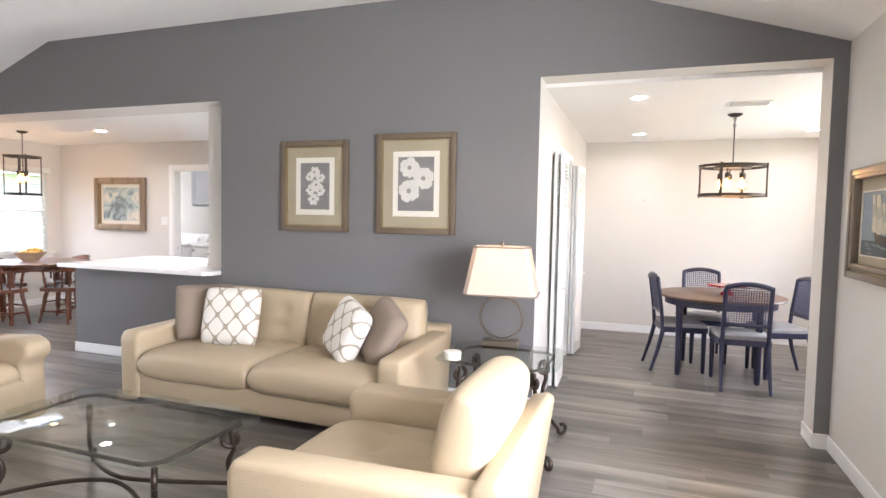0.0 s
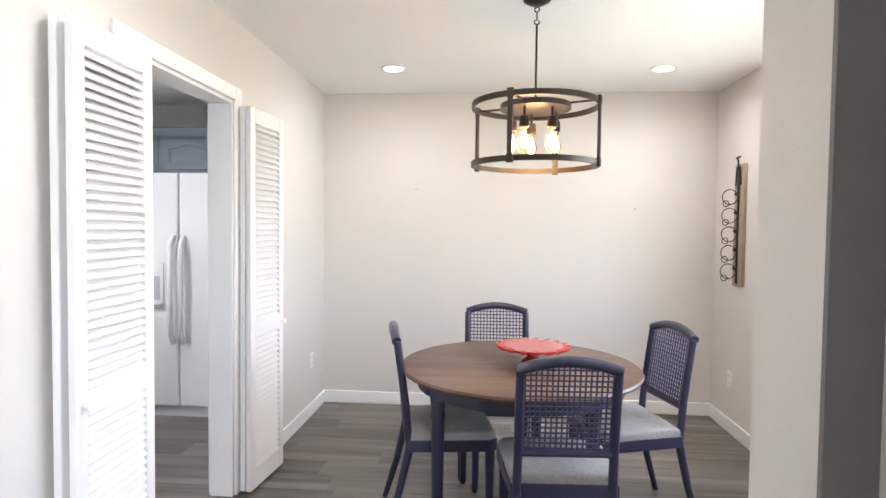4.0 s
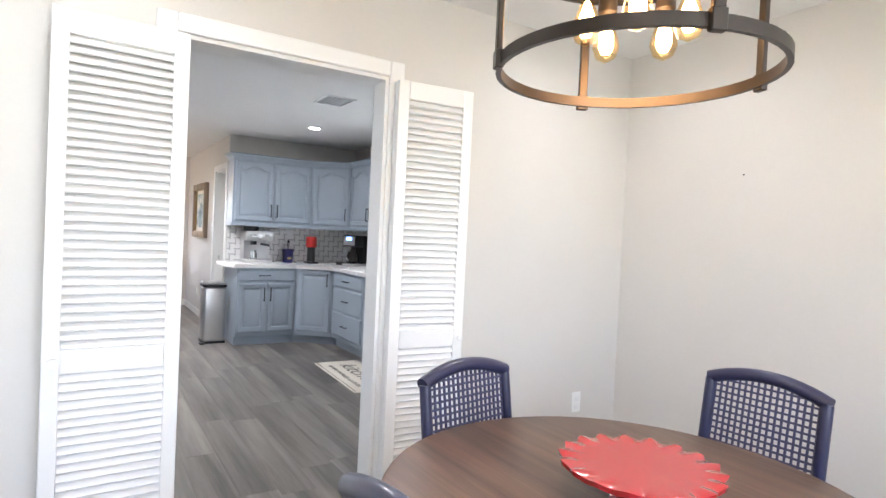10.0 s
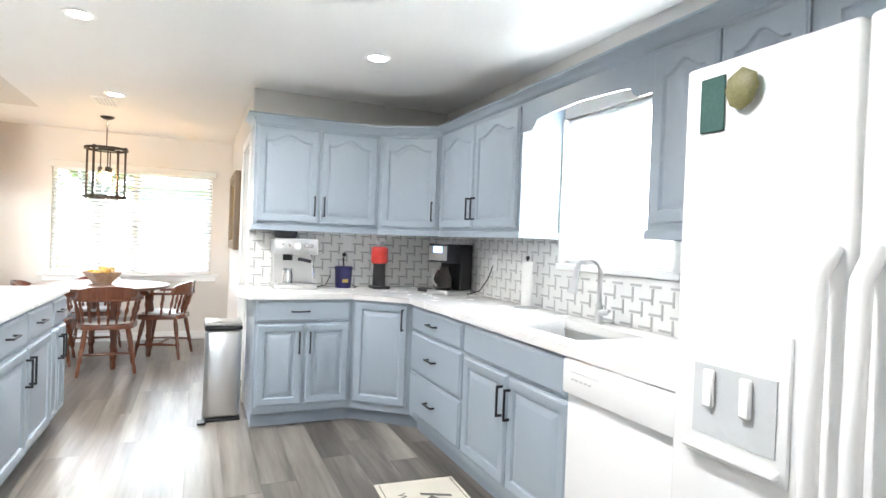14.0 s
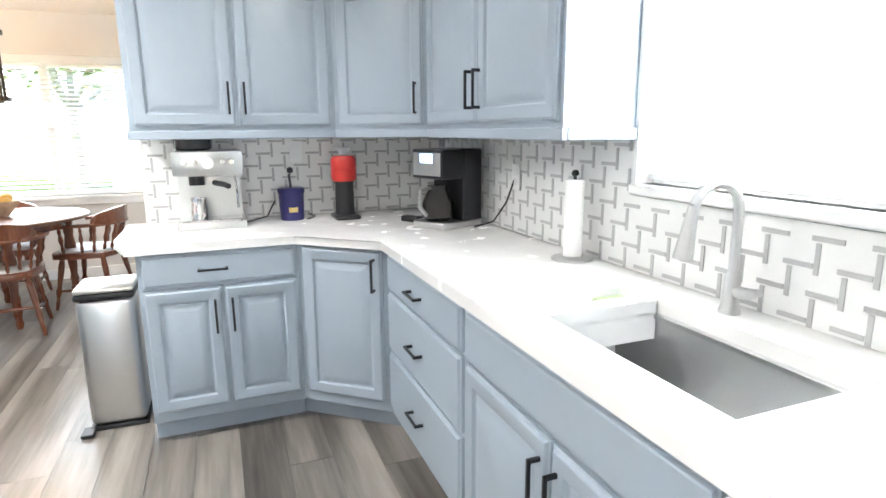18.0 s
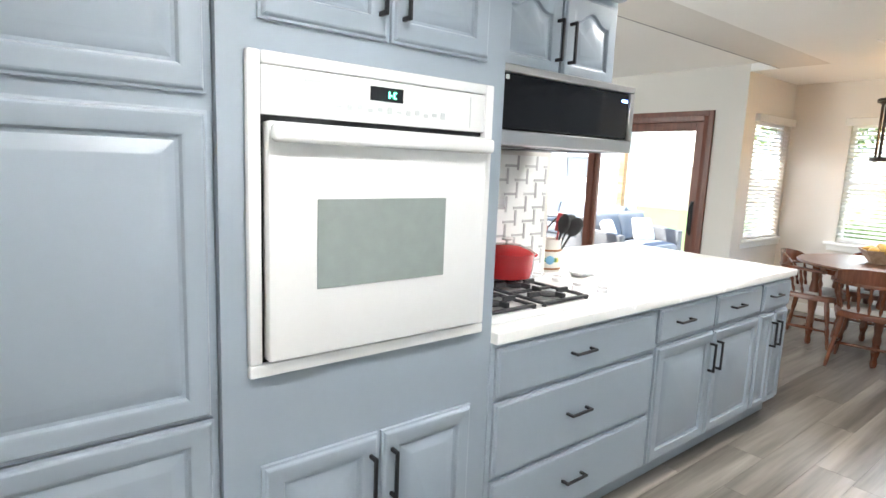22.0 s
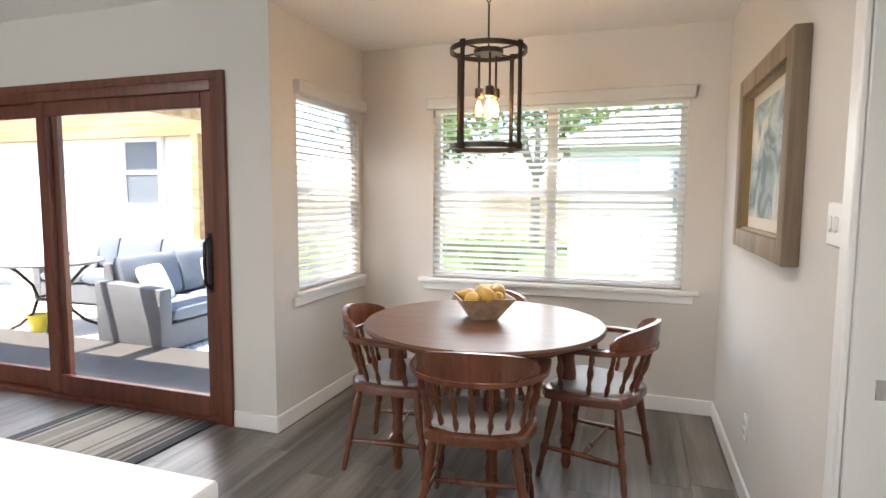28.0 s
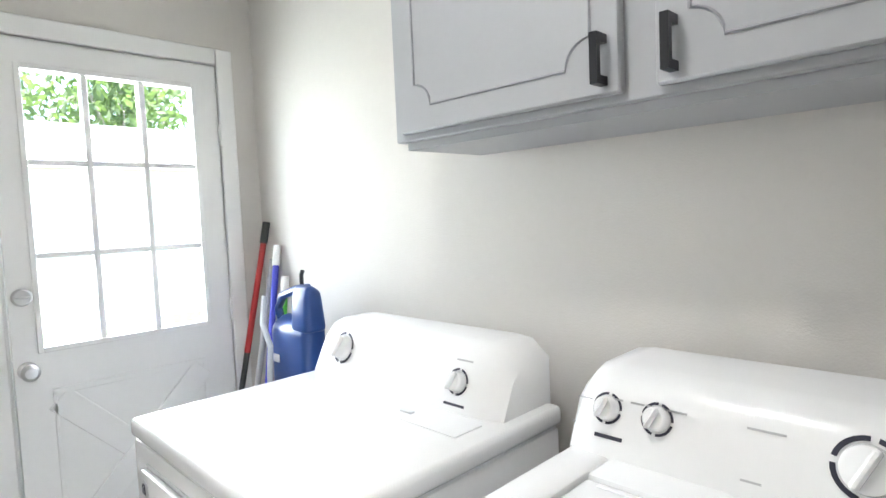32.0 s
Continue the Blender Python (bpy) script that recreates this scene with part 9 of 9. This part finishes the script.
M_BARK = mat("tree_bark", (0.3, 0.27, 0.23), 0.9, var=0.2, bump=0.8)


def leaf_cloud(seed, blobs, count, size):
    """Many small tilted leaves scattered through overlapping clumps."""
    rn = random.Random(seed)
    verts, faces = [], []
    for _ in range(count):
        cx, cy, cz, r2 = rn.choice(blobs)
        while True:
            p = Vector((rn.uniform(-1, 1), rn.uniform(-1, 1), rn.uniform(-1, 1)))
            if 0.2 < p.length < 1:
                break
        p = Vector((cx, cy, cz)) + p * r2
        u = Vector((rn.uniform(-1, 1), rn.uniform(-1, 1), rn.uniform(-1, 1))).normalized()
        w = u.orthogonal().normalized()
        s2 = size * rn.uniform(0.6, 1.3)
        b = len(verts)
        verts += [p - u * s2, p + w * s2 * 0.45, p + u * s2, p - w * s2 * 0.45]
        faces.append((b, b + 1, b + 2, b + 3))
    me = bpy.data.meshes.new("leaves")
    me.from_pydata(verts, [], faces)
    me.materials.append(M_LEAF)
    return me


def tree(label, x, y, h2, spread, seed):
    rn = random.Random(seed)
    t2 = thing("garden_tree", label, "tree", pose(x, y, -0.16))
    part("trunk", tube([(0, 0, 0), (0.05, 0.02, h2 * 0.25), (-0.04, 0.05, h2 * 0.5), (0.02, 0, h2 * 0.8)], 0.12, 8, radii=[0.16, 0.12, 0.09, 0.03]), M_BARK, t2)
    blobs = []
    for k in range(6):
        a = 2 * math.pi * k / 6 + rn.uniform(-0.4, 0.4)
        r2, z = spread * rn.uniform(0.45, 0.8), h2 * rn.uniform(0.5, 0.85)
        e = (r2 * math.cos(a), r2 * math.sin(a), z)
        part("limb", tube([(0, 0, h2 * 0.35), (e[0] * 0.5, e[1] * 0.5, h2 * 0.35 + (z - h2 * 0.35) * 0.6), e], 0.05, 6, radii=[0.07, 0.05, 0.02]), M_BARK, t2)
        blobs += [(*e, spread * 0.5), (e[0] * 0.6, e[1] * 0.6, z + h2 * 0.1, spread * 0.4)]
    share("crown", leaf_cloud(seed, blobs, 2600, 0.13), t2, Matrix.Identity(4))


tree("leafy green garden tree behind the shed", -20.5, 3.4, 6.0, 2.6, 1)
tree("broad leafy garden tree beside the shed", -19.5, 0.4, 5.2, 2.4, 2)
tree("tall leafy tree at the end of the garden", -22.0, 7.5, 7.0, 3.0, 3)
tree("leafy garden tree near the back fence", -21.5, 11.6, 6.6, 2.5, 4)
for x, y, r2 in ((-14.6, 3.6, 0.7), (-13.2, 2.4, 0.55), (-15.4, 1.6, 0.8)):
    b = thing("garden_shrub", "rounded leafy green garden shrub", "shrub", pose(x, y, -0.16))
    part("stem", tube([(0, 0, 0), (0, 0, r2)], 0.03, 6), M_BARK, b)
    share("foliage", leaf_cloud(int(-x * 10), [(0, 0, r2 * 0.8, r2), (r2 * 0.5, 0.2, r2 * 0.5, r2 * 0.6), (-r2 * 0.4, -0.3, r2 * 0.5, r2 * 0.6)], 900, 0.07), b, Matrix.Identity(4))
fc = thing("garden_fence", "weathered board fence at the end of the garden", "fence", pose(-24.5, 0, 0))
M_FENCE = mat("weathered_fence_board", (0.3, 0.26, 0.21), 0.9, var=0.15, obvar=0.15)
for k in range(80):
    y0 = -8 + 0.3 * k
    if k == 0:
        fb = part("fence_board", boxes((-0.012, 0.012, 0.004, 0.296, -0.16, 1.7)), M_FENCE, fc, at=(0, y0, 0), smooth=None)
    else:
        share("fence_board", fb.data, fc, Matrix.Translation((0, y0, 0)))

# ---------- tiled splashback ----------
M_SPLASH = mat("white_glazed_mosaic", (0.78, 0.78, 0.765), 0.16, var=0.03, scale=14)
M_BARTILE = mat("grey_marble_bar", (0.42, 0.42, 0.42), 0.3, var=0.12, scale=25, obvar=0.12)
S = 0.066
me_bar = mesh_of("grey_bar", boxes((-0.006, 0.006, -0.003, 0, -0.0375, 0.0375)), M_BARTILE)


def splash(name, label, m, w2, z0, z1, hole=None, single=True):
    """White mosaic with grey bars set basket-wise; its face in x-z at y = 0, facing -y."""
    rows = [(0, w2, 0, 0.008, z0, z1)]
    if hole:
        a, b, c, d2 = hole
        rows = [(0, a, 0, 0.008, z0, z1), (b, w2, 0, 0.008, z0, z1), (a, b, 0, 0.008, z0, c)]
        if d2 < z1:
            rows.append((a, b, 0, 0.008, d2, z1))
    p = tagged(part(name, boxes(*rows), M_SPLASH), label, "splashback", "", "structure")
    p.matrix_world = m
    bm = bmesh.new()
    n2, n3 = int(w2 / S) + 2, int((z1 - z0) / S) + 2
    for i in range(-1, n2):
        for j in range(-1, n3):
            if (i + j) % 2:
                continue
            for kind in (0, 1):
                x, z = (i + 0.5) * S, z0 + (j + 0.5) * S
                hx, hz = 0.006, 0.0375
                if kind:
                    x, z, hx, hz = x + 0.3 * S, z + 0.73 * S, 0.0375, 0.006
                a0, a1, b0, b1 = max(x - hx, 0.001), min(x + hx, w2 - 0.001), max(z - hz, z0 + 0.001), min(z + hz, z1 - 0.001)
                if a1 - a0 < 0.004 or b1 - b0 < 0.004:
                    continue
                if hole and a0 < hole[1] and a1 > hole[0] and b1 > hole[2] and b0 < hole[3]:
                    continue
                if single:
                    whole = a1 - a0 > 2 * hx - 1e-6 and b1 - b0 > 2 * hz - 1e-6
                    if whole:
                        share("grey_bar", me_bar, p, pose(x, 0, z, 0, 90 * kind))
                    else:
                        part("grey_bar", boxes((a0, a1, -0.003, 0, b0, b1)), M_BARTILE, p, smooth=None)
                else:
                    add_box(bm, a0, a1, -0.003, 0, b0, b1)
    if single:
        bm.free()
    else:
        tagged(part("grey_bars", bm, M_BARTILE, p, smooth=None), "", "", "", "stuff")
    return p


splash("splashback_cooktop", "white mosaic with grey basket-weave bars behind the cooktop", pose(-2.50, GY1 + 0.012, 0, 0, 0, 180), 0.90, 0.917, 1.51)
splash("splashback_west", "white mosaic with grey basket-weave bars behind the coffee machines", pose(KW + 0.012, 6.645, 0, 0, 0, 90), 1.605, 0.917, 1.385, single=False)
splash("splashback_north", "white mosaic with grey basket-weave bars behind the sink", pose(KW + 0.012, KN - 0.012, 0), 3.45, 0.917, 1.385, (KWIN[0] - 0.035 - KW, KWIN[1] + 0.05 - KW, KWIN[2] - 0.04, 2.0), single=False)

# ---------- laundry tiles ----------
fl = bpy.data.objects["floor_laundry"]
me_t = mesh_of("floor_tile", boxes((0.002, 0.303, 0.002, 0.303, 0, 0.005)), M_TILE)
for i in range(10):
    for j in range(6):
        x, y = NW + 0.02 + 0.305 * i, NN + 0.075 + 0.305 * j
        if x + 0.3 < KW - 0.08 and y + 0.29 < LN:
            share("floor_tile", me_t, fl, Matrix.Translation((x, y, 0)))

# ---------- vinyl planks ----------
fl = bpy.data.objects["floor_living"]
PW, PL = 0.185, 1.22
rnd = random.Random(3)
me_p = mesh_of("floor_plank", boxes((0.0006, PL - 0.0006, 0.0006, PW - 0.0006, -0.006, 0)), M_PLANK)
far = bmesh.new()
count = 0
row = 0
y = LS - 0.15
while y < 8.2:
    x = -8.2 - rnd.uniform(0, PL)
    y1 = y + PW
    lo = NW if y > NC[1] - 0.02 else NC[0] - 0.005
    hi = DR if y > GY1 else LE
    if y > NN + 0.02:
        lo = KW - 0.06
    while x < hi:
        a, b = max(x, lo), min(x + PL, hi)
        if b - a > 0.05:
            whole = b - a > PL - 1e-6
            if count < 290 and y > 2.6:
                if whole:
                    share("floor_plank", me_p, fl, Matrix.Translation((a, y, 0)))
                else:
                    part("floor_plank", boxes((0.0012, b - a - 0.0012, 0.0012, PW - 0.0012, -0.006, 0)), M_PLANK, fl, smooth=None, at=(a, y, 0))
                count += 1
            else:
                add_box(far, a + 0.0012, b - 0.0012, y + 0.0012, y1 - 0.0012, -0.006, 0)
        x += PL
    y = y1
tagged(part("floor_planks", far, M_PLANK, fl, smooth=None), "", "", "", "stuff")
